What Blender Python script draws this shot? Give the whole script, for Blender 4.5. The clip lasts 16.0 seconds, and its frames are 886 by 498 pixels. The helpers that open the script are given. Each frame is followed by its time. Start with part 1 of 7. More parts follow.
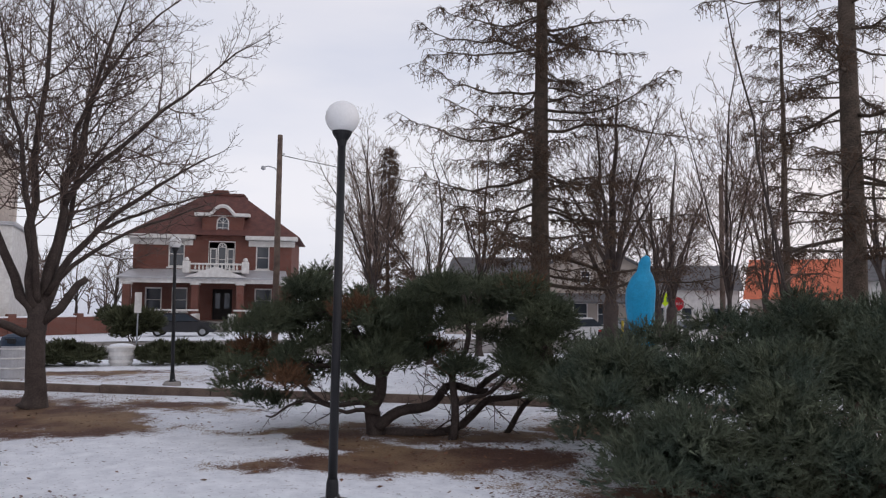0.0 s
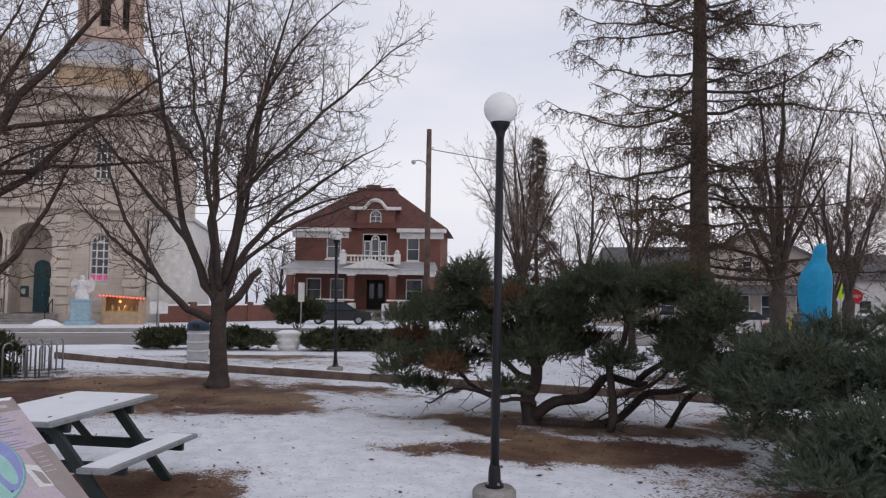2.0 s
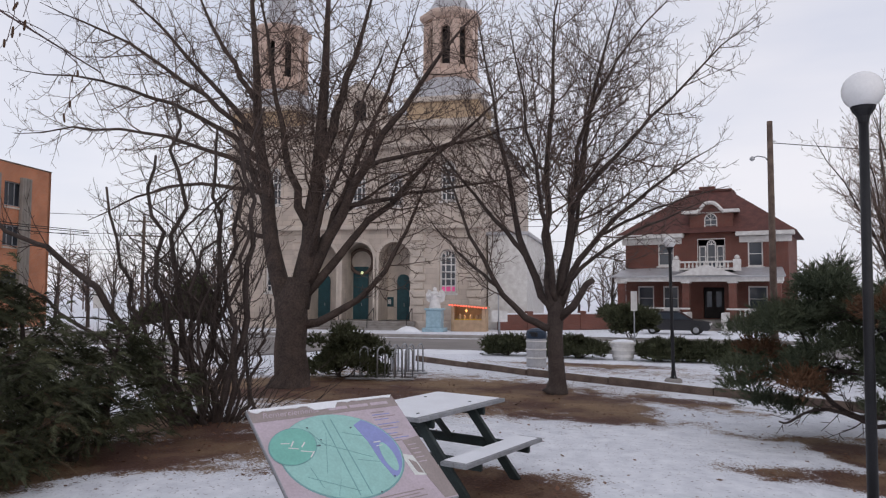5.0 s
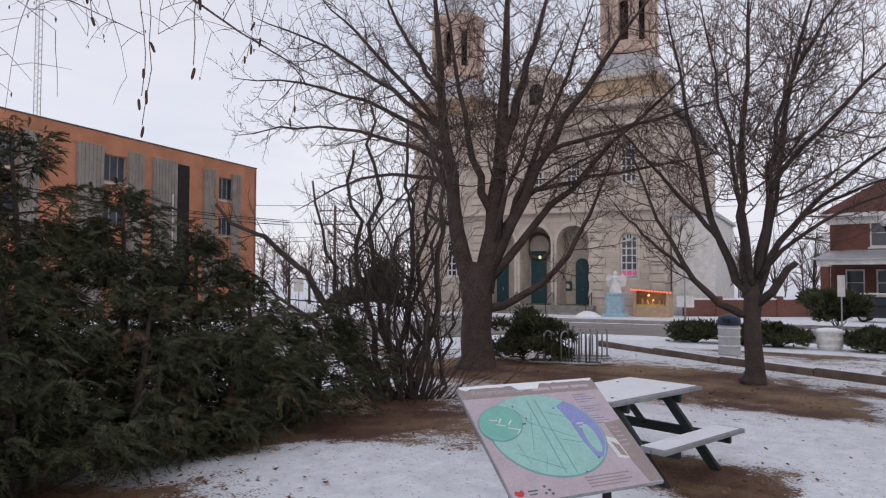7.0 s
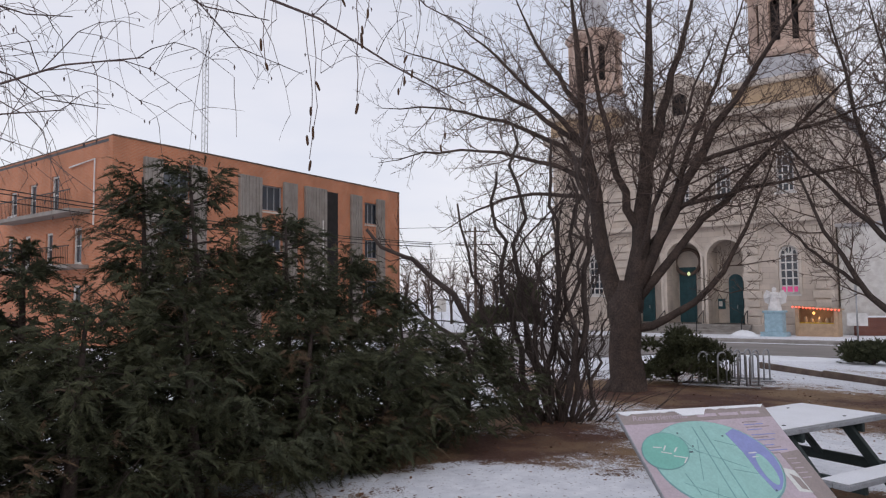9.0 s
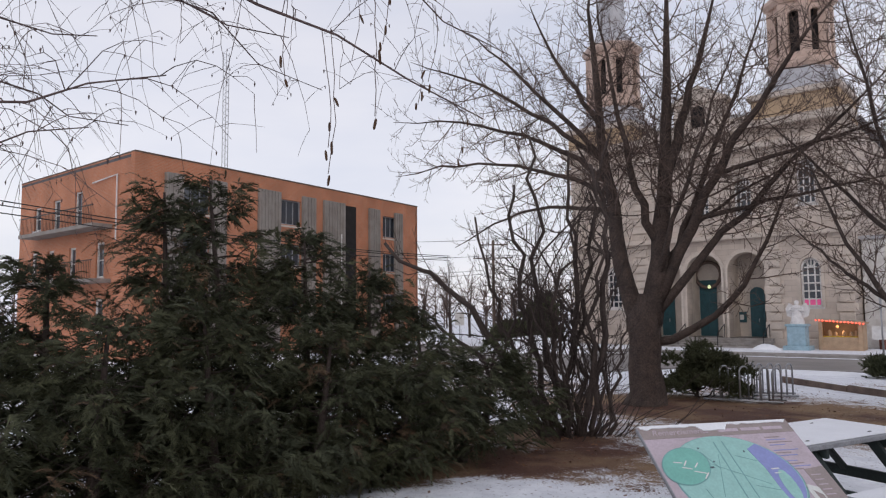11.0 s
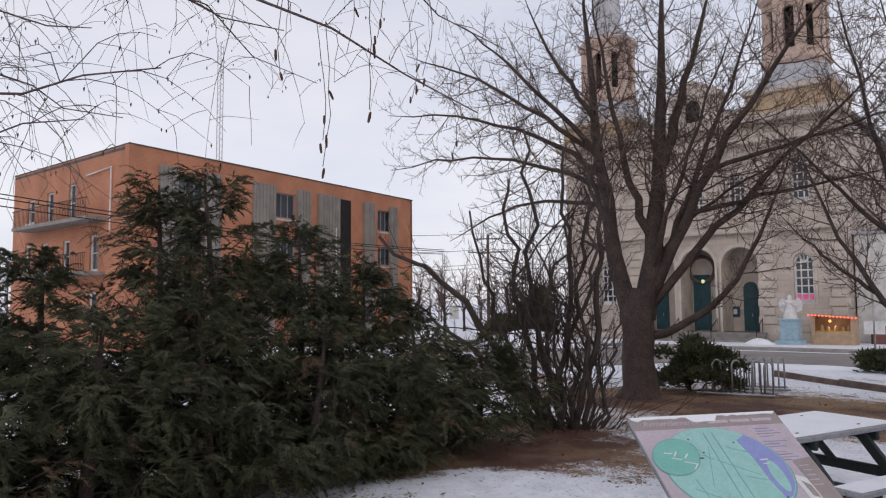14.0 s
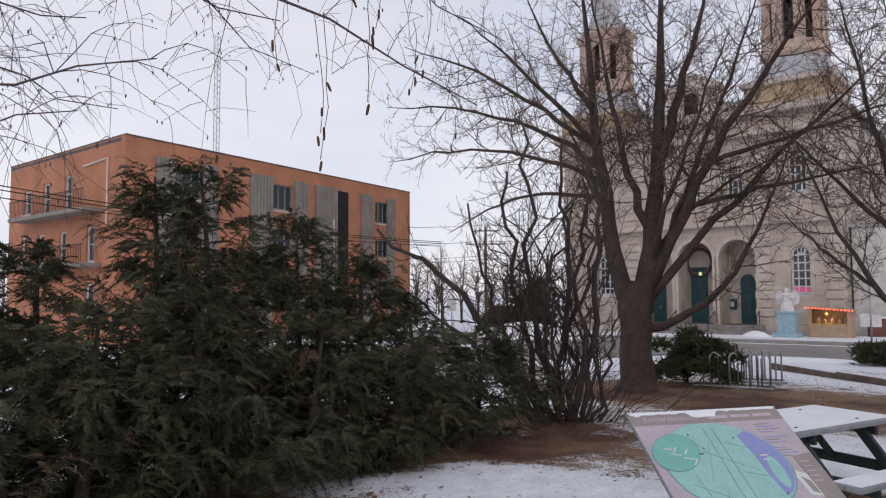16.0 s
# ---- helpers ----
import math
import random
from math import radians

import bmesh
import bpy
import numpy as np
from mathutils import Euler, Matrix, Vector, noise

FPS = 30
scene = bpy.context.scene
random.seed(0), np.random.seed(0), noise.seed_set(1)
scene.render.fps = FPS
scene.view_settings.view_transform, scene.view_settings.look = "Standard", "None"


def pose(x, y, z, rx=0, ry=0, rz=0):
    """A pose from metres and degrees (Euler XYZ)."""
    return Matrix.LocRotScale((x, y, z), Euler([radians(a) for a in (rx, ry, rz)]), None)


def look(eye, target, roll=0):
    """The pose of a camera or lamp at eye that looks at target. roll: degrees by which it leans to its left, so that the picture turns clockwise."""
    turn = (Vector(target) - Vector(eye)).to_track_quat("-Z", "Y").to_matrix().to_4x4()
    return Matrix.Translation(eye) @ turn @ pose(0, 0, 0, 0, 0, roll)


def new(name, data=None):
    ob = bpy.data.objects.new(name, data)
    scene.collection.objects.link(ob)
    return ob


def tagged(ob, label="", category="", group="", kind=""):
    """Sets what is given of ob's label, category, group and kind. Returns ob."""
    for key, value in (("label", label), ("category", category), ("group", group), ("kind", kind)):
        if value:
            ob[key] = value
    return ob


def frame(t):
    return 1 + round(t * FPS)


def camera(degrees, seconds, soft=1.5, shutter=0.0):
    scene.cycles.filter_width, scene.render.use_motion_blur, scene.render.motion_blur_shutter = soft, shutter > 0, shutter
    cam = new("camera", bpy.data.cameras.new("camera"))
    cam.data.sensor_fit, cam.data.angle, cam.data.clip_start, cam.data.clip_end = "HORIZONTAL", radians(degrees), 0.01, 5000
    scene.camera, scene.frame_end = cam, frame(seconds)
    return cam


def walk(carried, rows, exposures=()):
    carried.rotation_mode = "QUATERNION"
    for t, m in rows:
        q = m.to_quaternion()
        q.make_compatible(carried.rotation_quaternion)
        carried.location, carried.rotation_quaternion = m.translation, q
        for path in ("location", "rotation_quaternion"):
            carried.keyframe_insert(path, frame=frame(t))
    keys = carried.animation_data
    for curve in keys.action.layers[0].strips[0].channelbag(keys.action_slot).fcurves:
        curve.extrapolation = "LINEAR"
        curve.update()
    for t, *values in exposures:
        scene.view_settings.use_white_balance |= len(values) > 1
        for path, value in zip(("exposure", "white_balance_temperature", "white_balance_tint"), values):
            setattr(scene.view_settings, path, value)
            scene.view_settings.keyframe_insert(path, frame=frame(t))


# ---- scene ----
cam = camera(63.7, 16.0, 1.2)
PATH = [
    (0, (-0.295, 0.732, 1.925), (-0.529, 2.714, 2.063), 0.7),
    (0.5, (-0.326, 0.75, 1.92), (-0.639, 2.721, 2.046), 0.9),
    (1, (-0.362, 0.738, 1.922), (-0.795, 2.687, 2.038), 0.9),
    (1.5, (-0.377, 0.699, 1.916), (-0.935, 2.617, 2.027), 0.9),
    (2, (-0.408, 0.668, 1.91), (-1.039, 2.563, 2.017), 0.9),
    (2.5, (-0.439, 0.668, 1.911), (-1.146, 2.536, 2.016), 0.5),
    (3, (-0.434, 0.655, 1.912), (-1.298, 2.455, 2.016), 0.2),
    (3.5, (-0.431, 0.666, 1.913), (-1.458, 2.379, 2.019), 0.3),
    (4, (-0.436, 0.65, 1.916), (-1.606, 2.269, 2.024), 0.3),
    (6.5, (-0.405, 0.474, 1.935), (-2.045, 1.614, 2.036), 0.3),
    (7, (-0.414, 0.391, 1.931), (-2.119, 1.435, 2.007), 0.2),
    (7.5, (-0.41, 0.342, 1.939), (-2.179, 1.272, 2.021), -0.0),
    (8, (-0.425, 0.333, 1.939), (-2.243, 1.161, 2.028), -0.4),
    (8.5, (-0.425, 0.324, 1.94), (-2.266, 1.095, 2.063), -0.5),
    (9, (-0.447, 0.301, 1.949), (-2.318, 0.994, 2.08), -0.5),
    (9.5, (-0.468, 0.309, 1.958), (-2.35, 0.971, 2.102), -0.6),
    (12, (-0.414, 0.291, 1.946), (-2.299, 0.936, 2.119), -0.5),
    (12.5, (-0.438, 0.305, 1.954), (-2.323, 0.954, 2.121), -0.5),
    (13, (-0.432, 0.3, 1.949), (-2.32, 0.943, 2.106), -0.4),
    (13.5, (-0.394, 0.288, 1.938), (-2.281, 0.933, 2.092), -0.4),
    (14, (-0.399, 0.293, 1.94), (-2.281, 0.952, 2.092), -0.4),
    (14.5, (-0.44, 0.309, 1.948), (-2.318, 0.98, 2.094), -0.4),
    (15, (-0.454, 0.305, 1.958), (-2.332, 0.979, 2.096), -0.3),
    (15.5, (-0.442, 0.302, 1.954), (-2.321, 0.974, 2.086), -0.3),
    (16, (-0.441, 0.299, 1.957), (-2.322, 0.965, 2.086), -0.3),
]
walk(cam, [(t, look(eye, target, roll)) for t, eye, target, roll in PATH])

# ---- world, sun, exposure ----
world = bpy.data.worlds.new("sky")
scene.world = world
world.use_nodes = True
wn, wl = world.node_tree.nodes, world.node_tree.links
wn.clear()
w_out, w_bg = wn.new("ShaderNodeOutputWorld"), wn.new("ShaderNodeBackground")
w_sky = wn.new("ShaderNodeTexSky")
w_sky.sky_type, w_sky.sun_disc = "NISHITA", False
w_sky.sun_elevation, w_sky.sun_rotation = radians(9), radians(75)
w_coord, w_map, w_noise = wn.new("ShaderNodeTexCoord"), wn.new("ShaderNodeMapping"), wn.new("ShaderNodeTexNoise")
w_map.inputs["Scale"].default_value = (1.0, 1.0, 4.0)
w_noise.inputs["Scale"].default_value, w_noise.inputs["Detail"].default_value = 1.7, 5
w_ramp = wn.new("ShaderNodeValToRGB")
w_ramp.color_ramp.elements[0].position, w_ramp.color_ramp.elements[0].color = 0.35, (6.5, 6.72, 7.85, 1)
w_ramp.color_ramp.elements[1].position, w_ramp.color_ramp.elements[1].color = 0.65, (8.1, 7.97, 8.6, 1)
w_mix = wn.new("ShaderNodeMixRGB")
w_mix.inputs[0].default_value = 0.9
wl.new(w_coord.outputs["Generated"], w_map.inputs["Vector"])
wl.new(w_map.outputs["Vector"], w_noise.inputs["Vector"])
wl.new(w_noise.outputs["Fac"], w_ramp.inputs["Fac"])
w_mix2, w_side, w_low, w_mulf = wn.new("ShaderNodeMixRGB"), wn.new("ShaderNodeSeparateXYZ"), wn.new("ShaderNodeValToRGB"), wn.new("ShaderNodeMath")
w_low.color_ramp.elements[0].position, w_low.color_ramp.elements[0].color = 0.05, (0.75, 0.75, 0.75, 1)
w_low.color_ramp.elements[1].position, w_low.color_ramp.elements[1].color = 0.38, (0, 0, 0, 1)
w_mulf.operation, w_mulf.use_clamp = "MULTIPLY", True
w_mix2.inputs[2].default_value = (9.0, 7.5, 7.1, 1)
w_east, w_blot = wn.new("ShaderNodeMapRange"), wn.new("ShaderNodeMath")
w_east.inputs["From Min"].default_value, w_east.inputs["From Max"].default_value = -0.1, 0.45
w_blot.operation = "MULTIPLY"
wl.new(w_coord.outputs["Generated"], w_side.inputs[0])
wl.new(w_side.outputs["Z"], w_low.inputs["Fac"])
wl.new(w_side.outputs["X"], w_east.inputs["Value"])
wl.new(w_low.outputs["Color"], w_blot.inputs[0])
wl.new(w_noise.outputs["Fac"], w_blot.inputs[1])
wl.new(w_east.outputs["Result"], w_mulf.inputs[0])
wl.new(w_blot.outputs[0], w_mulf.inputs[1])
wl.new(w_mulf.outputs[0], w_mix2.inputs[0])
wl.new(w_sky.outputs["Color"], w_mix.inputs[1])
wl.new(w_ramp.outputs["Color"], w_mix.inputs[2])
w_sep, w_dim, w_mul = wn.new("ShaderNodeSeparateXYZ"), wn.new("ShaderNodeValToRGB"), wn.new("ShaderNodeMixRGB")
w_dim.color_ramp.elements[0].position, w_dim.color_ramp.elements[0].color = 0.15, (1, 1, 1, 1)
w_dim.color_ramp.elements[1].position, w_dim.color_ramp.elements[1].color = 0.95, (0.78, 0.78, 0.8, 1)
w_mul.blend_type = "MULTIPLY"
w_mul.inputs[0].default_value = 1.0
wl.new(w_coord.outputs["Generated"], w_sep.inputs[0])
wl.new(w_sep.outputs["Z"], w_dim.inputs["Fac"])
wl.new(w_mix.outputs["Color"], w_mix2.inputs[1])
wl.new(w_mix2.outputs["Color"], w_mul.inputs[1])
wl.new(w_dim.outputs["Color"], w_mul.inputs[2])
wl.new(w_mul.outputs["Color"], w_bg.inputs["Color"])
w_bg.inputs["Strength"].default_value = 0.1155
wl.new(w_bg.outputs["Background"], w_out.inputs["Surface"])
sun_data = bpy.data.lights.new("sun", "SUN")
sun_data.energy, sun_data.angle, sun_data.color = 0.35, radians(25), (1.0, 0.9, 0.82)
sun = new("sun", sun_data)
sun.matrix_world = look((40, -10, 25), (0, 10, 0))


# ---- materials ----
def material(name, base, rough=0.8, metal=0.0, var=0.25, scale=6.0, grain=60.0, bump=0.25, bump_dist=0.01, other=None, per="", coords="Object", spec=0.3):
    """Noise at two scales over a base colour, with bump. other: a second colour that large patches lean to."""
    m = bpy.data.materials.new(name)
    m.use_nodes = True
    n, l = m.node_tree.nodes, m.node_tree.links
    b = n["Principled BSDF"]
    b.inputs["Roughness"].default_value, b.inputs["Metallic"].default_value = rough, metal
    b.inputs["Specular IOR Level"].default_value = spec
    tc = n.new("ShaderNodeTexCoord")
    big, fine = n.new("ShaderNodeTexNoise"), n.new("ShaderNodeTexNoise")
    big.inputs["Scale"].default_value, big.inputs["Detail"].default_value = scale, 4
    fine.inputs["Scale"].default_value, fine.inputs["Detail"].default_value = grain, 3
    l.new(tc.outputs[coords], big.inputs["Vector"])
    l.new(tc.outputs[coords], fine.inputs["Vector"])
    second = other or tuple(c * (1 - var) for c in base)
    r = n.new("ShaderNodeValToRGB")
    r.color_ramp.elements[0].position, r.color_ramp.elements[1].position = 0.35, 0.65
    r.color_ramp.elements[0].color, r.color_ramp.elements[1].color = (*second, 1), (*base, 1)
    l.new(big.outputs["Fac"], r.inputs["Fac"])
    hsv = n.new("ShaderNodeHueSaturation")
    l.new(r.outputs["Color"], hsv.inputs["Color"])
    mm = n.new("ShaderNodeMapRange")
    mm.inputs["From Min"].default_value, mm.inputs["From Max"].default_value = 0.3, 0.7
    mm.inputs["To Min"].default_value, mm.inputs["To Max"].default_value = 1 - var * 0.8, 1 + var * 0.8
    if per:
        src = n.new("ShaderNodeNewGeometry").outputs["Random Per Island"] if per == "island" else n.new("ShaderNodeObjectInfo").outputs["Random"]
        mm.inputs["From Min"].default_value, mm.inputs["From Max"].default_value = 0, 1
        l.new(src, mm.inputs["Value"])
    else:
        l.new(fine.outputs["Fac"], mm.inputs["Value"])
    l.new(mm.outputs["Result"], hsv.inputs["Value"])
    l.new(hsv.outputs["Color"], b.inputs["Base Color"])
    if bump:
        bp = n.new("ShaderNodeBump")
        bp.inputs["Strength"].default_value, bp.inputs["Distance"].default_value = bump, bump_dist
        l.new(fine.outputs["Fac"], bp.inputs["Height"])
        l.new(bp.outputs["Normal"], b.inputs["Normal"])
    return m


def coursed(name, base, other, mortar, width, height, joint=0.012, rough=0.85, bump=0.5):
    """Courses of brick or stone, drawn on the wall's own plane (x along, z up), for walls that stay far off."""
    m = material(name, base, rough, var=0.2, scale=0.7, grain=25)
    n, l = m.node_tree.nodes, m.node_tree.links
    b = n["Principled BSDF"]
    tc = n.new("ShaderNodeTexCoord")
    sep, comb, add = n.new("ShaderNodeSeparateXYZ"), n.new("ShaderNodeCombineXYZ"), n.new("ShaderNodeMath")
    l.new(tc.outputs["Object"], sep.inputs[0])
    l.new(sep.outputs["X"], add.inputs[0])
    l.new(sep.outputs["Y"], add.inputs[1])
    l.new(add.outputs[0], comb.inputs["X"])
    l.new(sep.outputs["Z"], comb.inputs["Y"])
    br = n.new("ShaderNodeTexBrick")
    br.inputs["Scale"].default_value = 1.0
    br.inputs["Brick Width"].default_value, br.inputs["Row Height"].default_value = width, height
    br.inputs["Mortar Size"].default_value = joint
    br.inputs["Color1"].default_value, br.inputs["Color2"].default_value = (*base, 1), (*other, 1)
    br.inputs["Mortar"].default_value = (*mortar, 1)
    l.new(comb.outputs[0], br.inputs["Vector"])
    stain = n.new("ShaderNodeTexNoise")
    stain.inputs["Scale"].default_value, stain.inputs["Detail"].default_value = 0.6, 6
    l.new(tc.outputs["Object"], stain.inputs["Vector"])
    mr = n.new("ShaderNodeMapRange")
    mr.inputs["From Min"].default_value, mr.inputs["From Max"].default_value = 0.3, 0.7
    mr.inputs["To Min"].default_value, mr.inputs["To Max"].default_value = 0.78, 1.12
    l.new(stain.outputs["Fac"], mr.inputs["Value"])
    hsv = n.new("ShaderNodeHueSaturation")
    l.new(br.outputs["Color"], hsv.inputs["Color"])
    l.new(mr.outputs["Result"], hsv.inputs["Value"])
    l.new(hsv.outputs["Color"], b.inputs["Base Color"])
    bp = n.new("ShaderNodeBump")
    bp.inputs["Strength"].default_value, bp.inputs["Distance"].default_value = bump, 0.02
    bp.invert = True
    l.new(br.outputs["Fac"], bp.inputs["Height"])
    l.new(bp.outputs["Normal"], b.inputs["Normal"])
    return m


def glowing(name, colour, strength):
    m = material(name, colour, 0.5, bump=0)
    b = m.node_tree.nodes["Principled BSDF"]
    b.inputs["Emission Color"].default_value, b.inputs["Emission Strength"].default_value = (*colour, 1), strength
    return m


SNOW = material("snow", (0.86, 0.88, 0.92), 0.65, var=0.06, scale=3, grain=90, bump=0.35, bump_dist=0.015, coords="Object")
BARK = material("grey_brown_bark", (0.08, 0.062, 0.055), 0.9, var=0.35, scale=5, grain=45, bump=0.7, bump_dist=0.02, other=(0.055, 0.042, 0.038))
BARK_OLD = material("old_bark", (0.088, 0.064, 0.054), 0.92, var=0.4, scale=4, grain=26, bump=0.9, bump_dist=0.04, other=(0.055, 0.042, 0.037))
TWIG = material("twig", (0.14, 0.1, 0.084), 0.85, var=0.3, scale=3, per="island", bump=0)
PALE_TWIG = material("pale_twig", (0.2, 0.145, 0.12), 0.85, var=0.3, scale=3, per="island", bump=0)
BIRCH_TWIG = material("birch_twig", (0.12, 0.085, 0.08), 0.8, var=0.3, scale=3, per="island", bump=0)
CATKIN = material("catkin", (0.09, 0.05, 0.03), 0.9, var=0.3, scale=40, grain=200)
LARCH_BARK = material("larch_bark", (0.12, 0.09, 0.07), 0.9, var=0.4, scale=5, grain=30, bump=0.9, bump_dist=0.03, other=(0.075, 0.058, 0.045))
LARCH_TWIG = material("larch_twig", (0.13, 0.082, 0.055), 0.9, var=0.4, scale=3, per="island", bump=0)
PINE = material("pine_needles", (0.105, 0.12, 0.075), 0.7, var=0.45, scale=2.2, per="island", bump=0, other=(0.07, 0.086, 0.058), spec=0.08)
PINE_DEAD = material("dead_needles", (0.17, 0.09, 0.05), 0.8, var=0.4, scale=1.4, per="island", bump=0)
MUGO = material("mountain_pine_needles", (0.12, 0.135, 0.09), 0.7, var=0.45, scale=2.2, per="island", bump=0, other=(0.075, 0.098, 0.074), spec=0.08)
CEDAR = material("cedar_sprays", (0.08, 0.085, 0.048), 0.65, var=0.5, scale=2.2, per="island", bump=0, other=(0.05, 0.056, 0.036), spec=0.08)
CEDAR_BROWN = material("browned_cedar_sprays", (0.13, 0.085, 0.05), 0.8, var=0.4, scale=1.3, per="island", bump=0)
YEW = material("shrub_leaves", (0.11, 0.12, 0.07), 0.6, var=0.5, scale=2, per="island", bump=0, spec=0.08)
LEAF = material("fallen_leaf", (0.17, 0.09, 0.05), 0.85, var=0.5, scale=2, per="island", bump=0, other=(0.12, 0.06, 0.04))
ASPHALT = material("wet_asphalt", (0.19, 0.175, 0.165), 0.65, var=0.2, scale=0.5, grain=120, bump=0.2, other=(0.26, 0.24, 0.225))
CONCRETE = material("weathered_concrete", (0.33, 0.31, 0.29), 0.9, var=0.25, scale=2, grain=50, bump=0.4, other=(0.22, 0.2, 0.185))
TIMBER = material("weathered_timber", (0.17, 0.125, 0.1), 0.9, var=0.35, scale=3, grain=40, bump=0.5, other=(0.1, 0.072, 0.06))
GREEN_PAINT = material("dark_green_painted_wood", (0.03, 0.042, 0.042), 0.55, var=0.3, scale=5, grain=60, bump=0.3)
GREY_PAINT = material("worn_grey_painted_wood", (0.3, 0.31, 0.33), 0.7, var=0.25, scale=8, grain=60, bump=0.3)
BLACK_METAL = material("black_painted_steel", (0.018, 0.018, 0.021), 0.45, var=0.3, scale=6, grain=80, bump=0.1)
STEEL = material("galvanised_steel", (0.42, 0.43, 0.45), 0.45, 0.7, var=0.2, scale=8, grain=80, bump=0.1)
GLOBE = material("opal_globe", (0.86, 0.86, 0.86), 0.25, var=0.04, scale=3, bump=0, spec=0.5)
STONE = coursed("church_stone", (0.58, 0.5, 0.43), (0.5, 0.43, 0.375), (0.42, 0.365, 0.32), 0.9, 0.38)
STONE_PLAIN = material("dressed_stone", (0.6, 0.525, 0.455), 0.85, var=0.2, scale=1.2, grain=30, bump=0.3, other=(0.48, 0.42, 0.365))
STONE_WARM = material("ochre_stone", (0.5, 0.37, 0.24), 0.85, var=0.2, scale=1.2, grain=30, bump=0.3, other=(0.42, 0.31, 0.21))
TIN = material("painted_tin_roof", (0.5, 0.5, 0.52), 0.45, 0.3, var=0.15, scale=2, grain=30, bump=0.1)
COPPER = material("pink_painted_metal", (0.6, 0.45, 0.37), 0.5, var=0.2, scale=1.5, grain=30, bump=0.1)
BRICK = coursed("red_brick", (0.19, 0.064, 0.045), (0.145, 0.052, 0.04), (0.2, 0.13, 0.11), 0.23, 0.075, 0.01)
BRICK_ORANGE = coursed("orange_brick", (0.54, 0.215, 0.115), (0.48, 0.19, 0.1), (0.5, 0.31, 0.22), 0.22, 0.08, 0.008)
PANEL = material("ribbed_concrete_panel", (0.3, 0.275, 0.25), 0.9, var=0.2, scale=1.5, grain=30, bump=0.3, other=(0.24, 0.215, 0.195))
ROOF_RED = material("red_brown_shingles", (0.14, 0.06, 0.05), 0.85, var=0.3, scale=2, grain=18, bump=0.5, bump_dist=0.03, other=(0.1, 0.045, 0.04))
ROOF_GREY = material("grey_shingles", (0.13, 0.125, 0.13), 0.85, var=0.3, scale=2, grain=18, bump=0.5, bump_dist=0.03)
ROOF_ORANGE = material("orange_roof_sheet", (0.62, 0.17, 0.09), 0.7, var=0.2, scale=1, grain=18, bump=0.2)
WHITE = material("white_paint", (0.74, 0.73, 0.71), 0.6, var=0.12, scale=3, grain=40, bump=0.15, other=(0.6, 0.58, 0.56))
BEIGE = material("beige_render", (0.46, 0.40, 0.35), 0.9, var=0.15, scale=1, grain=40, bump=0.25)
TEAL = material("teal_painted_door", (0.028, 0.085, 0.1), 0.5, var=0.25, scale=3, grain=40, bump=0.2)
# near-black for the door and stair strip; elsewhere unlit insides put into colour
DARK = material("near_black_and_inner_shade", (0.025, 0.022, 0.022), 0.9, var=0.3, scale=2, grain=20, bump=0)
BLUE_WRAP = material("bright_blue_tarpaulin", (0.015, 0.33, 0.6), 0.5, var=0.12, scale=5, grain=30, bump=0.3, bump_dist=0.02)
PALE_BLUE = material("pale_blue_stone", (0.35, 0.5, 0.58), 0.8, var=0.2, scale=4, grain=40, bump=0.2)
STATUE_WHITE = material("white_plaster", (0.75, 0.73, 0.72), 0.7, var=0.15, scale=4, grain=30, bump=0.2)
PLYWOOD = material("raw_timber_board", (0.5, 0.36, 0.24), 0.8, var=0.2, scale=3, grain=40, bump=0.2)
RED_GLOW = glowing("red_fairy_light", (1.0, 0.1, 0.06), 3.0)
WARM_GLOW = glowing("warm_lamp", (1.0, 0.5, 0.16), 1.5)
PINK_GLOW = glowing("pink_lit_pane", (0.8, 0.12, 0.32), 0.22)
GREEN_GLOW = glowing("green_lamp", (0.75, 0.85, 0.45), 0.7)
BARREL = material("barrel_paint", (0.5, 0.5, 0.52), 0.55, var=0.15, scale=5, grain=50, bump=0.1)
NAVY = material("navy_plastic", (0.03, 0.05, 0.085), 0.5, var=0.2, scale=5, grain=50, bump=0.1)
CAR_DARK = material("dark_car_paint", (0.02, 0.02, 0.023), 0.25, var=0.1, scale=2, bump=0, spec=0.6)
CAR_WHITE = material("white_car_paint", (0.7, 0.7, 0.7), 0.25, var=0.05, scale=2, bump=0, spec=0.6)
TYRE = material("tyre_rubber", (0.02, 0.02, 0.02), 0.85, var=0.2, scale=8, bump=0.1)
SIGN_RED = material("red_sign", (0.55, 0.02, 0.035), 0.45, var=0.05, scale=4, bump=0)
SIGN_LIME = material("lime_yellow_sign", (0.62, 0.85, 0.02), 0.45, var=0.05, scale=4, bump=0)
YELLOW = material("yellow_paint", (0.6, 0.45, 0.05), 0.6, var=0.1, scale=4, bump=0)
P_LILAC = material("lilac_print", (0.52, 0.44, 0.5), 0.35, var=0.1, scale=9, grain=70, bump=0.05, other=(0.46, 0.39, 0.43))
P_GREY = material("taupe_print", (0.33, 0.28, 0.27), 0.35, var=0.1, scale=9, grain=70, bump=0.05)
P_MINT = material("mint_print", (0.33, 0.59, 0.55), 0.35, var=0.08, scale=9, grain=70, bump=0.05)
P_GREEN = material("green_print", (0.2, 0.5, 0.43), 0.35, var=0.08, scale=9, grain=70, bump=0.05)
P_BLUE = material("periwinkle_print", (0.27, 0.31, 0.6), 0.35, var=0.08, scale=9, grain=70, bump=0.05)
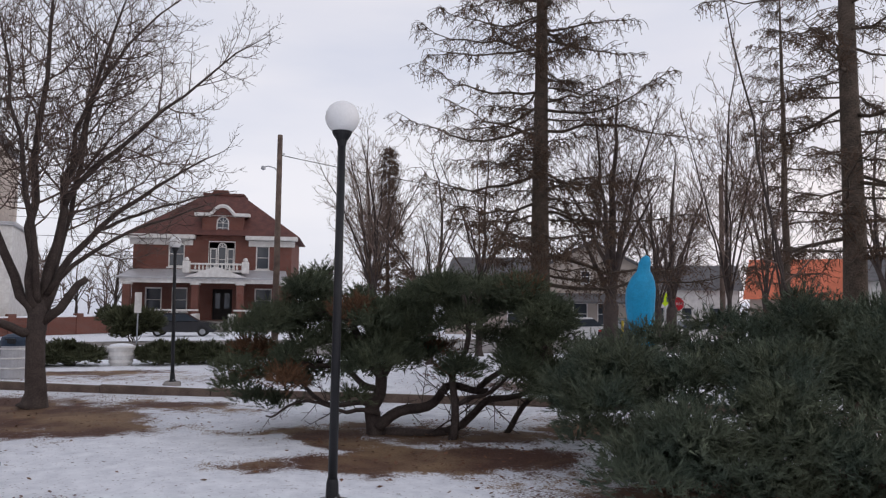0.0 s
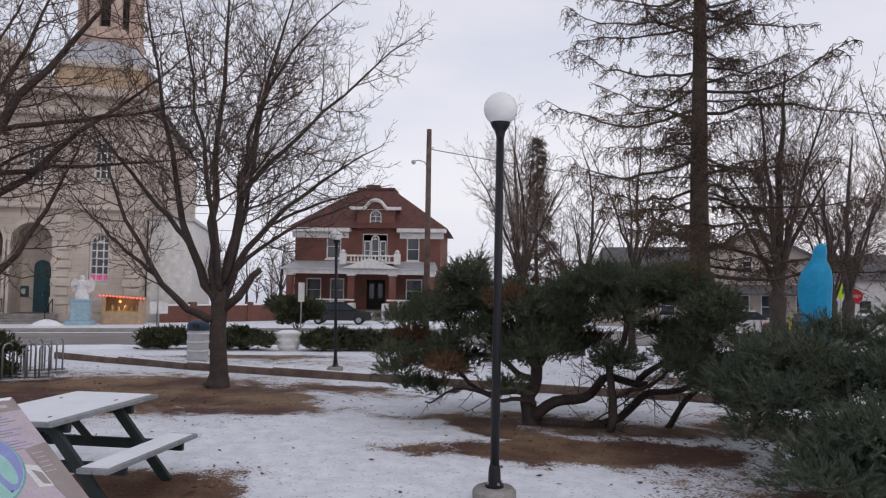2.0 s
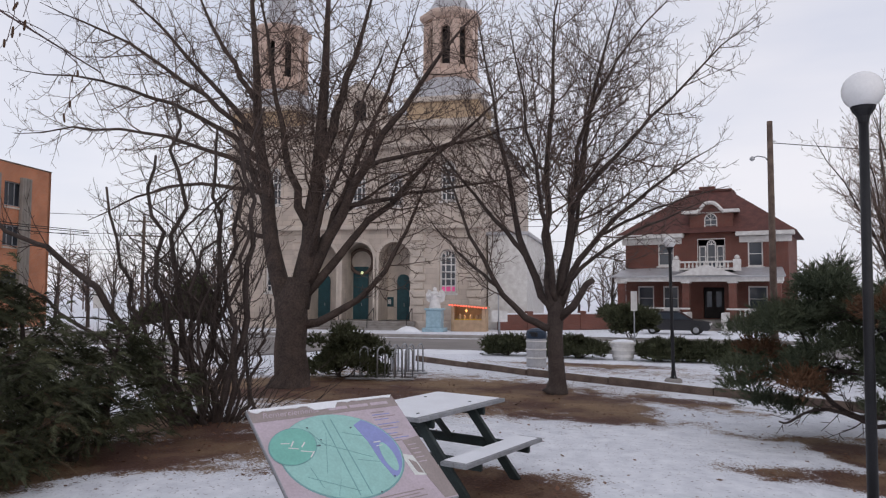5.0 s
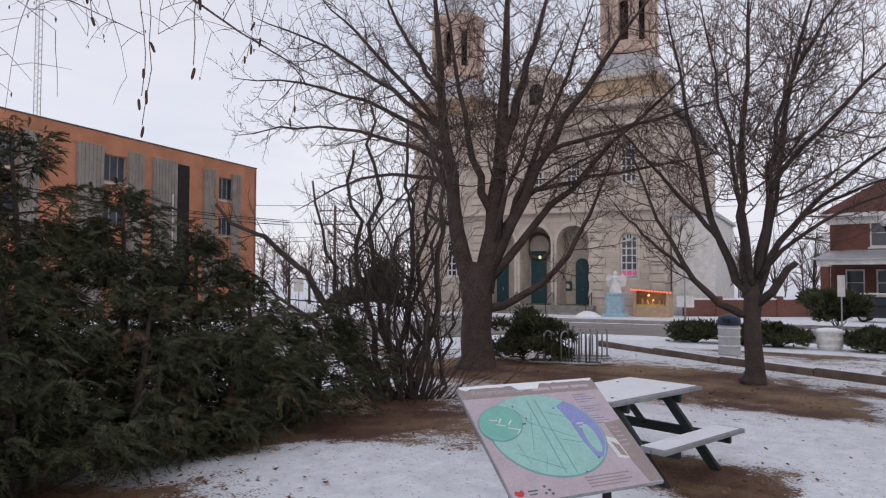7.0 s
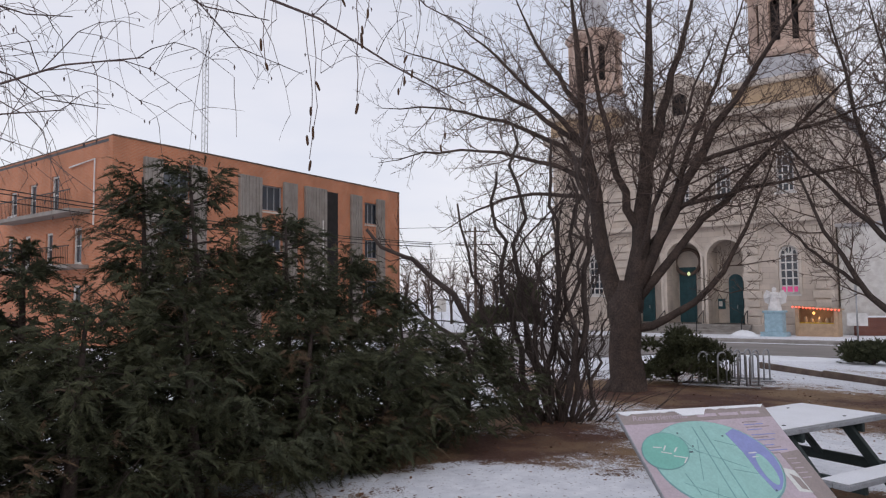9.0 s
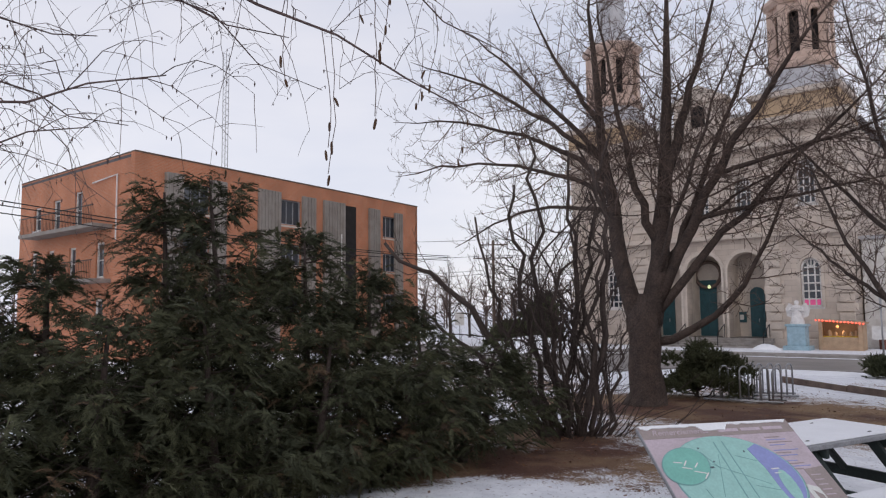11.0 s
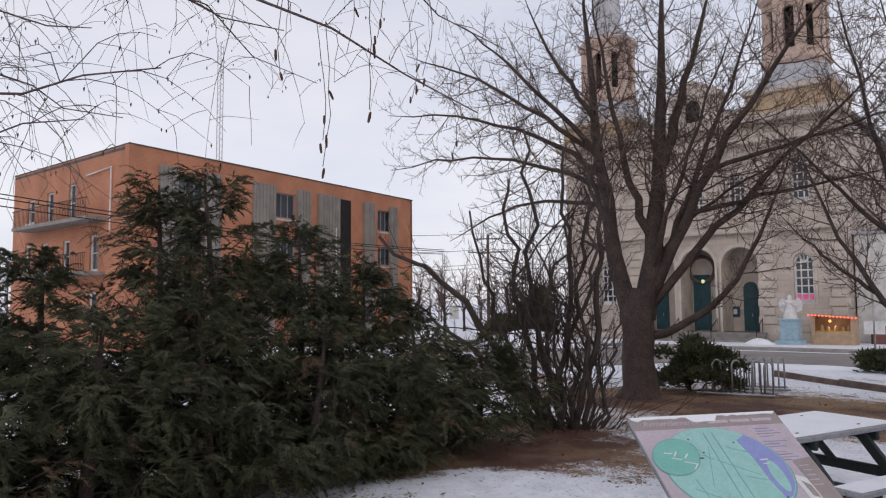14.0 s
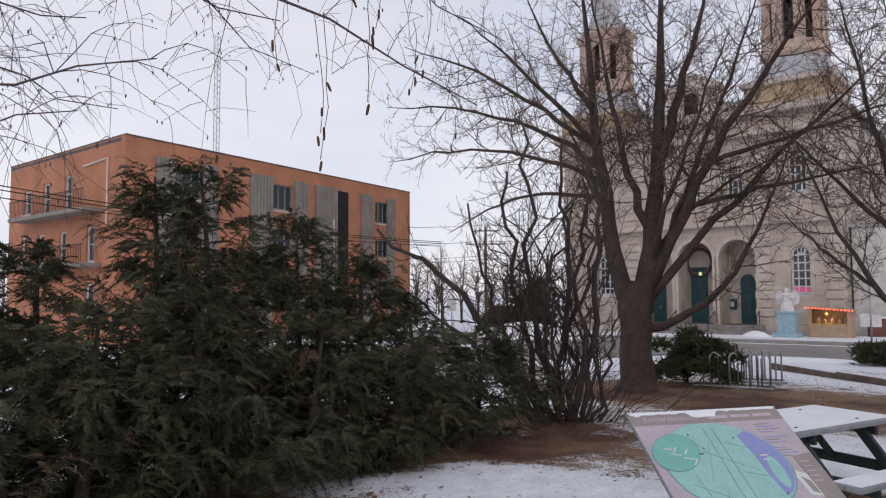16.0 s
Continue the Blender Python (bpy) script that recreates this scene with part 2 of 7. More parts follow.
P_DARK = material("dark_print", (0.08, 0.12, 0.14), 0.4, var=0.1, scale=9, bump=0)
P_LINE = material("teal_line_print", (0.2, 0.4, 0.4), 0.4, var=0.1, scale=9, bump=0)
P_WHITE = material("white_print", (0.7, 0.72, 0.7), 0.4, var=0.1, scale=9, bump=0)
P_RED = material("red_print", (0.6, 0.06, 0.07), 0.4, var=0.1, scale=9, bump=0)
WIRE = material("black_cable", (0.02, 0.02, 0.02), 0.7, var=0.1, scale=5, bump=0)


def glass_material():
    m = material("window_glass", (0.05, 0.06, 0.075), 0.06, var=0.15, scale=0.6, bump=0.0, spec=0.7)
    return m


GLASS = glass_material()


# ---- mesh helpers ----
class Mesh:
    """Collects verts and faces of one part."""

    def __init__(self):
        self.v, self.f = [], []

    def add(self, verts, faces):
        k = len(self.v)
        self.v.extend(tuple(p) for p in verts)
        self.f.extend(tuple(i + k for i in q) for q in faces)
        return self

    def box(self, cx, cy, cz, sx, sy, sz, bevel=0.0, m=None):
        """A box by centre and size, its vertical and top edges cut by bevel."""
        hx, hy, hz = sx / 2, sy / 2, sz / 2
        if bevel <= 0:
            p = [Vector((cx + a * hx, cy + b * hy, cz + c * hz)) for c in (-1, 1) for a, b in ((-1, -1), (1, -1), (1, 1), (-1, 1))]
            q = [(3, 2, 1, 0), (4, 5, 6, 7), (0, 1, 5, 4), (1, 2, 6, 5), (2, 3, 7, 6), (3, 0, 4, 7)]
        else:
            b = min(bevel, hx * 0.9, hy * 0.9, hz * 0.9)

            def ring(z, inset):
                x, y = hx - inset, hy - inset
                return [(x, y - b), (x - b, y), (-x + b, y), (-x, y - b), (-x, -y + b), (-x + b, -y), (x - b, -y), (x, -y + b)], z
            p, q = [], []
            for pts, z in (ring(-hz, b * 0.7), ring(-hz + b, 0), ring(hz - b, 0), ring(hz, b * 0.7)):
                p += [Vector((cx + x, cy + y, cz + z)) for x, y in pts]
            for r in range(3):
                q += [(r * 8 + i, r * 8 + (i + 1) % 8, r * 8 + 8 + (i + 1) % 8, r * 8 + 8 + i) for i in range(8)]
            q += [tuple(range(7, -1, -1)), tuple(range(24, 32))]
        if m is not None:
            p = [m @ a for a in p]
        return self.add(p, q)

    def tube(self, pts, rads, n=6, cap=True):
        pts = [Vector(p) for p in pts]
        verts, faces = [], []
        side = None
        for i, p in enumerate(pts):
            d = (pts[min(i + 1, len(pts) - 1)] - pts[max(i - 1, 0)])
            d = d.normalized() if d.length > 1e-9 else Vector((0, 0, 1))
            if side is None:
                side = d.cross(Vector((0.31, 0.22, 0.93)) if abs(d.z) < 0.9 else Vector((1, 0.1, 0))).normalized()
            else:
                side = (side - d * side.dot(d)).normalized()
            up = d.cross(side)
            r = rads[i] if isinstance(rads, (list, tuple)) else rads
            for k in range(n):
                a = 2 * math.pi * k / n
                verts.append(p + side * (math.cos(a) * r) + up * (math.sin(a) * r))
        for i in range(len(pts) - 1):
            faces += [(i * n + k, i * n + (k + 1) % n, (i + 1) * n + (k + 1) % n, (i + 1) * n + k) for k in range(n)]
        if cap and n > 2:
            faces += [tuple(range(n - 1, -1, -1)), tuple(range((len(pts) - 1) * n, len(pts) * n))]
        return self.add(verts, faces)

    def lathe(self, profile, n=16, cx=0, cy=0, a0=0.0):
        """profile: (radius, z) from the bottom up."""
        verts = [(cx + r * math.cos(a0 + 2 * math.pi * k / n), cy + r * math.sin(a0 + 2 * math.pi * k / n), z) for r, z in profile for k in range(n)]
        faces = [(i * n + k, i * n + (k + 1) % n, (i + 1) * n + (k + 1) % n, (i + 1) * n + k) for i in range(len(profile) - 1) for k in range(n)]
        faces += [tuple(range(n - 1, -1, -1)), tuple(range((len(profile) - 1) * n, len(profile) * n))]
        return self.add(verts, faces)

    def slab(self, outline, y0, y1):
        """An outline in x, z, going round, pulled from y0 to y1."""
        n = len(outline)
        verts = [(x, y0, z) for x, z in outline] + [(x, y1, z) for x, z in outline]
        faces = [tuple(range(n - 1, -1, -1)), tuple(range(n, 2 * n))] + [(i, (i + 1) % n, n + (i + 1) % n, n + i) for i in range(n)]
        return self.add(verts, faces)

    def plate(self, outline, z0, z1):
        """An outline in x, y, pulled from z0 to z1."""
        n = len(outline)
        verts = [(x, y, z0) for x, y in outline] + [(x, y, z1) for x, y in outline]
        faces = [tuple(range(n - 1, -1, -1)), tuple(range(n, 2 * n))] + [(i, (i + 1) % n, n + (i + 1) % n, n + i) for i in range(n)]
        return self.add(verts, faces)

    def data(self, name, mat, smooth=False):
        me = bpy.data.meshes.new(name)
        me.from_pydata(self.v, [], self.f)
        me.materials.append(mat)
        if smooth:
            me.polygons.foreach_set("use_smooth", [True] * len(me.polygons))
        me.validate()
        bm = bmesh.new()
        bm.from_mesh(me)
        bmesh.ops.recalc_face_normals(bm, faces=bm.faces)
        bm.to_mesh(me)
        bm.free()
        return me


def part(name, mesh, mat, parent=None, label="", smooth=False, m=None):
    ob = new(name, mesh.data(name, mat, smooth))
    if parent is not None:
        ob.parent = parent
    if m is not None:
        ob.matrix_basis = m
    if label:
        tagged(ob, label)
    return ob


def thing(name, label, category, at, turn=0.0, group="", kind=""):
    ob = new(name)
    ob.empty_display_size = 0.3
    ob.matrix_basis = pose(*at, 0, 0, turn)
    return tagged(ob, label, category, group, kind)


def from_arrays(name, verts, tris, mat, parent=None, label=""):
    """One mesh of triangles from numpy arrays."""
    me = bpy.data.meshes.new(name)
    me.vertices.add(len(verts))
    me.vertices.foreach_set("co", np.asarray(verts, np.float32).ravel())
    me.loops.add(tris.size)
    me.loops.foreach_set("vertex_index", tris.astype(np.int32).ravel())
    me.polygons.add(len(tris))
    me.polygons.foreach_set("loop_start", np.arange(0, tris.size, 3, dtype=np.int32))
    me.polygons.foreach_set("loop_total", np.full(len(tris), 3, np.int32))
    me.materials.append(mat)
    me.update(calc_edges=True)
    ob = new(name, me)
    if parent is not None:
        ob.parent = parent
    if label:
        tagged(ob, label)
    return ob


rng = np.random.default_rng(7)


def ground_z(x, y):
    d = math.hypot(x + 0.4, y - 0.4)
    return -0.018 * max(0.0, min(d, 80.0) - 7.0)


def needles(centres, dirs, count, length, width, spread):
    """Tufts of slim blades round each centre: verts and triangles."""
    n = len(centres)
    d = dirs / np.linalg.norm(dirs, axis=1, keepdims=True)
    ref = rng.normal(size=(n, 3))
    s = np.cross(d, ref)
    s /= np.linalg.norm(s, axis=1, keepdims=True) + 1e-9
    u = np.cross(d, s)
    ang = rng.uniform(-1, 1, (n, count)) * spread
    rol = rng.uniform(0, 2 * math.pi, (n, count))
    e = d[:, None] * np.cos(ang)[..., None] + (s[:, None] * np.cos(rol)[..., None] + u[:, None] * np.sin(rol)[..., None]) * np.sin(ang)[..., None]
    L = length * rng.uniform(0.55, 1.1, (n, count, 1))
    tip = e * L
    w = np.cross(e, rng.normal(size=(n, count, 3)))
    w /= np.linalg.norm(w, axis=2, keepdims=True) + 1e-9
    root = centres[:, None] + np.zeros_like(tip)
    base = root + tip * 0.05
    mid = root + tip * 0.5
    w = w * width * 0.5
    verts = np.stack([base, mid + w, mid - w, root + tip], axis=2).reshape(-1, 3)
    k = np.arange(n * count)[:, None] * 4
    tris = np.concatenate([k + np.array([[0, 1, 2]]), k + np.array([[2, 1, 3]])])
    return verts, tris


def brushes(centres, dirs, shoot, count, needle, width):
    """Shoots set round with needles, like the ends of pine branches."""
    n = len(centres)
    d = dirs / (np.linalg.norm(dirs, axis=1, keepdims=True) + 1e-9)
    along = rng.uniform(0, 1, (n, count, 1))
    size = rng.uniform(0.6, 1.2, (n, 1, 1))
    perp = rng.normal(size=(n, count, 3))
    perp -= d[:, None] * (perp * d[:, None]).sum(2, keepdims=True)
    perp /= np.linalg.norm(perp, axis=2, keepdims=True) + 1e-9
    ang = rng.uniform(0.35, 1.05, (n, count, 1)) * (1.15 - 0.6 * along)
    e = d[:, None] * np.cos(ang) + perp * np.sin(ang)
    root = centres[:, None] + d[:, None] * along * shoot * size
    tip = root + e * needle * rng.uniform(0.7, 1.15, (n, count, 1))
    return blades(root, tip, e, rng.normal(size=(n, count, 3)), width)


def fronds(centres, dirs, length, count, width, droop):
    """Flat plumes: blades leave both sides of a rib that droops towards its tip."""
    n = len(centres)
    d = dirs / (np.linalg.norm(dirs, axis=1, keepdims=True) + 1e-9)
    s_ = np.cross(d, rng.normal(size=(n, 3)) * 0.6 + np.array([[0, 0, 1.0]]))
    s_ /= np.linalg.norm(s_, axis=1, keepdims=True) + 1e-9
    u = np.cross(d, s_)
    size = length * rng.uniform(0.55, 1.25, (n, 1, 1))
    along = (np.arange(count)[None, :, None] + rng.uniform(0, 1, (n, count, 1))) / count
    side = np.where(np.arange(count) % 2, 1.0, -1.0)[None, :, None]
    turn_ = rng.uniform(0.45, 0.9, (n, count, 1))
    e = d[:, None] * np.cos(turn_) + s_[:, None] * side * np.sin(turn_) + u[:, None] * rng.uniform(-0.25, 0.25, (n, count, 1))
    root = centres[:, None] + d[:, None] * along * size
    root[..., 2] -= (droop * size * along ** 2)[..., 0]
    ln = size * 0.42 * (1.1 - 0.75 * along) * rng.uniform(0.6, 1.2, (n, count, 1))
    tip = root + e * ln
    tip[..., 2] -= (droop * 0.5 * ln)[..., 0]
    return blades(root, tip, e, u[:, None] + rng.normal(size=(n, count, 3)) * 0.25, width)


def blades(root, tip, along, flat, width):
    """One slim triangle from each root to its tip."""
    w = np.cross(along, flat)
    w /= np.linalg.norm(w, axis=2, keepdims=True) + 1e-9
    w *= width * 0.5
    verts = np.stack([root - w, root + w, tip], axis=2).reshape(-1, 3)
    return verts, np.arange(len(verts)).reshape(-1, 3)


# ---- ground ----
# bare places in the snow: centre x, y, radii, turn in degrees, strength
BARE = [(-1.7, 9.45, 1.75, 0.95, 12, 1.3), (-3.3, 10.75, 1.25, 0.5, -8, 1.3), (-1.3, 11.4, 2.6, 0.8, 0, 0.75),
        (1.4, 12.3, 1.6, 1.4, 0, 0.9), (3.7, 8.5, 3.6, 1.5, 0, 1.2), (8, 13, 4.5, 3, 0, 0.8), (0.2, 18.5, 3, 2, 0, 0.6),
        (-9.6, 12.6, 3.3, 1.5, -20, 0.95), (-12.5, 10.2, 4.2, 1.9, -28, 0.85), (-9.8, 9.7, 2.2, 1.5, -35, 0.62), (-6.9, 13.6, 1.8, 0.8, -30, 0.75),
        (-14.2, 9.6, 2.8, 2.4, 0, 1.1), (-10.0, 3.2, 1.5, 3.6, -32, 1.15), (-10.8, 5.6, 1.7, 1.1, 10, 0.9), (-7.6, -1.5, 1.6, 3.6, -12, 1.2),
        (-9.4, 6.2, 1.3, 0.9, 0, 0.45), (-12.8, 19.4, 3.6, 1.0, 20, 0.72), (-16, 14.4, 2.4, 1.0, -20, 0.4), (-9.5, 18.2, 4.0, 0.8, 14, 0.42),
        (-5.3, 6.15, 0.75, 1.0, 8, 0.95), (-20, 9, 4, 3, 0, 0.6), (-11.0, 11.9, 3.5, 3.3, -15, 0.8), (-8.4, 11.7, 1.9, 2.7, -8, 0.8), (-10.5, 18.4, 6.5, 1.7, 10, 0.44), (-15.5, 13.2, 2.5, 2.0, 0, 0.5), (-11.0, 7.6, 3.0, 1.6, -40, 0.52), (-7.6, 11.5, 2.4, 1.1, -10, 0.85)]


def bareness(x, y):
    b = np.zeros_like(x)
    wx = 0.55 * np.sin(1.9 * x + 1.1 * y) + 0.3 * np.sin(4.3 * y - 2.2 * x) + 0.16 * np.sin(9.1 * x + 3 * y)
    wy = 0.4 * np.sin(1.6 * y - 1.3 * x + 1) + 0.22 * np.sin(4.9 * x + 2.1 * y) + 0.12 * np.sin(8.3 * y - 4 * x)
    x, y = x + wx * 0.6, y + wy * 0.6
    for cx, cy, rx, ry, a, s in BARE:
        c, k = math.cos(radians(a)), math.sin(radians(a))
        u, v = ((x - cx) * c + (y - cy) * k) / rx, (-(x - cx) * k + (y - cy) * c) / ry
        b = np.maximum(b, s * np.clip(1.42 - 0.98 * np.sqrt(u * u + v * v), 0, 1))
    return b


def ground_material():
    m = bpy.data.materials.new("snowy_lawn")
    m.use_nodes = True
    n, l = m.node_tree.nodes, m.node_tree.links
    b = n["Principled BSDF"]
    b.inputs["Roughness"].default_value, b.inputs["Specular IOR Level"].default_value = 0.8, 0.2
    tc, at = n.new("ShaderNodeTexCoord"), n.new("ShaderNodeAttribute")
    at.attribute_name = "bare"

    def noise_node(scale, detail=4, rough=0.6):
        t = n.new("ShaderNodeTexNoise")
        t.inputs["Scale"].default_value, t.inputs["Detail"].default_value, t.inputs["Roughness"].default_value = scale, detail, rough
        l.new(tc.outputs["Object"], t.inputs["Vector"])
        return t

    def math_node(op, a, c):
        t = n.new("ShaderNodeMath")
        t.operation = op
        for i, s in enumerate((a, c)):
            if isinstance(s, (int, float)):
                t.inputs[i].default_value = s
            else:
                l.new(s, t.inputs[i])
        return t.outputs[0]

    def ramp(src, stops):
        r = n.new("ShaderNodeValToRGB")
        while len(r.color_ramp.elements) < len(stops):
            r.color_ramp.elements.new(0.5)
        for e, (p, c) in zip(r.color_ramp.elements, stops):
            e.position, e.color = p, (*c, 1)
        l.new(src, r.inputs["Fac"])
        return r.outputs["Color"]

    def mix(f, a, c):
        t = n.new("ShaderNodeMixRGB")
        l.new(f, t.inputs[0])
        l.new(a, t.inputs[1])
        l.new(c, t.inputs[2])
        return t.outputs[0]
    broad, mid, fine, speck = noise_node(0.55, 3), noise_node(3.2, 5, 0.7), noise_node(38, 4, 0.7), noise_node(24, 2, 0.5)
    edge = math_node("ADD", at.outputs["Fac"], math_node("MULTIPLY", math_node("SUBTRACT", mid.outputs["Fac"], 0.5), 1.1))
    edge = math_node("ADD", edge, math_node("MULTIPLY", math_node("SUBTRACT", fine.outputs["Fac"], 0.5), 1.3))
    mask = ramp(edge, [(0.40, (0, 0, 0)), (0.56, (1, 1, 1))])
    litter = ramp(fine.outputs["Fac"], [(0.25, (0.035, 0.02, 0.016)), (0.5, (0.1, 0.05, 0.037)), (0.75, (0.16, 0.095, 0.065))])
    straw = ramp(fine.outputs["Fac"], [(0.25, (0.11, 0.075, 0.04)), (0.5, (0.25, 0.16, 0.095)), (0.75, (0.3, 0.22, 0.14))])
    earth = mix(ramp(broad.outputs["Fac"], [(0.42, (0, 0, 0)), (0.6, (1, 1, 1))]), litter, straw)
    snow = ramp(mid.outputs["Fac"], [(0.3, (0.66, 0.68, 0.73)), (0.65, (0.87, 0.89, 0.93))])
    thin = math_node("MULTIPLY", ramp(speck.outputs["Fac"], [(0.64, (0, 0, 0)), (0.71, (1, 1, 1))]), ramp(broad.outputs["Fac"], [(0.3, (0.2, 0.2, 0.2)), (0.6, (0.9, 0.9, 0.9))]))
    snow = mix(thin, snow, litter)
    l.new(mix(mask, snow, earth), b.inputs["Base Color"])
    bp = n.new("ShaderNodeBump")
    bp.inputs["Strength"].default_value, bp.inputs["Distance"].default_value = 0.5, 0.03
    l.new(math_node("ADD", fine.outputs["Fac"], mid.outputs["Fac"]), bp.inputs["Height"])
    l.new(bp.outputs["Normal"], b.inputs["Normal"])
    return m


def build_ground():
    """One sheet: rings round the camera's place, fine near it and wide towards the horizon."""
    radii = list(np.arange(0.0, 24, 0.22)) + list(np.geomspace(24, 2500, 60))
    seg = 300
    verts, bare, faces = [(-0.4, 0.4, 0.0)], [0.0], []
    R, A = np.meshgrid(np.array(radii[1:]), np.linspace(0, 2 * math.pi, seg, endpoint=False), indexing="ij")
    X, Y = -0.4 + R * np.cos(A), 0.4 + R * np.sin(A)
    Bv = bareness(X, Y)
    for i in range(R.shape[0]):
        for j in range(seg):
            x, y = X[i, j], Y[i, j]
            z = ground_z(x, y) + (noise.noise((x * 0.5, y * 0.5, 0)) * 0.03 + noise.noise((x * 1.9, y * 1.9, 5)) * 0.012) * min(1.0, max(0.0, (21 - R[i, j]) / 6))
            verts.append((x, y, z - 0.012 * min(1, Bv[i, j])))
            bare.append(float(Bv[i, j]))
    faces += [(0, 1 + j, 1 + (j + 1) % seg) for j in range(seg)]
    for i in range(R.shape[0] - 1):
        a, c = 1 + i * seg, 1 + (i + 1) * seg
        faces += [(a + j, c + j, c + (j + 1) % seg, a + (j + 1) % seg) for j in range(seg)]
    me = bpy.data.meshes.new("ground")
    me.from_pydata(verts, [], faces)
    me.attributes.new("bare", "FLOAT", "POINT").data.foreach_set("value", bare)
    me.polygons.foreach_set("use_smooth", [True] * len(me.polygons))
    me.materials.append(ground_material())
    ob = new("ground", me)
    tagged(ob, "thin patchy snow over brown lawn and leaf litter", "ground", kind="structure")


build_ground()


def strip(name, mid_line, width, lift, mat, label, category, thick=0.0):
    """A way laid on the ground along a line of points, with an edge of its own where it has thickness."""
    pts = [Vector((*p, 0)) for p in mid_line]
    line = []
    for a, c in zip(pts, pts[1:]):
        k = max(1, int((c - a).length / 2))
        line += [a.lerp(c, i / k) for i in range(k)]
    line.append(pts[-1])
    mb = Mesh()
    rows = []
    for i, p in enumerate(line):
        d = (line[min(i + 1, len(line) - 1)] - line[max(i - 1, 0)]).normalized()
        s = Vector((-d.y, d.x, 0))
        rows.append([p + s * width * k for k in (-0.5, -0.25, 0, 0.25, 0.5)])
    verts, faces = [], []
    for r in rows:
        for q in r:
            verts.append((q.x, q.y, ground_z(q.x, q.y) + lift))
        for k in (0, -1):
            verts.append((r[k].x, r[k].y, ground_z(r[k].x, r[k].y) - 0.15))
    for i in range(len(rows) - 1):
        a, c = i * 7, i * 7 + 7
        faces += [(a + k, a + k + 1, c + k + 1, c + k) for k in range(4)]
        faces += [(a, c, c + 5, a + 5), (a + 4, a + 6, c + 6, c + 4)]
    mb.add(verts, faces)
    ob = part(name, mb, mat, smooth=False)
    return tagged(ob, label, category, kind="structure")


strip("road", [(-95, -18), (-60, 3), (-42.5, 13.5), (-24.9, 23.7), (-8, 33.8), (10, 43.5), (45, 58), (120, 90)], 8.6, 0.06, ASPHALT, "damp grey asphalt street past the church", "road")
strip("side_road", [(-28.5, 23), (-27, 14), (-26.2, 2), (-25, -14), (-22, -45)], 8.0, 0.052, ASPHALT, "damp grey side street along the park", "road")
strip("pavement", [(-62, 9.5), (-44.5, 20.2), (-30.5, 28.6), (-14, 38.4), (8, 49.5)], 1.7, 0.13, CONCRETE, "pale concrete pavement along the street, dusted with snow", "pavement")


# ---- buildings ----
def arch(w, z0, z1, n=10, grow=0.0):
    """The outline of an opening of width w with a half-round head, from z0 to the crown at z1."""
    r = w / 2 + grow
    top = z1 - w / 2
    return [(r, z0 - grow * 0), (r, top)] + [(r * math.cos(math.pi * k / n), top + r * math.sin(math.pi * k / n)) for k in range(1, n)] + [(-r, top), (-r, z0 - grow * 0)]


def wall_with_holes(outline, holes, y0, y1):
    """A wall between y0 (front) and y1 (back), outline and holes in x, z; the openings go through it."""
    bm = bmesh.new()
    loops = []
    for pts in [outline] + holes:
        vs = [bm.verts.new((x, y0, z)) for x, z in pts]
        loops.append([bm.edges.new((vs[i], vs[(i + 1) % len(vs)])) for i in range(len(vs))])
    edges = [e for lp in loops for e in lp]
    bmesh.ops.triangle_fill(bm, use_beauty=True, use_dissolve=False, edges=edges, normal=(0, -1, 0))
    out = bmesh.ops.extrude_face_region(bm, geom=list(bm.faces))
    bmesh.ops.translate(bm, vec=(0, y1 - y0, 0), verts=[g for g in out["geom"] if isinstance(g, bmesh.types.BMVert)])
    bm.verts.index_update()
    mb = Mesh()
    mb.add([v.co for v in bm.verts], [[v.index for v in f.verts] for f in bm.faces])
    bm.free()
    return mb


def shifted(pts, dx, dz=0.0):
    return [(x + dx, z + dz) for x, z in pts]


def ring_slab(outer, inner, y0, y1):
    """A frame between two outlines of the same count."""
    n = len(outer)
    mb = Mesh()
    verts = [(x, y0, z) for x, z in outer] + [(x, y0, z) for x, z in inner] + [(x, y1, z) for x, z in outer] + [(x, y1, z) for x, z in inner]
    faces = []
    for i in range(n):
        j = (i + 1) % n
        faces += [(i, j, n + j, n + i), (2 * n + i, 3 * n + i, 3 * n + j, 2 * n + j), (i, 2 * n + i, 2 * n + j, j), (n + i, n + j, 3 * n + j, 3 * n + i)]
    return mb.add(verts, faces)


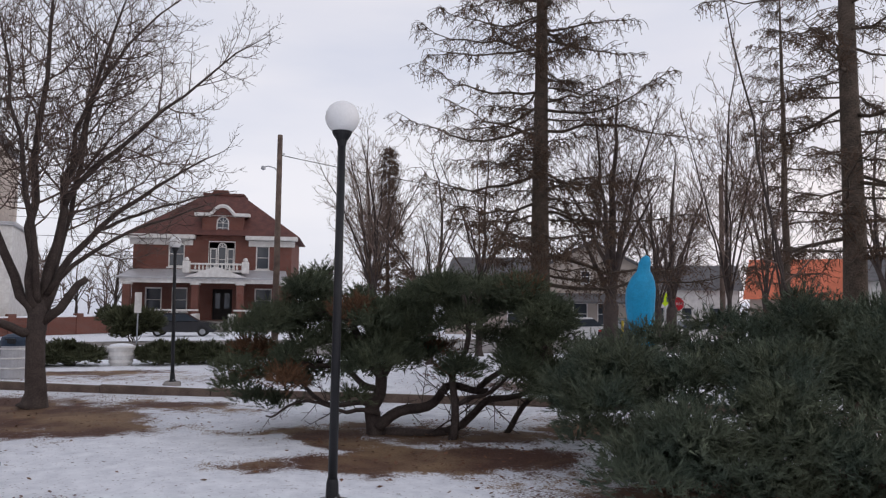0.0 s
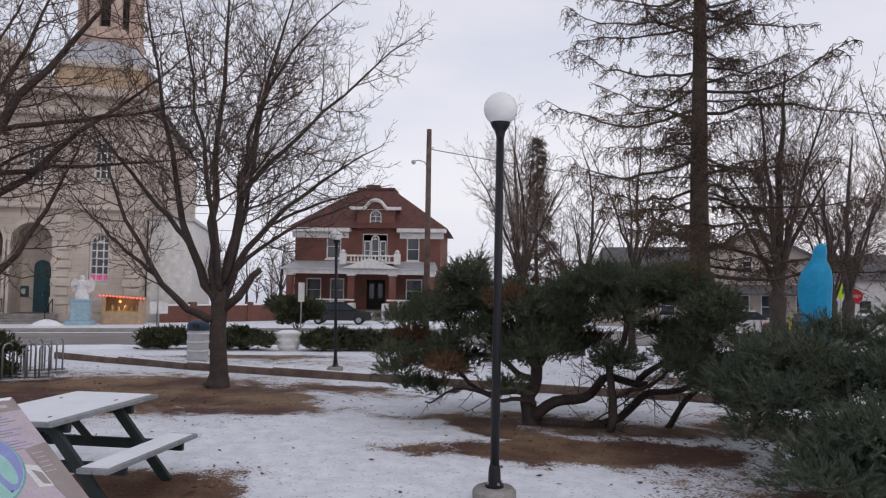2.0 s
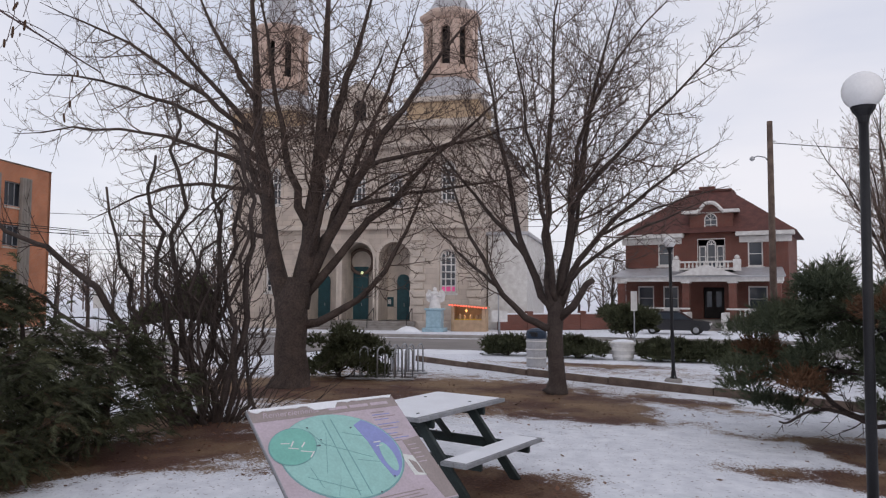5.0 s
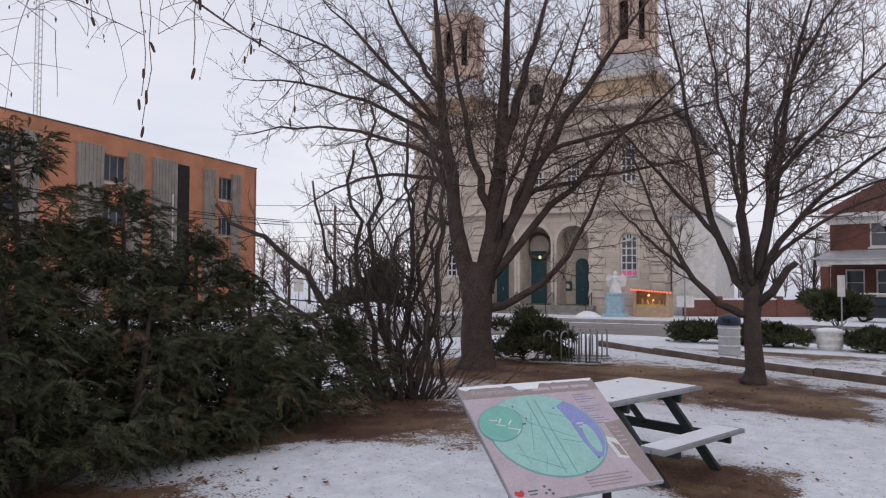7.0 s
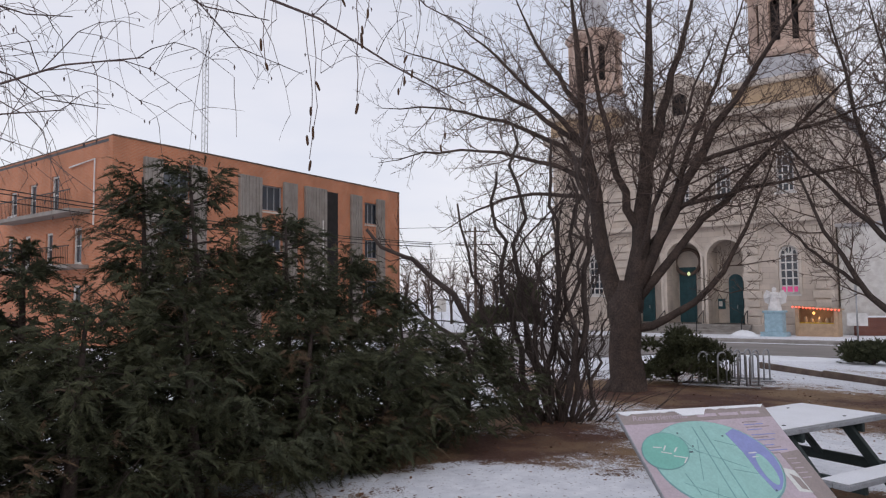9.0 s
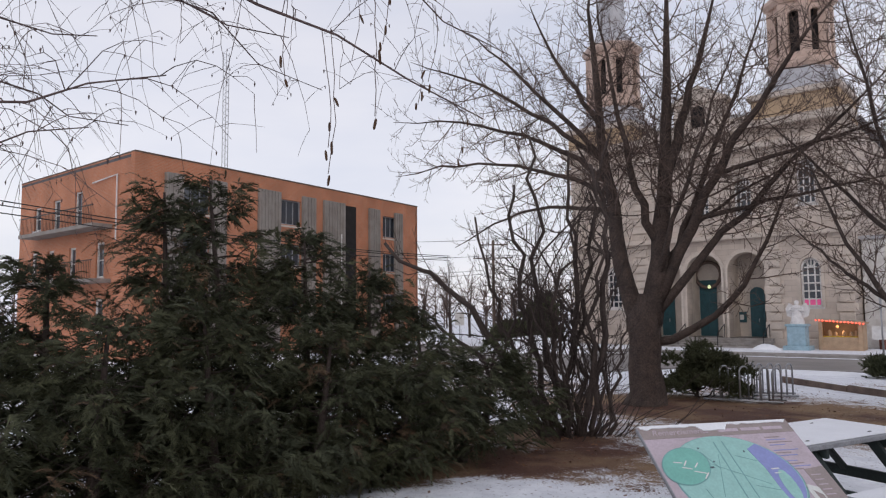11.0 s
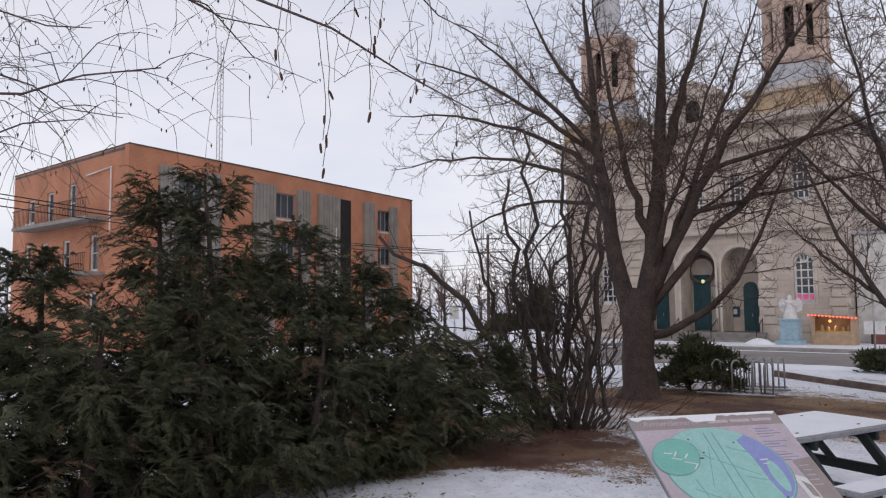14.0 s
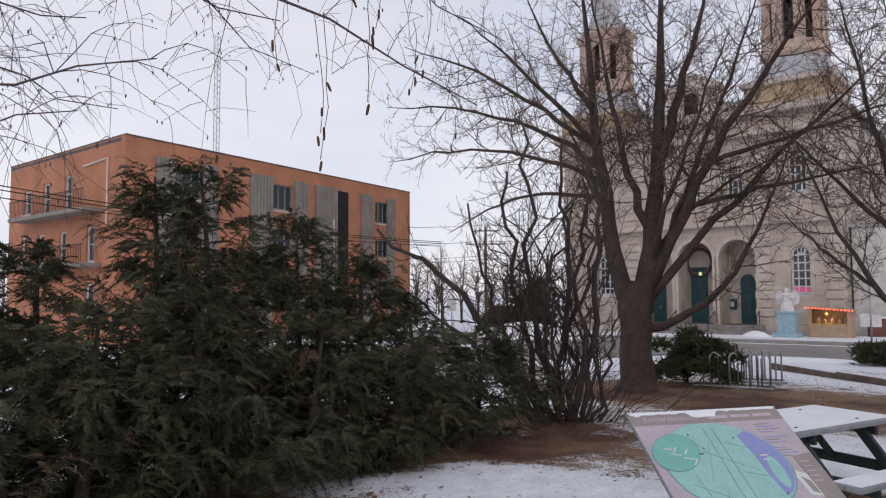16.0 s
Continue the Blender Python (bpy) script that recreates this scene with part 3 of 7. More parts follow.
def window(parent, x, z0, z1, w, y, cols=2, rows=3, arched=False, frame_mat=None, glass=None, low_glass=None, sill=True, t=0.09, bar=0.05, turn=None):
    """A window in a wall whose face is at y: frame, bars, panes, sill as parts. turn: pose of the wall in its house."""
    frame_mat, glass = frame_mat or WHITE, glass or GLASS
    base = turn or Matrix.Identity(4)
    win = part("window", ring_slab(shifted(arch(w, z0, z1) if arched else [(w / 2, z0), (w / 2, z1), (-w / 2, z1), (-w / 2, z0)], x),
                                   shifted(arch(w - 2 * t, z0 + t, z1 - t) if arched else [(w / 2 - t, z0 + t), (w / 2 - t, z1 - t), (-w / 2 + t, z1 - t), (-w / 2 + t, z0 + t)], x), y - 0.04, y + 0.1), frame_mat, parent, m=base)
    top = z1 - (w / 2 if arched else 0)
    mb = Mesh()
    for c in range(1, cols):
        mb.box(x - w / 2 + w * c / cols, y + 0.02, (z0 + z1) / 2, bar, 0.05, z1 - z0 - 2 * t)
    for r in range(1, rows + (1 if arched else 0)):
        mb.box(x, y + 0.022, z0 + (top - z0) * r / rows, w - 2 * t, 0.05, bar)
    if arched:
        for k in (1, 2, 3):
            a = math.pi * k / 4
            mb.tube([(x, y + 0.02, top), (x + math.cos(a) * (w / 2 - t), y + 0.02, top + math.sin(a) * (w / 2 - t))], bar * 0.5, 4)
    if cols > 1 or rows > 1:
        part("muntin_grid", mb, frame_mat, win)
    for c in range(cols):
        for r in range(rows):
            a, b = x - w / 2 + w * c / cols, x - w / 2 + w * (c + 1) / cols
            lo, hi = z0 + (top - z0) * r / rows, z0 + (top - z0) * (r + 1) / rows
            g = low_glass if (low_glass and r == 0) else glass
            part("pane", Mesh().box((a + b) / 2, y + 0.05, (lo + hi) / 2, b - a - 0.01, 0.02, hi - lo - 0.01), g, win)
    if arched:
        part("fanlight", Mesh().slab(shifted(arch(w - t, top + 0.01, z1 - t / 2), x), y + 0.045, y + 0.065), glass, win)
    if sill:
        part("sill", Mesh().box(x, y - 0.08, z0 - 0.07, w + 0.25, 0.3, 0.14), frame_mat, win)
    return win


def build_church():
    ch = thing("church", "grey stone twin-towered church with arched portals and teal doors", "church", (-43.1, 34.8, -0.86), 30.9)
    WL, WR, H = -10.6, 9.5, 15.3
    mid, full = (WL + WR) / 2, WR - WL
    doors = [(-2.95, 2.5), (0.0, 2.5), (2.95, 2.5)]
    holes = [shifted(arch(w, 0.66, 6.6), x) for x, w in doors]
    wins_low = [(-7.05, 1.25, 2.75, 6.0), (7.05, 1.25, 2.75, 6.0)]
    wins_up = [(-7.05, 1.15, 9.6, 12.6), (-2.95, 1.15, 9.3, 11.9), (0, 1.15, 9.3, 11.9), (2.95, 1.15, 9.3, 11.9), (7.05, 1.15, 9.6, 12.6)]
    holes += [shifted(arch(w, a, b), x) for x, w, a, b in wins_low + wins_up]
    part("wall", wall_with_holes([(WL, 0), (WR, 0), (WR, H), (WL, H)], holes, 0, 0.9), STONE, ch, "coursed grey stone front")
    part("wall", Mesh().box(WR - 0.35, 15, H / 2, 0.7, 28.2, H), STONE, ch)
    part("wall", Mesh().box(WL + 0.35, 15, H / 2, 0.7, 28.2, H), STONE, ch)
    part("wall", Mesh().box(mid, 29.4, H / 2, full, 0.6, H), STONE, ch)
    part("roof", Mesh().slab([(WL - 0.3, H + 0.6), (WR + 0.3, H + 0.6), (mid, H + 2.6)], 4.0, 29.8), TIN, ch, "pitched tin roof")
    for x, w in doors:
        # the porch behind each arch: sides, vault and back wall
        part("portal_recess", Mesh().box(x, 2.35, 3.6, w + 0.8, 0.25, 6.6), STONE_PLAIN, ch)
        for s in (-1, 1):
            part("portal_side", Mesh().box(x + s * (w / 2 + 0.12), 1.56, 3.6, 0.24, 1.3, 6.6), STONE_PLAIN, ch)
        part("portal_ceiling", Mesh().box(x, 1.56, 6.75, w + 0.5, 1.3, 0.2), STONE_PLAIN, ch)
        part("arch_moulding", ring_slab(shifted(arch(w, 0.66, 6.6, grow=0.28), x), shifted(arch(w, 0.66, 6.6, grow=0.003), x), -0.09, 0.05), STONE_PLAIN, ch)
        part("floor", Mesh().box(x, 1.2, 0.56, w + 0.5, 2.2, 0.2), CONCRETE, ch)
    # doors: one wide in the middle, one arched in each side porch
    for x, w, h, arched in ((-0.5, 1.25, 4.3, False), (3.0, 1.0, 3.7, True), (-3.6, 1.0, 3.7, True)):
        shape = arch(w, 0.67, h + 0.5) if arched else [(w / 2, 0.67), (w / 2, h + 0.5), (-w / 2, h + 0.5), (-w / 2, 0.67)]
        dr = part("door", Mesh().slab(shifted(shape, x), 2.1, 2.2), TEAL, ch, "teal painted panelled door")
        for k in range(3):
            for s in ((-1, 1) if not arched else (0,)):
                part("panel", Mesh().box(x + s * w * 0.24, 2.085, 1.3 + k * 1.05, w * (0.36 if s else 0.66), 0.04, 0.85, 0.015), TEAL, dr)
        part("handle", Mesh().tube([(x + 0.1, 2.04, 1.7), (x + 0.1, 2.04, 1.95)], 0.03, 6), STEEL, dr)
    # board in the side porch with papers
    nb = part("notice_board", Mesh().box(1.7, 2.17, 2.05, 1.0, 0.1, 0.75, 0.02), TEAL, ch, "dark notice board with two white sheets")
    for x in (1.53, 1.88):
        part("sheet", Mesh().box(x, 2.112, 2.05, 0.26, 0.02, 0.36), WHITE, nb)
    for x, w, a, b in wins_low:
        window(ch, x, a, b, w, 0.22, 3, 5, True, low_glass=PINK_GLOW if x > 0 else None, bar=0.085, t=0.13)
    for x, w, a, b in wins_up:
        window(ch, x, a, b, w, 0.22, 3, 4, True, bar=0.085, t=0.13)
    for x, w, a, b in wins_low + wins_up:
        part("surround", ring_slab(shifted(arch(w, a, b, grow=0.2), x), shifted(arch(w, a, b, grow=0.003), x), -0.07, 0.05), STONE_PLAIN, ch)
    # quoins and plinth
    for x in (WL + 0.4, -4.75, 4.75, WR - 0.4):
        for k in range(24):
            wide = 1.25 if k % 2 else 0.9
            part("quoin", Mesh().box(x, -0.03, 0.9 + k * 0.6, wide, 0.16, 0.5, 0.03), STONE_PLAIN, ch)
    for a, b in ((WL - 0.15, -4.3), (4.3, WR + 0.15)):
        part("plinth", Mesh().box((a + b) / 2, -0.12, 0.32, b - a, 0.26, 0.66, 0.04), STONE_PLAIN, ch)
    # cornices
    for z, out, h in ((7.7, 0.22, 0.35), (13.9, 0.35, 0.4), (H + 0.05, 0.55, 0.55)):
        part("cornice", Mesh().box(mid, 0.2, z, full + 2 * out, 0.9 + 2 * out, h, 0.06), STONE_PLAIN, ch)
    # attic with a pediment in the middle
    part("attic", Mesh().box(0, 0.8, H + 1.45, 3.7, 1.4, 2.3, 0.05), STONE_PLAIN, ch)
    part("attic_cornice", Mesh().box(0, 0.8, H + 2.6, 4.3, 1.9, 0.3, 0.06), STONE_PLAIN, ch)
    part("pediment", Mesh().slab([(-2.1, H + 2.75), (2.1, H + 2.75), (0, H + 3.9)], 0.1, 1.6), STONE_PLAIN, ch)
    # dark plate on the attic face: a niche's shade put in as colour
    part("niche_shade", Mesh().slab(arch(1.0, H + 0.7, H + 2.3), 0.06, 0.12), DARK, ch)
    for s in (-1, 1):
        part("parapet", Mesh().box(s * 3.2, 0.7, H + 0.65, 2.7, 0.7, 0.75, 0.05), STONE_PLAIN, ch)
        tx = 6.6 if s > 0 else -8.0
        tw = part("tower", Mesh().box(tx, 2.7, H + 1.0, 5.5, 5.8, 1.7, 0.05), STONE_WARM, ch, "ochre stone tower base")
        part("tower_cornice", Mesh().box(tx, 2.7, H + 1.95, 6.0, 6.3, 0.4, 0.08), STONE_PLAIN, tw)
        part("skirt_roof", Mesh().lathe([(3.35, H + 2.15), (2.4, H + 3.5), (2.15, H + 3.9)], 8, tx, 2.7, math.pi / 8), TIN, tw)
        for k in range(8):
            a = math.pi / 8 + k * math.pi / 4
            part("pier", Mesh().box(tx + 1.8 * math.cos(a), 2.7 + 1.8 * math.sin(a), H + 6.3, 0.66, 0.66, 4.8, 0.06), COPPER, tw)
        # near-black core and louvre plates put the belfry's inner shade into colour
        part("belfry_shade_core", Mesh().lathe([(0.9, H + 3.9), (0.9, H + 8.8)], 8, tx, 2.7), DARK, tw)
        for z, r in ((H + 4.15, 2.35), (H + 8.9, 2.5)):
            part("belfry_ring", Mesh().lathe([(r - 0.25, z - 0.3), (r, z), (r, z + 0.25), (r - 0.3, z + 0.45)], 8, tx, 2.7, math.pi / 8), COPPER, tw)
        for k in range(8):
            a = k * math.pi / 4
            mm = Matrix.Translation((tx, 2.7, 0)) @ Matrix.Rotation(a + math.pi / 2, 4, "Z") @ Matrix.Translation((0, -1.76, 0))
            part("belfry_arch", wall_with_holes([(-0.7, H + 4.4), (0.7, H + 4.4), (0.7, H + 8.7), (-0.7, H + 8.7)], [arch(0.92, H + 5.0, H + 8.0)], -0.1, 0.15), COPPER, tw, m=mm)
            part("louvre_shade_plate", Mesh().slab([(-0.44, H + 5), (0.44, H + 5), (0.44, H + 7.6), (-0.44, H + 7.6)], 0.35, 0.4), DARK, tw, m=mm)
        part("lantern", Mesh().lathe([(2.0, H + 9.3), (1.25, H + 10.6), (1.1, H + 11), (1.1, H + 14), (1.3, H + 14.3), (0.9, H + 15.5), (0.12, H + 20), (0.05, H + 22)], 8, tx, 2.7, math.pi / 8), TIN, tw)
    # steps up to the porches
    for k in range(4):
        part("step", Mesh().box(0, -0.35 - 0.36 * (3 - k) - 0.0, 0.08 + 0.165 * k, 9.4 - 0.0 * k, 0.7 + 0.0, 0.165, 0.02), CONCRETE, ch)
    for x in (-4.4, -1.4, 1.4, 4.4):
        rl = part("handrail", Mesh().tube([(x, -1.7, 0.1), (x, -1.7, 0.95), (x, -0.25, 1.6), (x, -0.25, 0.7)], 0.03, 6), BLACK_METAL, ch)
    # white annexe beside the nave
    part("annexe", Mesh().box(WR + 1.6, 9, 3.6, 3.0, 13, 7.2, 0.05), WHITE, ch, "white-clad annexe")
    part("annexe_roof", Mesh().box(WR + 1.6, 9, 7.3, 3.4, 13.4, 0.25, 0.04), TIN, ch)
    # wreath with a small lamp over the main door
    ring = [(-0.4 + 0.95 * math.cos(a), 1.95, 5.2 + 0.95 * math.sin(a)) for a in np.linspace(0, 2 * math.pi, 25)]
    part("wreath", Mesh().tube(ring, 0.14, 6), TWIG, ch, "round twig wreath")
    part("porch_lamp", Mesh().lathe([(0.02, 4.15), (0.12, 4.22), (0.12, 4.36), (0.02, 4.45)], 8, -0.25, 1.7), GREEN_GLOW, ch)


build_church()


def build_house():
    ho = thing("brick_house", "two-storey red brick house with hipped roof and white porch", "house", (-26.91, 58.89, -1.03), 15.0)
    ho.scale = (0.92, 0.94, 1.0)
    W, H = 7.1, 8.0
    ups = [(-3.3, 1.45, 5.35, 7.55), (4.45, 1.25, 5.2, 7.3), (0.75, 2.3, 5.0, 7.5)]
    lows = [(-5.2, 1.5, 1.5, 3.6), (-2.9, 1.4, 1.5, 3.6), (4.6, 1.6, 1.5, 3.6), (0.9, 1.8, 0.9, 3.5)]
    holes = [[(x + w / 2, a), (x + w / 2, b), (x - w / 2, b), (x - w / 2, a)] for x, w, a, b in ups + lows]
    part("wall", wall_with_holes([(-W, 0), (W, 0), (W, H), (-W, H)], holes, 0, 0.4), BRICK, ho, "dark red brick front")
    for x in (-W + 0.2, W - 0.2):
        part("wall", Mesh().box(x, 6.2, H / 2, 0.4, 11.6, H), BRICK, ho)
    part("wall", Mesh().box(0, 12.2, H / 2, 2 * W, 0.4, H), BRICK, ho)
    # near-black sheet added behind the windows in place of an unlit room
    part("room_shade_sheet", Mesh().box(0, 3.4, H / 2, 2 * W - 1, 0.2, H), DARK, ho)
    for x, w, a, b in ups[:2] + lows[:3]:
        wn_ = window(ho, x, a, b, w, 0.12, 1, 2, t=0.12)
        if a > 4:
            part("lintel", Mesh().box(x, -0.05, b + 0.2, w + 0.4, 0.2, 0.36, 0.02), WHITE, wn_)
    # balcony door with side lights and a fanlight
    window(ho, 0.75, 5.0, 7.5, 0.8, 0.12, 1, 2, True, sill=False, t=0.1)
    for s in (-1, 1):
        window(ho, 0.75 + s * 0.77, 5.2, 7.0, 0.62, 0.12, 1, 2, sill=False, t=0.1)
    part("door_surround", ring_slab([(1.95, 4.95), (1.95, 7.6), (-0.45, 7.6), (-0.45, 4.95)], [(1.9, 5), (1.9, 7.52), (-0.4, 7.52), (-0.4, 5)], -0.06, 0.1), WHITE, ho)
    dr = part("door", Mesh().box(0.9, 0.25, 2.2, 1.75, 0.1, 2.55, 0.02), DARK, ho, "dark double front door")
    for s in (-1, 1):
        part("door_glass", Mesh().box(0.9 + s * 0.42, 0.19, 2.5, 0.45, 0.03, 1.3), GLASS, dr)
    # eaves, broken by the dormer
    for a, b in ((-W - 0.55, -1.6), (2.9, W + 0.55)):
        part("cornice", Mesh().box((a + b) / 2, -0.25, H - 0.1, b - a, 0.9, 0.35, 0.05), WHITE, ho)
        part("frieze", Mesh().box((a + b) / 2, -0.04, H - 0.55, b - a - 0.5, 0.14, 0.5, 0.02), WHITE, ho)
    e, top = W + 0.7, H + 4.1
    part("roof", Mesh().add([(-e, -0.7, H + 0.08), (e, -0.7, H + 0.08), (e, 12.9, H + 0.08), (-e, 12.9, H + 0.08), (-1.9, 4.6, top), (1.9, 4.6, top), (1.9, 7.6, top), (-1.9, 7.6, top)],
                            [(0, 1, 5, 4), (1, 2, 6, 5), (2, 3, 7, 6), (3, 0, 4, 7), (4, 5, 6, 7), (3, 2, 1, 0)]), ROOF_RED, ho, "red-brown shingled hipped roof")
    part("roof_crest", Mesh().box(0, 6.1, top + 0.12, 4.0, 3.2, 0.25, 0.05), ROOF_RED, ho)
    part("chimney", Mesh().box(-0.5, 6.2, top + 0.35, 1.5, 0.9, 0.7, 0.05), BRICK, ho)
    # dormer
    dm = part("dormer", wall_with_holes([(-1.1, 7.6), (2.6, 7.6), (2.6, 9.8), (-1.1, 9.8)], [shifted(arch(1.15, 8.35, 10.0 - 0.25), 0.75)], -0.05, 0.3), BRICK, ho)
    part("dormer_body", Mesh().box(0.75, 2.4, 8.9, 3.66, 4.0, 1.8), BRICK, dm)
    part("dormer_roof", Mesh().slab([(-1.5, 9.82), (3.0, 9.82), (0.75, 10.7)], -0.3, 4.6), ROOF_RED, dm)
    for s in (-1, 1):
        part("dormer_cornice", Mesh().box(0.75 + s * 1.75, -0.25, 9.85, 1.5, 0.6, 0.28, 0.04), WHITE, dm)
    cur = [(0.75 + 1.25 * math.cos(a) * (1 - 0.22 * math.sin(2 * a) * (1 if a < 1.571 else -1)), -0.3, 9.75 + 0.85 * math.sin(a) ** 1.4) for a in np.linspace(0, math.pi, 15)]
    part("dormer_pediment", Mesh().tube(cur, 0.17, 6), WHITE, dm)
    part("dormer_tympanum", Mesh().slab([(p[0], p[2]) for p in cur], -0.2, 0.1), WHITE, dm)
    # glass of the dormer
    window(ho, 0.75, 8.35, 9.75, 1.15, 0.02, 2, 2, True, sill=False, t=0.1)
    # porch: deck, columns, roof, pediment and balcony balustrade
    part("porch_deck", Mesh().box(-0.2, -1.7, 0.42, 13.6, 3.2, 0.84, 0.03), CONCRETE, ho)
    for x in (-6.7, -0.95, 2.9, 6.4):
        part("porch_column", Mesh().box(x, -2.9, 2.35, 0.62, 0.62, 3.0, 0.04), BRICK, ho)
        part("column_cap", Mesh().box(x, -2.9, 3.9, 0.8, 0.8, 0.2, 0.03), WHITE, ho)
    part("porch_beam", Mesh().box(-0.2, -2.9, 4.15, 14.2, 0.7, 0.42, 0.04), WHITE, ho)
    part("porch_roof", Mesh().add([(-7.5, -3.5, 4.4), (7.1, -3.5, 4.4), (6.6, 0, 5.15), (-7.0, 0, 5.15), (-7.5, -3.5, 4.3), (7.1, -3.5, 4.3), (6.6, 0, 4.3), (-7, 0, 4.3)],
                                  [(0, 1, 2, 3), (4, 7, 6, 5), (0, 4, 5, 1), (1, 5, 6, 2), (3, 2, 6, 7), (0, 3, 7, 4)]), TIN, ho, "pale tin porch roof with snow")
    part("porch_pediment", Mesh().slab([(-1.8, 4.42), (3.5, 4.42), (0.85, 5.3)], -3.75, -2.6), WHITE, ho)
    for x in (-1.75, 3.3):
        part("balcony_pier", Mesh().box(x, -3.0, 5.25, 0.6, 0.55, 0.95, 0.04), WHITE, ho)
        part("pier_ball", Mesh().lathe([(0.1, 5.72), (0.22, 5.8), (0.2, 5.95), (0.06, 6.05)], 8, x, -3.0), WHITE, ho)
    part("balcony_floor", Mesh().box(0.8, -1.5, 4.95, 4.6, 3.0, 0.14), WHITE, ho)
    part("balcony_rail", Mesh().box(0.78, -3.0, 5.52, 4.6, 0.25, 0.14, 0.03), WHITE, ho)
    for k in range(12):
        part("baluster", Mesh().lathe([(0.06, 5.02), (0.1, 5.18), (0.05, 5.34), (0.08, 5.46)], 6, -1.0 + k * 0.325, -3.0), WHITE, ho)
    for k in range(6):
        part("step", Mesh().box(0.95, -3.45 - 0.3 * k, 0.76 - 0.14 * k, 2.6, 0.34, 0.14), CONCRETE, ho)
    for a, b in ((-6.7, -0.6), (2.4, 6.4)):
        part("porch_rail", Mesh().box((a + b) / 2, -3.1, 1.75, b - a, 0.3, 0.14, 0.03), WHITE, ho)
        for k in range(int((b - a) / 0.4)):
            part("baluster", Mesh().lathe([(0.07, 0.84), (0.12, 1.15), (0.06, 1.45), (0.09, 1.7)], 6, a + 0.3 + k * 0.4, -3.1), WHITE, ho)
    for s in (-0.6, 2.5):
        part("stair_wall", Mesh().box(s, -4.4, 0.75, 0.4, 2.2, 1.5, 0.04), WHITE, ho)


build_house()


def build_orange():
    ob = thing("office_building", "three-storey orange brick building with flat roof and concrete panels", "building", (-41.2, -3.06, -0.61), 128.05)
    ob.scale = (0.952, 1.0, 1.0)
    L, H, D = 27.4, 11.15, 15.2
    back = Matrix.Rotation(radians(83.3), 4, "Z") @ Matrix.Diagonal((1, -1, 1, 1))
    cols = [(4.2, 1.9), (12.1, 1.9), (23.4, 1.8)]
    floors = [(2.4, 3.8), (5.55, 6.95), (8.25, 9.9)]
    holes = [[(x + w / 2, a), (x + w / 2, b), (x - w / 2, b), (x - w / 2, a)] for x, w in cols for a, b in floors]
    part("wall", wall_with_holes([(0, 0), (L, 0), (L, H), (0, H)], holes, 0, 0.35), BRICK_ORANGE, ob, "orange brick long front")
    for x, w in cols:
        for a, b in floors:
            window(ob, x, a, b, w, 0.16, 3, 1, frame_mat=GREY_PAINT, sill=False, t=0.07, bar=0.07)
            part("spandrel", Mesh().box(x, -0.02, a - 0.12, w + 0.1, 0.12, 0.12), STONE_PLAIN, ob)
    # ribbed concrete panels that run over all floors
    for a, b in ((1.9, 3.1), (5.1, 6.3), (9.0, 10.95), (13.1, 14.4), (15.3, 17.6), (20.6, 21.9), (24.0, 25.0)):
        pn = part("facade_panel", Mesh().box((a + b) / 2, -0.12, 5.25, b - a, 0.24, 10.1, 0.02), PANEL, ob)
        for k in range(int((b - a) / 0.3)):
            part("rib", Mesh().box(a + 0.2 + k * 0.3, -0.265, 5.25, 0.1, 0.05, 10.0), PANEL, pn)
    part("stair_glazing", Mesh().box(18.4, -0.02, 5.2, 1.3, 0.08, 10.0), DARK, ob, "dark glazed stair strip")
    part("downpipe", Mesh().tube([(17.0, -0.35, 0.2), (17.0, -0.35, 8.0)], 0.05, 6), WHITE, ob)
    # short side with balconies
    wins = [(6.6, 1.0, 7.5, 9.7), (9.6, 1.0, 7.6, 9.5), (12.4, 1.0, 7.8, 9.3), (3.7, 1.0, 4.5, 6.5), (7.2, 0.9, 4.5, 6.4), (10.2, 0.9, 4.6, 6.4), (12.7, 0.9, 4.8, 6.4), (3.7, 1.0, 1.5, 3.3)]
    hol = [[(x + w / 2, a), (x + w / 2, b), (x - w / 2, b), (x - w / 2, a)] for x, w, a, b in wins]
    side = part("wall", wall_with_holes([(0.36, 0), (D, 0), (D, H), (0.36, H)], hol, 0, 0.35), BRICK_ORANGE, ob, "orange brick gable end", m=back)
    for x, w, a, b in wins:
        window(ob, x, a, b, w, 0.15, 1, 2, sill=True, t=0.1, turn=back)
    for z in (4.3, 7.3):
        bl = part("balcony", Mesh().box(7.3, -0.6, z, 10.0, 1.2, 0.22, 0.02), PANEL, ob, m=back)
        rail = Mesh().box(7.3, -1.15, z + 1.1, 10.0, 0.05, 0.05)
        part("balcony_rail", rail, BLACK_METAL, bl)
        for k in range(50):
            part("baluster", Mesh().tube([(2.4 + k * 0.2, -1.15, z + 0.1), (2.4 + k * 0.2, -1.15, z + 1.1)], 0.012, 4), BLACK_METAL, bl)
    part("pipe", Mesh().tube([(4.6, -0.12, 9.95), (1.7, -0.12, 10.1), (1.7, -0.12, 6.5)], 0.05, 6), WHITE, ob, m=back)
    c = back @ Vector((D, 0, 0))
    part("wall", Mesh().tube([(L, 0.0, 0), (L, 0.0, H)], 0.01, 4), BRICK_ORANGE, ob)
    rf = Mesh().plate([(0, 0.2), (L, 0.2), (L + c.x, c.y), (c.x, c.y)], H - 0.25, H - 0.1)
    part("roof", rf, ROOF_GREY, ob)
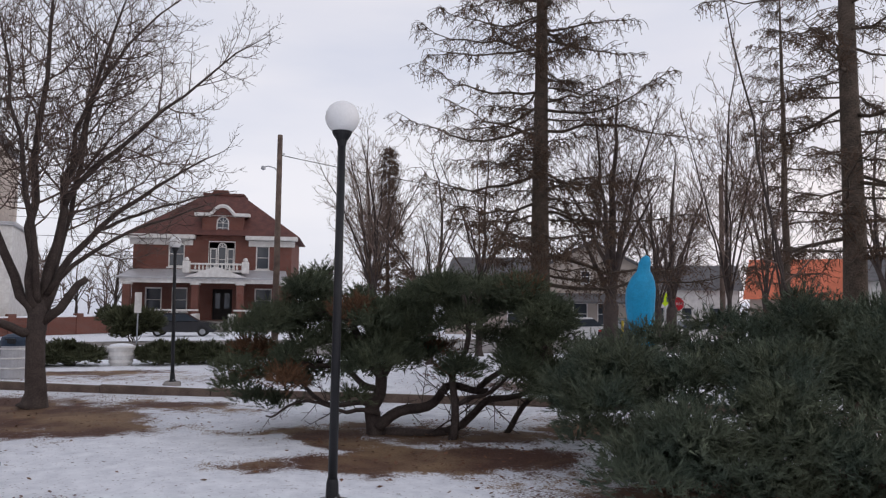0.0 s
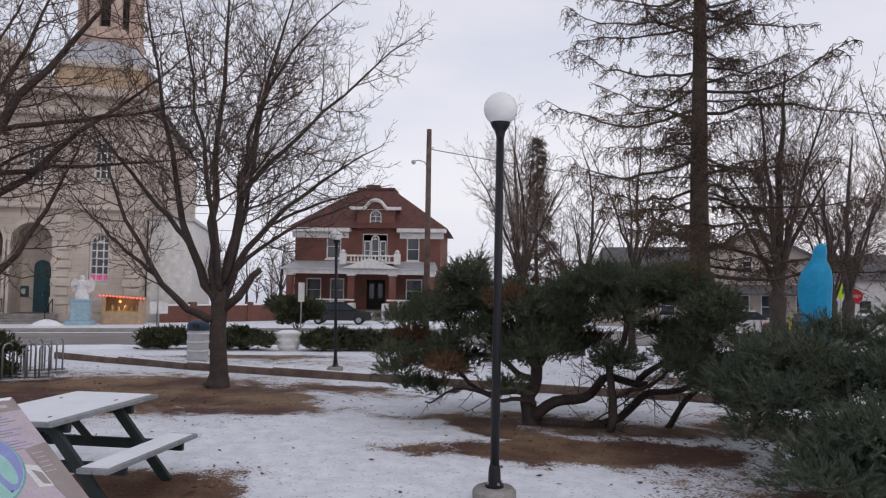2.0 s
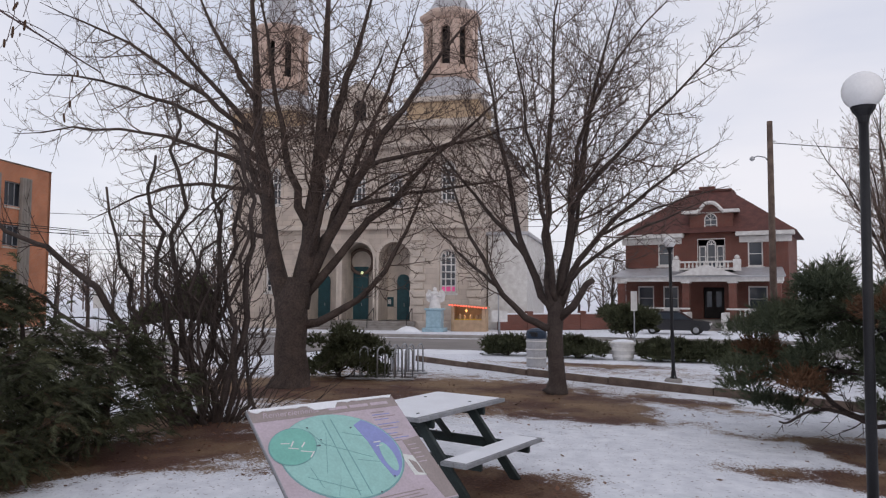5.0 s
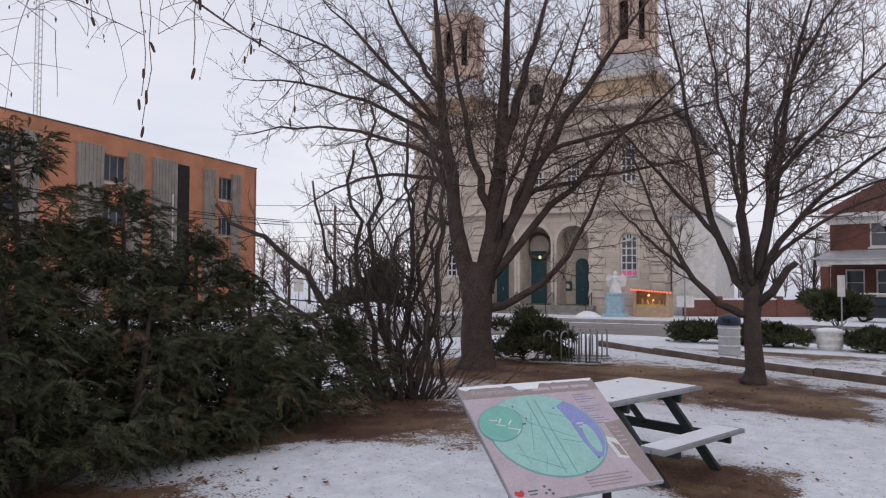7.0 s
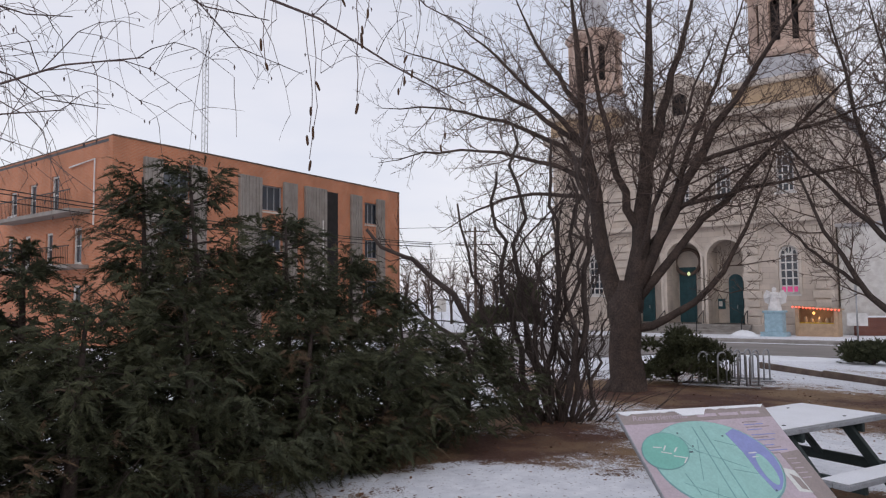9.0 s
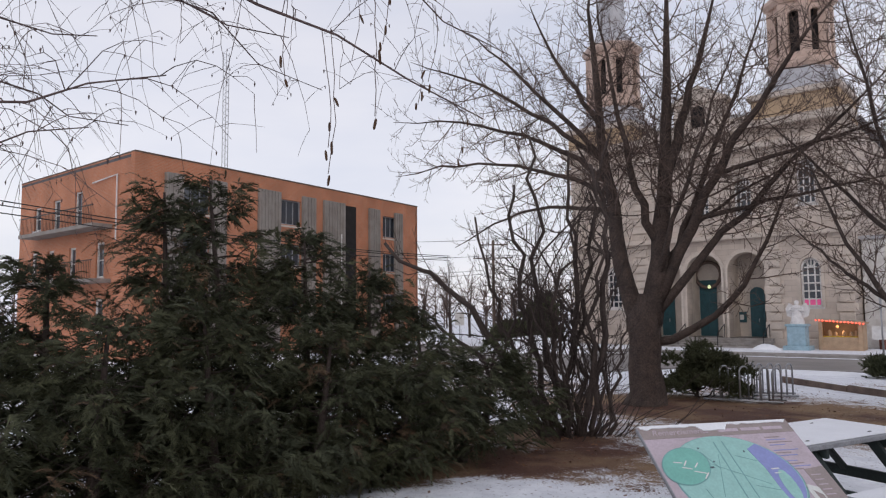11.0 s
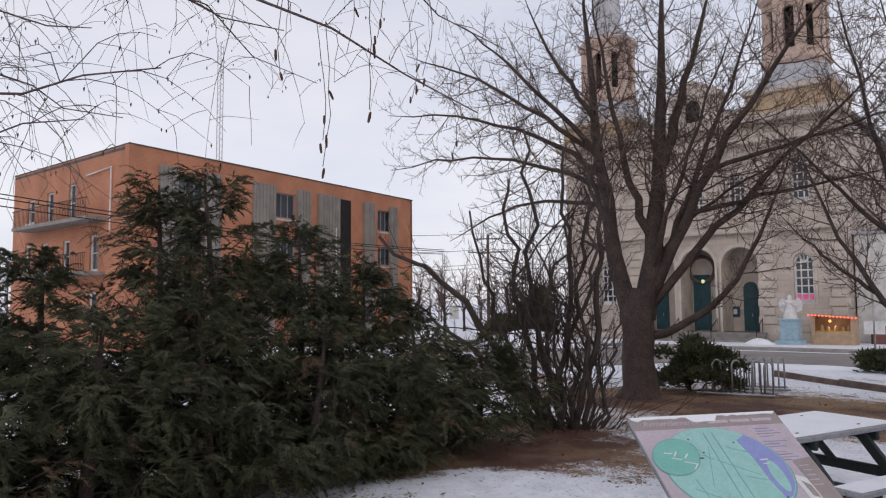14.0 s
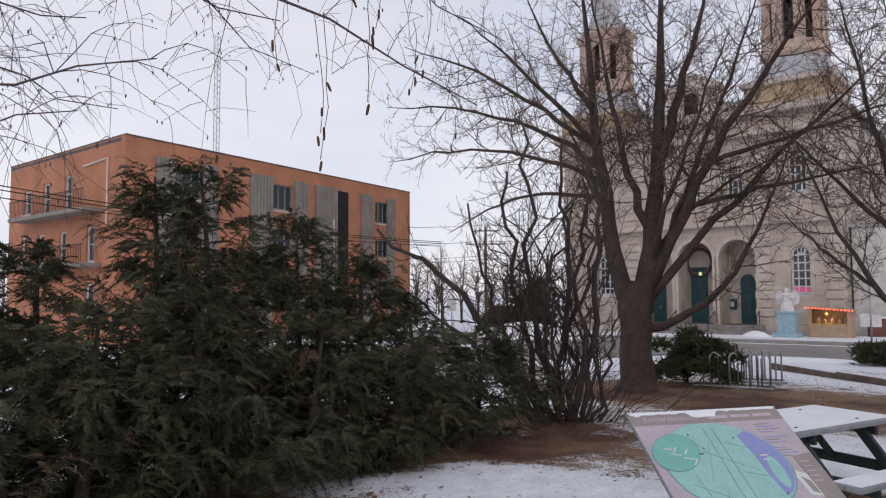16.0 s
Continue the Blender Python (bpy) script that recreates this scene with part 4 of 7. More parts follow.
    part("wall", Mesh().plate([(L - 0.3, 0.0), (L, 0.0), (L + c.x, c.y), (L + c.x - 0.3, c.y)], 0, H - 0.02), BRICK_ORANGE, ob)
    part("wall", Mesh().plate([(c.x, c.y), (L + c.x - 0.3, c.y), (L + c.x - 0.3, c.y - 0.3), (c.x, c.y - 0.3)], 0, H - 0.02), BRICK_ORANGE, ob)
    # added floor and upright sheet, coloured near-black for the shade of the rooms
    part("room_shade_floor", Mesh().plate([(0.5, 0.5), (L - 0.5, 0.5), (L - 0.5 + c.x * 0.9, c.y * 0.9), (0.5 + c.x * 0.9, c.y * 0.9)], 3.4, 3.6), DARK, ob)
    part("room_shade_sheet", Mesh().plate([(0.6, 3.0), (L - 0.5, 3.0), (L - 0.5, 3.2), (0.6, 3.2)], 0, H - 0.3), DARK, ob)
    part("roof_edge", Mesh().tube([(L, -0.02, H + 0.03), (0, -0.02, H + 0.03), (c.x, c.y, H + 0.02)], 0.05, 4), TIMBER, ob)


build_orange()


def build_gable_house(name, label, at, turn, w, d, h, ridge, wall_mat, roof_mat, wins, gable_front=True):
    ho = thing(name, label, "house", at, turn)
    out = [(-w / 2, 0), (w / 2, 0), (w / 2, h)] + ([(0, ridge)] if gable_front else []) + [(-w / 2, h)]
    holes = [[(x + a / 2, z), (x + a / 2, z + b), (x - a / 2, z + b), (x - a / 2, z)] for x, z, a, b in wins]
    part("wall", wall_with_holes(out, holes, 0, 0.3), wall_mat, ho)
    part("wall", Mesh().slab(out, d - 0.3, d), wall_mat, ho)
    part("wall", Mesh().box(-w / 2 + 0.15, d / 2, h / 2, 0.3, d - 0.6, h), wall_mat, ho)
    part("wall", Mesh().box(w / 2 - 0.15, d / 2, h / 2, 0.3, d - 0.6, h), wall_mat, ho)
    # dark sheet put in for the shade behind the windows
    part("room_shade_sheet", Mesh().box(0, 2.5, h / 2, w - 0.8, 0.1, h - 0.1), DARK, ho)
    o = 0.45
    if gable_front:
        k = (ridge - h) / (w / 2)
        for s in (-1, 1):
            part("roof_slope", Mesh().slab([(s * (w / 2 + o), h - o * k), (0, ridge), (0, ridge + 0.2), (s * (w / 2 + o), h - o * k + 0.2)], -o, d + o), roof_mat, ho)
    else:
        part("roof", Mesh().add([(-w / 2 - o, -o, h - 0.1), (w / 2 + o, -o, h - 0.1), (w / 2 + o, d + o, h - 0.1), (-w / 2 - o, d + o, h - 0.1), (-w / 2 - o * 0.5, d / 2, ridge), (w / 2 + o * 0.5, d / 2, ridge)],
                                [(0, 1, 5, 4), (2, 3, 4, 5), (1, 2, 5), (3, 0, 4), (3, 2, 1, 0)]), roof_mat, ho)
    for x, z, a, b in wins:
        window(ho, x, z, z + b, a, 0.1, 1, 2, t=0.08)
    return ho


h2 = build_gable_house("gabled_house", "beige gabled house with grey shingle roof", (4.6, 55.3, -0.87), -4, 9.6, 11, 4.6, 7.1, BEIGE, ROOF_GREY,
                       [(-0.5, 4.1, 0.7, 0.9), (-0.9, 0.9, 1.1, 1.7), (0.9, 0.9, 1.1, 1.7), (3.1, 0.9, 1.1, 1.7), (-3.1, 0.3, 1.0, 2.2)])
part("awning", Mesh().add([(-4.6, -1.6, 2.7), (3.9, -1.6, 2.7), (3.9, 0, 3.3), (-4.6, 0, 3.3), (-4.6, -1.6, 2.55), (3.9, -1.6, 2.55), (3.9, 0, 3.1), (-4.6, 0, 3.1)],
                          [(0, 1, 2, 3), (4, 7, 6, 5), (0, 4, 5, 1), (1, 5, 6, 2), (3, 2, 6, 7), (0, 3, 7, 4)]), ROOF_GREY, h2)
build_gable_house("annexe_house", "long beige house wing with grey shingle roof", (-2.8, 57.5, -0.9), -4, 8.0, 9, 3.6, 6.4, BEIGE, ROOF_GREY, [(-1.5, 0.9, 1.1, 1.6), (1.5, 0.9, 1.1, 1.6)], False)
build_gable_house("white_house", "white clapboard house far down the street", (14.6, 70, -1.14), -12, 9, 9, 4.2, 6.6, WHITE, ROOF_GREY, [(-2.5, 1, 1, 1.5), (0, 1, 1, 1.5), (2.5, 1, 1, 1.5)], False)
build_gable_house("orange_roofed_house", "low house with a faded orange roof", (21.0, 57.6, -0.96), -20, 8.5, 8, 3.2, 6.4, BEIGE, ROOF_ORANGE, [(-2.5, 1, 1, 1.3), (1, 1, 1, 1.3)], False)
build_gable_house("grey_house", "pale grey clapboard house with dark roof", (24.8, 46.5, -0.78), -27, 10, 9, 4.2, 6.0, WHITE, ROOF_GREY, [(-3.4, 1, 1.2, 1.6), (-1, 0.4, 1, 2.2), (2, 1, 1.2, 1.6)], False)


# ---- trees and shrubs ----
def bent(a, c, bow, n=7, shake=0.03, seed=0):
    """A line from a to c that bows by the vector bow in its middle and wavers."""
    r = random.Random(seed)
    a, c, bow = Vector(a), Vector(c), Vector(bow)
    k = (c - a).length * shake
    return [a.lerp(c, i / (n - 1)) + bow * math.sin(math.pi * i / (n - 1)) + (Vector((r.gauss(0, k), r.gauss(0, k), r.gauss(0, k))) if 0 < i else Vector()) for i in range(n)]


class Twigs:
    """Collects thin tapering lines and turns them into one mesh at once."""

    def __init__(self):
        self.rows = {}

    def add(self, line, r0, r1):
        self.rows.setdefault(len(line), []).append((line, r0, r1))

    def link(self, name, mat, parent, label="", sides=3):
        verts, tris, k = [], [], 0
        for n, rows in self.rows.items():
            p = np.array([[tuple(v) for v in line] for line, r0, r1 in rows])
            r = np.array([[r0 + (r1 - r0) * i / (n - 1) for i in range(n)] for line, r0, r1 in rows])
            d = np.gradient(p, axis=1)
            d /= np.linalg.norm(d, axis=2, keepdims=True) + 1e-9
            s_ = np.cross(d, np.array([0.43, 0.31, 0.85]))
            s_ /= np.linalg.norm(s_, axis=2, keepdims=True) + 1e-9
            u = np.cross(d, s_)
            ang = np.arange(sides) * 2 * math.pi / sides
            ring = p[:, :, None] + r[:, :, None, None] * (s_[:, :, None] * np.cos(ang)[:, None] + u[:, :, None] * np.sin(ang)[:, None])
            verts.append(ring.reshape(-1, 3))
            base = (np.arange(len(rows))[:, None] * n + np.arange(n - 1)[None])[..., None] * sides
            i, j = np.arange(sides), (np.arange(sides) + 1) % sides
            a, b, c, e = base + i, base + j, base + sides + j, base + sides + i
            tris += [np.stack([a, b, c], -1).reshape(-1, 3) + k, np.stack([a, c, e], -1).reshape(-1, 3) + k]
            k += ring.size // 3
        return from_arrays(name, np.concatenate(verts), np.concatenate(tris), mat, parent, label)


def arc3(a, mid, c, n, shake, rnd):
    """A line from a to c that passes near mid."""
    a, mid, c = Vector(a), Vector(mid), Vector(c)
    q = mid * 2 - (a + c) * 0.5
    k = (c - a).length * shake
    out = []
    for i in range(n):
        f = i / (n - 1)
        p = a * (1 - f) ** 2 + q * 2 * f * (1 - f) + c * f * f
        out.append(p + (Vector((rnd.gauss(0, k), rnd.gauss(0, k), rnd.gauss(0, k))) if i else Vector()))
    return out


def grow(tw, line, r0, level, deepest, rnd, gap, share, rise=0.15, start=0.2, spread=(30, 58), thin=0.0042):
    """Side branches that leave a line in turn round it, shorter towards its tip, and theirs again."""
    lens = [(line[i + 1] - line[i]).length for i in range(len(line) - 1)]
    total = sum(lens)
    az, at, i, done = rnd.uniform(0, 6.28), total * start, 0, 0.0
    while at < total * 0.985:
        while i < len(lens) - 1 and done + lens[i] < at:
            done += lens[i]
            i += 1
        d = (line[i + 1] - line[i]).normalized()
        p = line[i].lerp(line[i + 1], min(1.0, (at - done) / max(lens[i], 1e-6)))
        f = at / total
        az += 2.4 + rnd.gauss(0, 0.5)
        ref = d.orthogonal().normalized()
        perp = ref * math.cos(az) + d.cross(ref) * math.sin(az)
        ang = radians(rnd.uniform(*spread))
        way = d * math.cos(ang) + perp * math.sin(ang)
        L = share * total * (1.05 - 0.65 * f) * rnd.uniform(0.5, 1.15)
        if L > 0.07:
            ra = min((r0 * (1 - f) + thin * f) * 0.7, 0.005 + 0.0085 * L)
            ra = max(ra, thin)
            n = 6 if L > 1.2 else (4 if L > 0.35 else 3)
            side = d.cross(perp) * L * rnd.uniform(-0.1, 0.1)
            sub = arc3(p, p + way * L * 0.52 + side - Vector((0, 0, L * rise * 0.25)), p + way * L + Vector((0, 0, L * rise * rnd.uniform(-0.2, 1.2))), n, 0.01, rnd)
            tw.add(sub, ra, thin * 0.75)
            if level < deepest:
                grow(tw, sub, ra, level + 1, deepest, rnd, gap * 0.8, max(share, 0.47), rise, 0.14, spread, thin)
        at += gap * rnd.uniform(0.6, 1.4)


def limb3(s0, h0, s1, h1, s2, h2, depth, r):
    """A limb by start, middle and end, each to the side and up, and its depth at the end."""
    return (s0, 0, h0), (s1, depth * 0.45, h1), (s2, depth, h2), r


def bare_tree(name, label, at, turn, trunk_r, fork, limbs, seed, bark=None, twig=None, gap=0.3, share=0.42, deepest=4, flare=1.5, lean=(0, 0), group="", thin=0.0042, rise=0.15, spread=(30, 58), crook=0.005):
    rnd = random.Random(seed)
    bark, twig = bark or BARK, twig or TWIG
    tr = thing(name, label, "tree", (*at, ground_z(*at) - 0.05), turn, group)
    zs = [0, 0.1, 0.3, fork * 0.45, fork * 0.75, fork, fork + trunk_r * 1.6]
    rs = [trunk_r * flare * 1.2, trunk_r * flare * 0.95, trunk_r * 1.12, trunk_r, trunk_r * 0.98, trunk_r * 1.06, trunk_r * 0.5]
    part("trunk", Mesh().tube([(lean[0] * z / fork + rnd.gauss(0, 0.02), lean[1] * z / fork, z) for z in zs], rs, 14), bark, tr, smooth=True)
    tw = Twigs()
    built = []
    for a, mid, c, r in limbs:
        # a limb that leaves higher than the fork springs from the nearest earlier limb
        if a[2] > fork + 0.5 and built:
            near = min(built, key=lambda q: (q - Vector(a)).length)
            mid = tuple(Vector(mid) + (near - Vector(a)) * 0.5)
            a = tuple(near)
        line = arc3(a, mid, c, 12, crook, rnd)
        built += [line[k].lerp(line[k + 1], f) for k in range(9) for f in (0, 0.25, 0.5, 0.75)]
        rads = [r * (1 - i / 11) ** 0.85 + 0.007 for i in range(12)]
        part("limb", Mesh().tube(line, rads, 8), bark, tr, smooth=True)
        grow(tw, line, r, 1, deepest, rnd, gap, share, rise, 0.26, spread, thin)
    tw.link("crown", twig, tr, "bare winter twigs")
    return tr


# the maple by the kerb; side runs along the street, depth away from the lawn
bare_tree("maple_tree", "bare forked maple with a short trunk and spreading limbs", (-9.32, 13.09), 36, 0.165, 1.75, [
    limb3(-0.05, 1.45, -1.2, 2.25, -2.5, 5.3, -0.4, 0.085), limb3(-0.05, 1.7, -0.85, 3.7, -1.75, 8.6, 0.5, 0.1), limb3(0, 1.75, -0.2, 4.2, 0.15, 9.0, -0.5, 0.105), limb3(0.05, 1.75, 0.45, 4.6, 1.5, 9.0, 0.5, 0.1),
    limb3(0.2, 3.8, 1.35, 5.2, 4.0, 7.7, -0.4, 0.06), limb3(0.08, 1.8, 1.15, 3.6, 3.4, 5.3, 0.5, 0.075), limb3(0.1, 2.1, 1.1, 3.1, 2.9, 3.9, -0.9, 0.05), limb3(-0.5, 3.0, -1.6, 4.2, -3.4, 6.3, 0.7, 0.055),
    limb3(0, 1.9, 0.5, 4.0, 0.9, 7.8, 1.9, 0.07), limb3(0, 1.9, -0.3, 4.0, -0.9, 7.4, -1.8, 0.065), limb3(0.25, 4.6, 0.9, 6.6, 2.7, 8.8, 0.3, 0.045), limb3(0.9, 3.4, 2.0, 3.9, 3.6, 4.4, 0.2, 0.035), limb3(-0.9, 2.5, -1.9, 3.1, -2.9, 3.9, 0.3, 0.035)],
    11, gap=0.205, share=0.42, thin=0.0047, spread=(32, 62), rise=0.22)
# the sawn stub low on the maple
TREE = bpy.data.objects["maple_tree"]
part("limb", Mesh().tube([(0.05, -0.05, 1.6), (0.35, -0.1, 1.85), (0.62, -0.12, 2.3), (0.78, -0.12, 2.42)], [0.1, 0.085, 0.07, 0.062], 9), BARK, TREE, "sawn-off stub of a limb", smooth=True)

# the old many-limbed tree before the church
bare_tree("old_maple_tree", "large old bare tree with a thick trunk and many limbs", (-14.16, 9.76), 52, 0.36, 1.9, [
    limb3(-0.12, 1.8, -0.72, 4.9, -1.0, 10.2, -0.3, 0.225), limb3(0.1, 1.8, 0.5, 5.0, 0.75, 10.6, 0.2, 0.27), limb3(0.3, 3.5, -0.3, 5.6, -0.85, 9.6, -0.5, 0.115), limb3(0.55, 4.9, 1.1, 6.9, 1.95, 10.0, 0.3, 0.14),
    limb3(0.3, 2.3, 1.85, 5.5, 4.4, 9.0, -0.4, 0.14), limb3(0.3, 2.1, 2.4, 4.5, 5.5, 7.5, 0.3, 0.11), limb3(0.2, 1.4, 1.9, 2.45, 3.2, 5.4, -0.7, 0.1), limb3(0.4, 2.8, 1.4, 5.3, 3.0, 9.6, 0.8, 0.1),
    limb3(-0.85, 5.4, -2.5, 7.5, -4.3, 9.3, 0.4, 0.065), limb3(-0.85, 5.6, -3.0, 7.2, -5.4, 8.3, -0.5, 0.06), limb3(-0.8, 5.0, -3.0, 6.4, -6.2, 7.1, 0.3, 0.065), limb3(-0.75, 4.7, -3.1, 5.6, -5.9, 5.5, -0.3, 0.055),
    limb3(-0.7, 4.3, -2.7, 4.5, -4.6, 3.7, 0.5, 0.05), limb3(-0.9, 6.4, -1.9, 8.2, -2.7, 10.0, 0.9, 0.06), limb3(1.2, 4.0, 3.2, 4.5, 5.4, 5.0, 0.4, 0.055), limb3(2.0, 4.8, 3.9, 5.5, 6.0, 6.2, -0.6, 0.05),
    limb3(0.4, 3.0, 1.6, 4.4, 3.6, 5.6, 1.6, 0.06), limb3(-0.3, 2.6, -0.9, 4.6, -2.2, 7.6, 2.2, 0.08), limb3(0.2, 2.6, 0.9, 4.6, 2.0, 7.4, -2.0, 0.07), limb3(-0.75, 3.3, -1.1, 3.45, -1.3, 3.7, -0.1, 0.06)],
    5, bark=BARK_OLD, gap=0.22, share=0.4, flare=1.35, thin=0.0049, spread=(34, 66))


def stem_shrub():
    rnd = random.Random(21)
    sh = thing("lilac_shrub", "tall bare many-stemmed shrub with dark arching stems", "shrub", (-10.84, 6.02, ground_z(-10.84, 6.02) - 0.05), 62)
    tw = Twigs()
    stems = [(-0.3, -1.6, 2.0, -3.0, 3.15, 0.047), (-0.35, -1.25, 1.1, -2.5, 2.2, 0.03), (-0.3, -0.75, 2.2, -0.95, 4.2, 0.036), (-0.2, -0.5, 2.6, -0.55, 5.0, 0.034), (-0.1, 0.12, 2.5, 0.05, 4.7, 0.034), (0.2, 0.6, 2.4, 0.3, 4.5, 0.036),
             (0.3, 0.42, 1.9, 0.5, 4.0, 0.03), (0.05, -0.2, 1.7, 0.2, 3.6, 0.028), (-0.25, -0.95, 1.6, -1.5, 3.6, 0.03), (0.4, 0.75, 0.9, 0.95, 1.9, 0.022), (-0.3, -0.8, 0.8, -1.7, 1.5, 0.024), (0.1, 0.3, 2.8, 0.75, 5.0, 0.03)]
    stems += [(rnd.gauss(0, 0.25), rnd.gauss(-0.3, 0.55), rnd.uniform(0.8, 1.7), rnd.gauss(-0.35, 0.85), rnd.uniform(1.6, 3.9), rnd.uniform(0.011, 0.02)) for _ in range(15)]
    for x0, x1, h1, x2, h2, r in stems:
        y = rnd.gauss(0, 0.3)
        line = arc3((x0 + rnd.gauss(0, 0.05), rnd.gauss(0, 0.14), 0), (x1, y * 0.6, h1), (x2, y, h2), 13, 0.015, rnd)
        r *= 1.6
        part("stem", Mesh().tube(line, [r * (1.1 - 0.7 * i / 12) for i in range(13)], 6), BARK, sh, smooth=True)
        grow(tw, line, r * 0.9, 2, 4, rnd, 0.3, 0.34, 0.3, 0.18, (25, 50), 0.0042)
    for _ in range(90):
        a = Vector((rnd.gauss(0, 0.4), rnd.gauss(0, 0.25), 0))
        tw.add(arc3(a, (a.x * 1.5, a.y * 1.5, 0.35), (a.x * 2.1 + rnd.gauss(0, 0.2), a.y * 2 + rnd.gauss(0, 0.2), rnd.uniform(0.5, 1.1)), 4, 0.03, rnd), 0.01, 0.004)
    tw.link("twig_work", BARK, sh)


stem_shrub()


def birch():
    """A birch beside the way, whose drooping twigs and catkins hang into the view."""
    rnd = random.Random(4)
    bx, by = -5.6, -3.6
    bi = thing("birch_tree", "birch with thin drooping twigs and dark hanging catkins", "tree", (bx, by, ground_z(bx, by) - 0.05), 0)
    trunk = [(0, 0, 0), (0.05, 0.05, 1.2), (0.0, 0.15, 2.6), (0.1, 0.2, 4.4), (0.05, 0.3, 6.5), (0.2, 0.3, 8.5)]
    part("trunk", Mesh().tube(trunk, [0.15, 0.125, 0.11, 0.085, 0.05, 0.02], 10), BARK, bi, smooth=True)
    arms = [((0, 0.12, 2.5), (0.05, 3.6, 3.6), 0.1, 0.024), ((0.0, 0.12, 2.4), (-0.4, 3.1, 3.34), 0.05, 0.02), ((0.05, 0.2, 4.2), (-0.4, 6.2, 3.55), 0.75, 0.028), ((0.05, 0.2, 4.0), (-0.9, 4.6, 4.3), 0.5, 0.024),
            ((0.1, 0.2, 4.5), (0.9, 4.9, 4.4), 0.6, 0.02), ((0.1, 0.2, 4.8), (-1.2, 6.8, 4.6), 0.7, 0.024), ((0, 0.15, 3.2), (-1.3, 3.0, 4.3), 0.3, 0.022), ((0, 0.15, 3.4), (-2.0, 3.2, 3.7), 0.4, 0.02), ((0, 0.2, 5), (0.6, 3.8, 5.2), 0.5, 0.02),
            ((0, 0.15, 3.0), (-1.6, 1.8, 4.0), 0.3, 0.02), ((0, 0.2, 4.4), (-2.6, 5.0, 4.4), 0.6, 0.02)]
    tw, cat = Mesh(), []
    for a, c, up, r in arms:
        line = bent(a, c, (0, 0, up), 10, 0.012, rnd.random())
        part("limb", Mesh().tube(line, [r * (1 - 0.8 * i / 9) for i in range(10)], 6), BIRCH_TWIG, bi, smooth=True)
        for i in range(2, 10):
            for _ in range(3):
                p = line[i].lerp(line[i - 1], rnd.random())
                L = rnd.uniform(0.35, 1.15)
                way = Vector((rnd.gauss(0, 0.7), rnd.gauss(0.35, 0.7), rnd.gauss(-0.1, 0.5))).normalized()
                q = p + way * L + Vector((0, 0, -0.32 * L))
                sub = bent(p, q, (0, 0, 0.16 * L), 6, 0.01, rnd.random())
                tw.tube(sub, [0.0045, 0.004, 0.0034, 0.0028, 0.0023, 0.0016], 3, False)
                for j in range(1, 6):
                    if rnd.random() < 0.75:
                        l2 = rnd.uniform(0.12, 0.45)
                        w2 = Vector((rnd.gauss(0, 0.6), rnd.gauss(0, 0.6), rnd.gauss(-0.25, 0.5))).normalized()
                        tw.tube(bent(sub[j], sub[j] + w2 * l2, (0, 0, 0.07 * l2), 4, 0.015, rnd.random()), [0.0026, 0.0023, 0.0018, 0.0013], 3, False)
                        e = sub[j] + w2 * l2
                        if rnd.random() < 0.5:
                            tw.tube([e, e + Vector((0.004, 0, -0.012)), e + Vector((0, 0, -0.03))], [0.0025, 0.006, 0.001], 4, False)
    part("twig_work", tw, BIRCH_TWIG, bi)
    # hanging strings of catkins
    for x, y, top, low in ((1.55, 4.75, 3.75, 3.02), (1.1, 4.55, 3.65, 2.95), (1.0, 4.62, 3.7, 2.85), (0.95, 4.35, 4.2, 3.35), (0.3, 5.4, 4.0, 3.5), (0.2, 5.55, 4.3, 3.7), (0.4, 4.9, 4.4, 3.75), (-0.1, 5.9, 3.9, 3.2), (0.9, 5.0, 4.3, 3.7)):
        tw2 = Mesh()
        line = bent((x, y, top), (x + rnd.gauss(0, 0.05), y + rnd.gauss(0, 0.05), low), (0.03, 0.02, 0), 7, 0.012, rnd.random())
        tw2.tube(line, 0.0028, 3, False)
        part("hanging_twig", tw2, BIRCH_TWIG, bi)
        for p in (line[-1], line[-2], line[3]):
            for _ in range(rnd.choice((0, 1, 1))):
                o = Vector((rnd.gauss(0, 0.012), rnd.gauss(0, 0.012), rnd.uniform(-0.02, 0.02)))
                ln = rnd.uniform(0.05, 0.085)
                t = Vector((rnd.gauss(0, 0.012), rnd.gauss(0, 0.012), -ln))
                part("catkin", Mesh().tube([p + o, p + o + t * 0.12, p + o + t * 0.5, p + o + t * 0.88, p + o + t], [0.003, 0.007, 0.0085, 0.007, 0.003], 7), CATKIN, bi, smooth=True)


birch()


